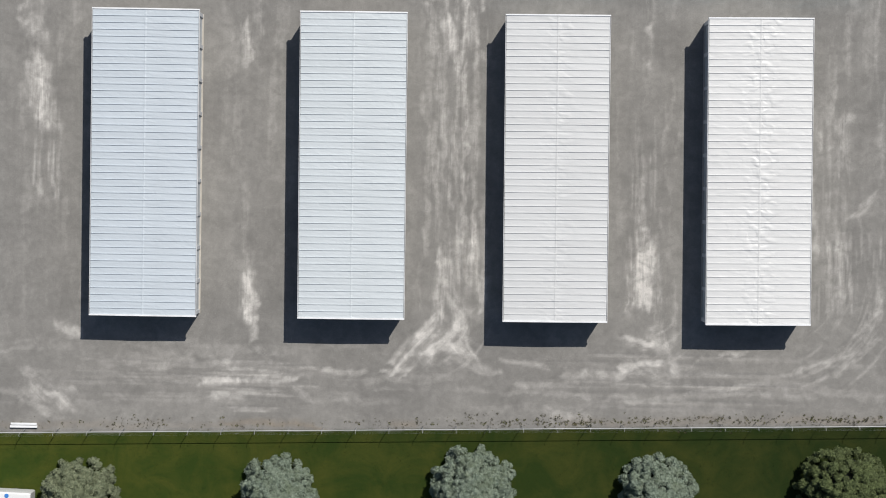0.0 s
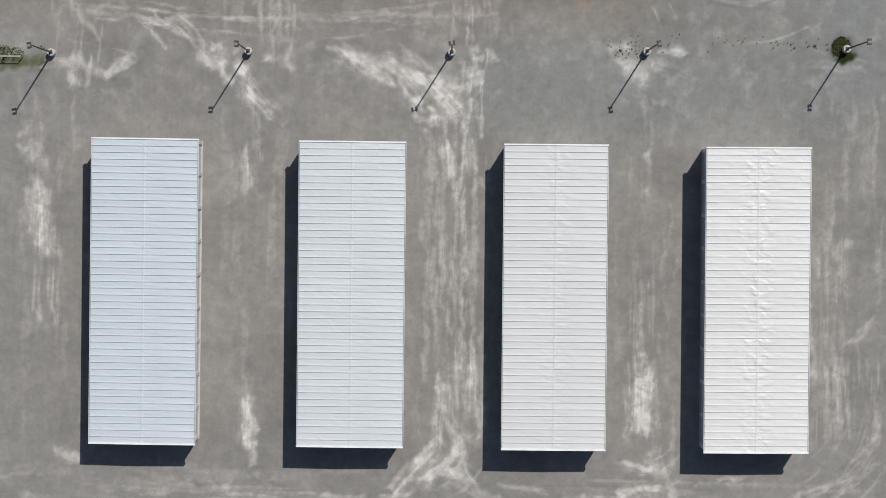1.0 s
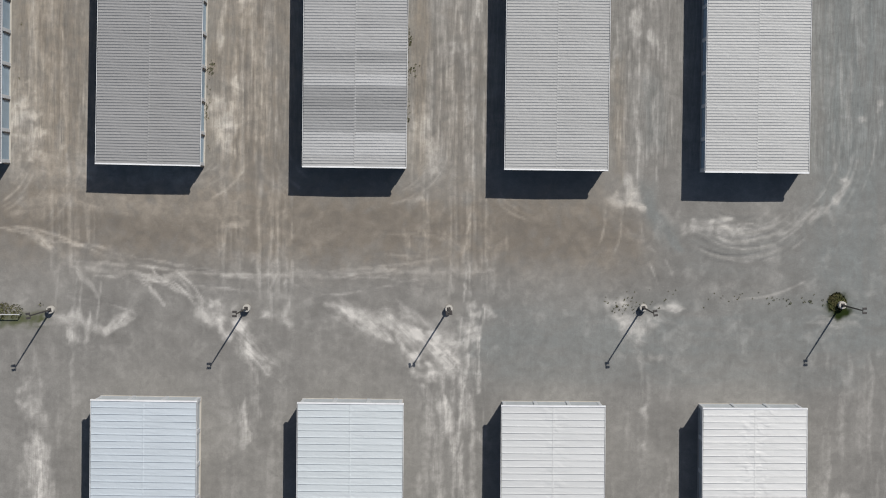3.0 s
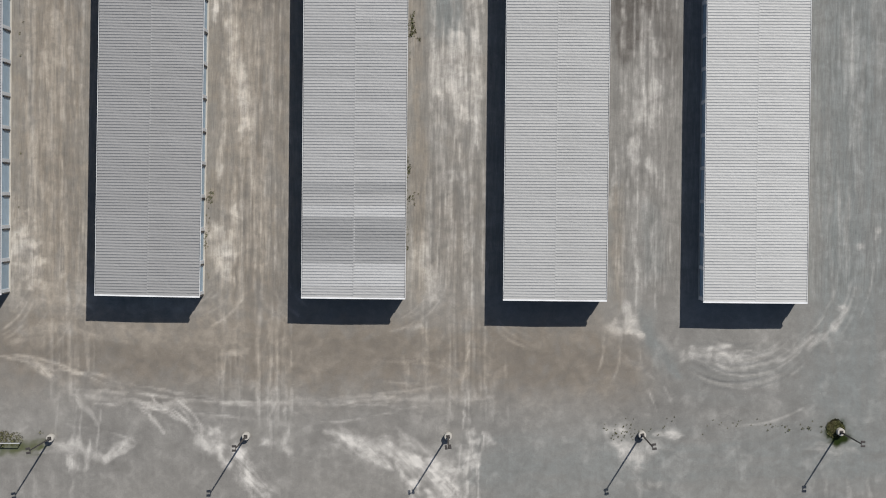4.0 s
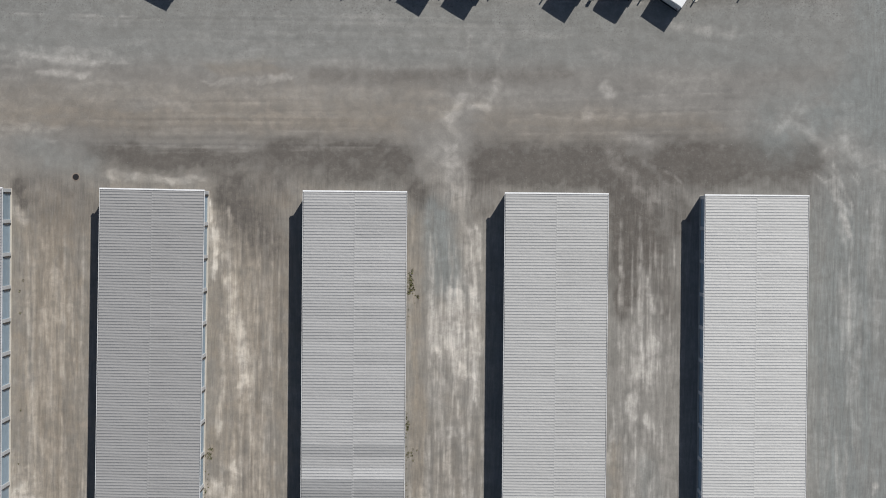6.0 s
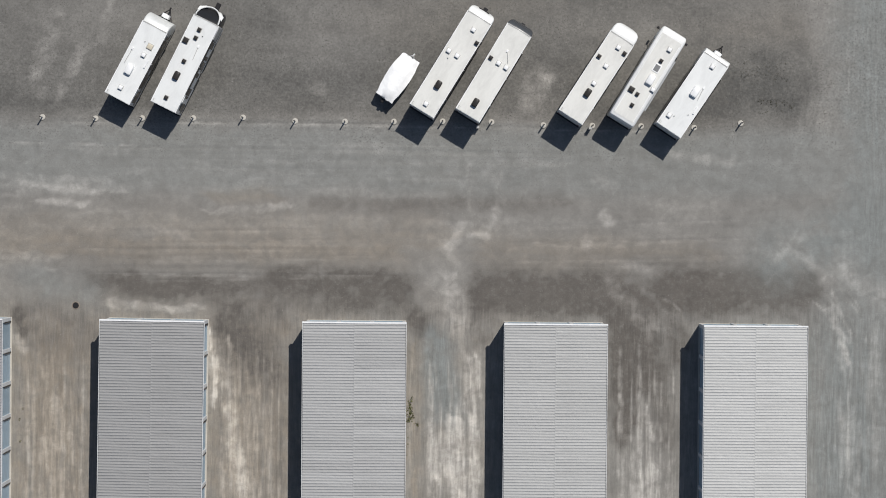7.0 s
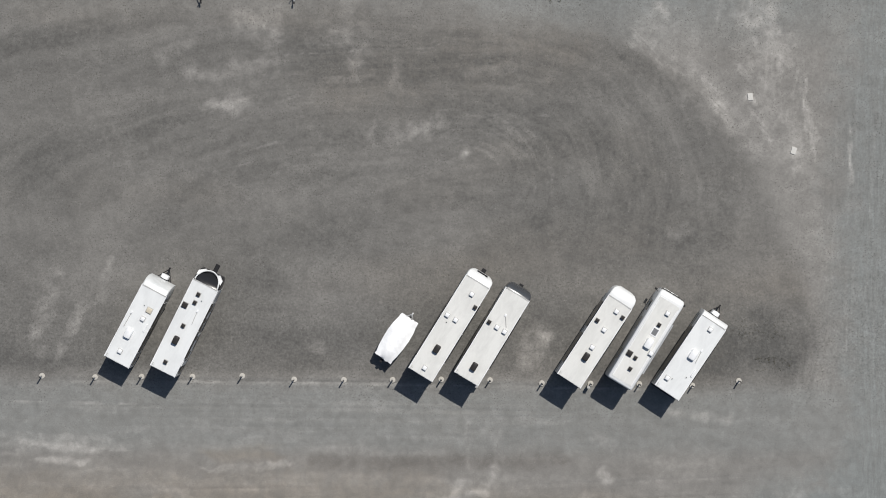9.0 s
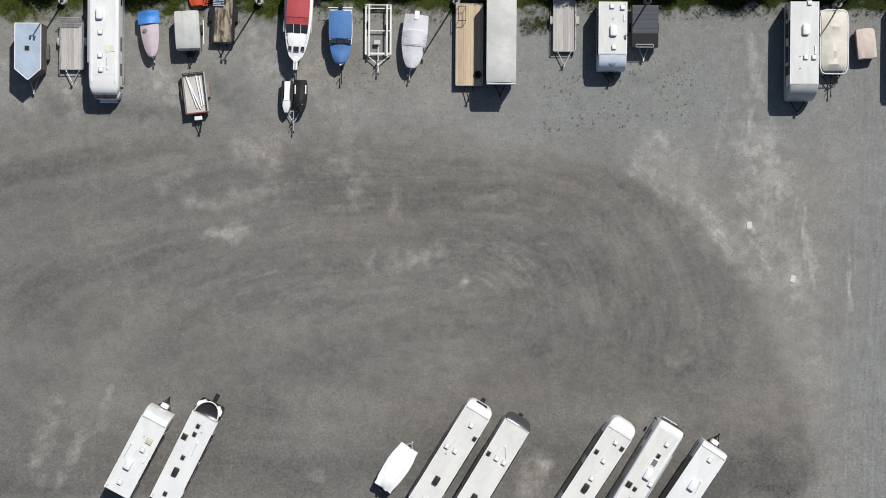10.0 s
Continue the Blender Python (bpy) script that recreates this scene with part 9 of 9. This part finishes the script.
# ---------------------------------------------------------------- spruces
def needle_crown(seed, R, H, z0, clumps=330, per=200, size=0.48):
    """A spruce crown of branch tips: each a tuft of needle sprays round a point of the crown's outline, with dark gaps between tufts."""
    rng = np.random.RandomState(seed)
    k = np.arange(clumps)
    u = np.clip(((k + 0.5) / clumps) ** 0.8 + rng.normal(0, 0.012, clumps), 0, 0.985)
    th = k * 2.39996 + rng.normal(0, 0.22, clumps)
    lobe = 1 + 0.035 * np.sin(th * 5 + seed) + 0.04 * np.sin(th * 9 + 2.3 * seed + 6 * u)
    prof = (1 - u ** 1.7) ** 0.62
    r = R * prof * lobe * (1 - 0.16 * rng.rand(clumps) ** 1.5)
    z = z0 + (H - z0) * u + rng.normal(0, 0.16, clumps)
    c = np.stack([r * np.cos(th), r * np.sin(th), z], -1)
    out = np.stack([np.cos(th), np.sin(th), 0.45 + 1.3 * u], -1)
    out /= np.linalg.norm(out, axis=1)[:, None]
    n = clumps * per
    cc, oo = np.repeat(c, per, 0), np.repeat(out, per, 0)
    big = np.repeat(size * (0.7 + 0.7 * rng.rand(clumps)), per)
    d = oo * 0.5 + rng.normal(0, 0.6, (n, 3))
    d /= np.linalg.norm(d, axis=1)[:, None]
    a = cc + d * (big * (0.35 + 0.45 * rng.rand(n) ** 0.5))[:, None] - oo * 0.15
    # each spray lies against its tuft like a scale, its tip lifted
    d += rng.normal(0, 0.22, (n, 3))
    d /= np.linalg.norm(d, axis=1)[:, None]
    t1 = np.cross(d, rng.normal(0, 1, (n, 3)))
    t1 /= np.linalg.norm(t1, axis=1)[:, None] + 1e-9
    t2 = np.cross(d, t1)
    ln, w = big * (0.2 + 0.2 * rng.rand(n)), 0.03 + 0.03 * rng.rand(n)
    tip = a + t1 * ln[:, None] + d * (0.3 * ln)[:, None]
    s = t2 * w[:, None]
    v = np.stack([a - s, a + s, tip + s * 0.5, tip - s * 0.5], 1)
    me = bpy.data.meshes.new("crown")
    me.from_pydata(v.reshape(-1, 3).tolist(), [], np.arange(n * 4).reshape(-1, 4).tolist())
    return me


M_BARK = surface("bark", (0.09, 0.065, 0.05), 0.9, dent=0.03)
M_SPRUCE = [leaf_material("spruce_silver", (0.105, 0.142, 0.105), (0.285, 0.338, 0.268), (0.12, 0.148, 0.092)),
            leaf_material("spruce_green", (0.05, 0.07, 0.026), (0.135, 0.165, 0.065), (0.06, 0.075, 0.03)),
            leaf_material("spruce_olive", (0.11, 0.135, 0.08), (0.235, 0.26, 0.165), (0.11, 0.125, 0.07))]


def spruce(x, y, R, H, seed, kind=0):
    text = ("dense silvery blue-green spruce on the lawn beside the fence", "round dark green spruce with dense needles on the lawn", "dense olive-green spruce on the lawn beside the fence")[kind]
    t = thing("spruce_tree", pose(x, y, 0), text, "tree", "row of spruces")
    part("trunk", tube(bmesh.new(), (0, 0, -0.1), (0, 0, H * 0.93), 0.17, 0.03, 10), M_BARK, t)
    limbs = bmesh.new()
    rnd = random.Random(seed)
    for k in range(46):
        u = 0.06 + 0.86 * k / 46
        a = k * 2.4 + rnd.uniform(-0.2, 0.2)
        r = R * 0.8 * (1 - u ** 1.7) ** 0.62
        tube(limbs, (0, 0, 0.5 + (H - 0.5) * u * 0.95), (r * math.cos(a), r * math.sin(a), 0.6 + (H - 0.6) * u + 0.15 * r), 0.04, 0.012, 5)
    part("limbs", limbs, M_BARK, t)
    # near-black body: the crown's inner shade put into colour, showing between the tufts
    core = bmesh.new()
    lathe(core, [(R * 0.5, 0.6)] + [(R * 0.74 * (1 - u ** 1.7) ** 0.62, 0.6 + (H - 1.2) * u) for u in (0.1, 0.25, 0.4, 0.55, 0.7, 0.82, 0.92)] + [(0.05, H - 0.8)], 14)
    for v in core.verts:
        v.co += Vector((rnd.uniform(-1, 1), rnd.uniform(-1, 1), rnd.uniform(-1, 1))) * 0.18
    part("core", core, M_CROWN_SHADE, t, "near-black inner body coloured as the crown's inner shade")
    cm = needle_crown(seed, R, H, 0.5)
    cm.materials.append(M_SPRUCE[kind])
    cr = new("crown", cm)
    cr.parent = t
    return t


# near-black green for the shade inside the crowns
M_CROWN_SHADE = leaf_material("deep_needles", (0.012, 0.016, 0.01), (0.018, 0.022, 0.014), (0.01, 0.012, 0.008))
spruce(-32.85, -27.0, 3.75, 6.2, 3, 2)
spruce(-14.5, -26.3, 3.6, 6.4, 8)
spruce(3.3, -25.5, 3.9, 7.0, 12)
spruce(20.3, -25.6, 3.5, 6.4, 19)
spruce(37.4, -25.3, 4.4, 7.2, 27, 1)


# ---------------------------------------------------------------- bushes beyond the north grass, out of view, added to cast shade on it
M_HEDGE = leaf_material("hedge_leaves", (0.025, 0.04, 0.012), (0.06, 0.08, 0.025), (0.03, 0.04, 0.016))
for k in range(12):
    h = thing("hedge_bush", pose(-44 + k * 8.0 + random.uniform(-0.8, 0.8), 142.4 + random.uniform(-0.3, 0.3), 0), "dense dark green bush out of view, added to shade the grass strip", "bush", "hedge")
    cm = needle_crown(40 + k, 4.2, 5.5, 0.2, 300, 40, 0.75)
    cm.materials.append(M_HEDGE)
    c = new("crown", cm)
    c.parent = h
    part("trunk", tube(bmesh.new(), (0, 0, -0.1), (0, 0, 3.0), 0.12, 0.03, 8), M_BARK, h)
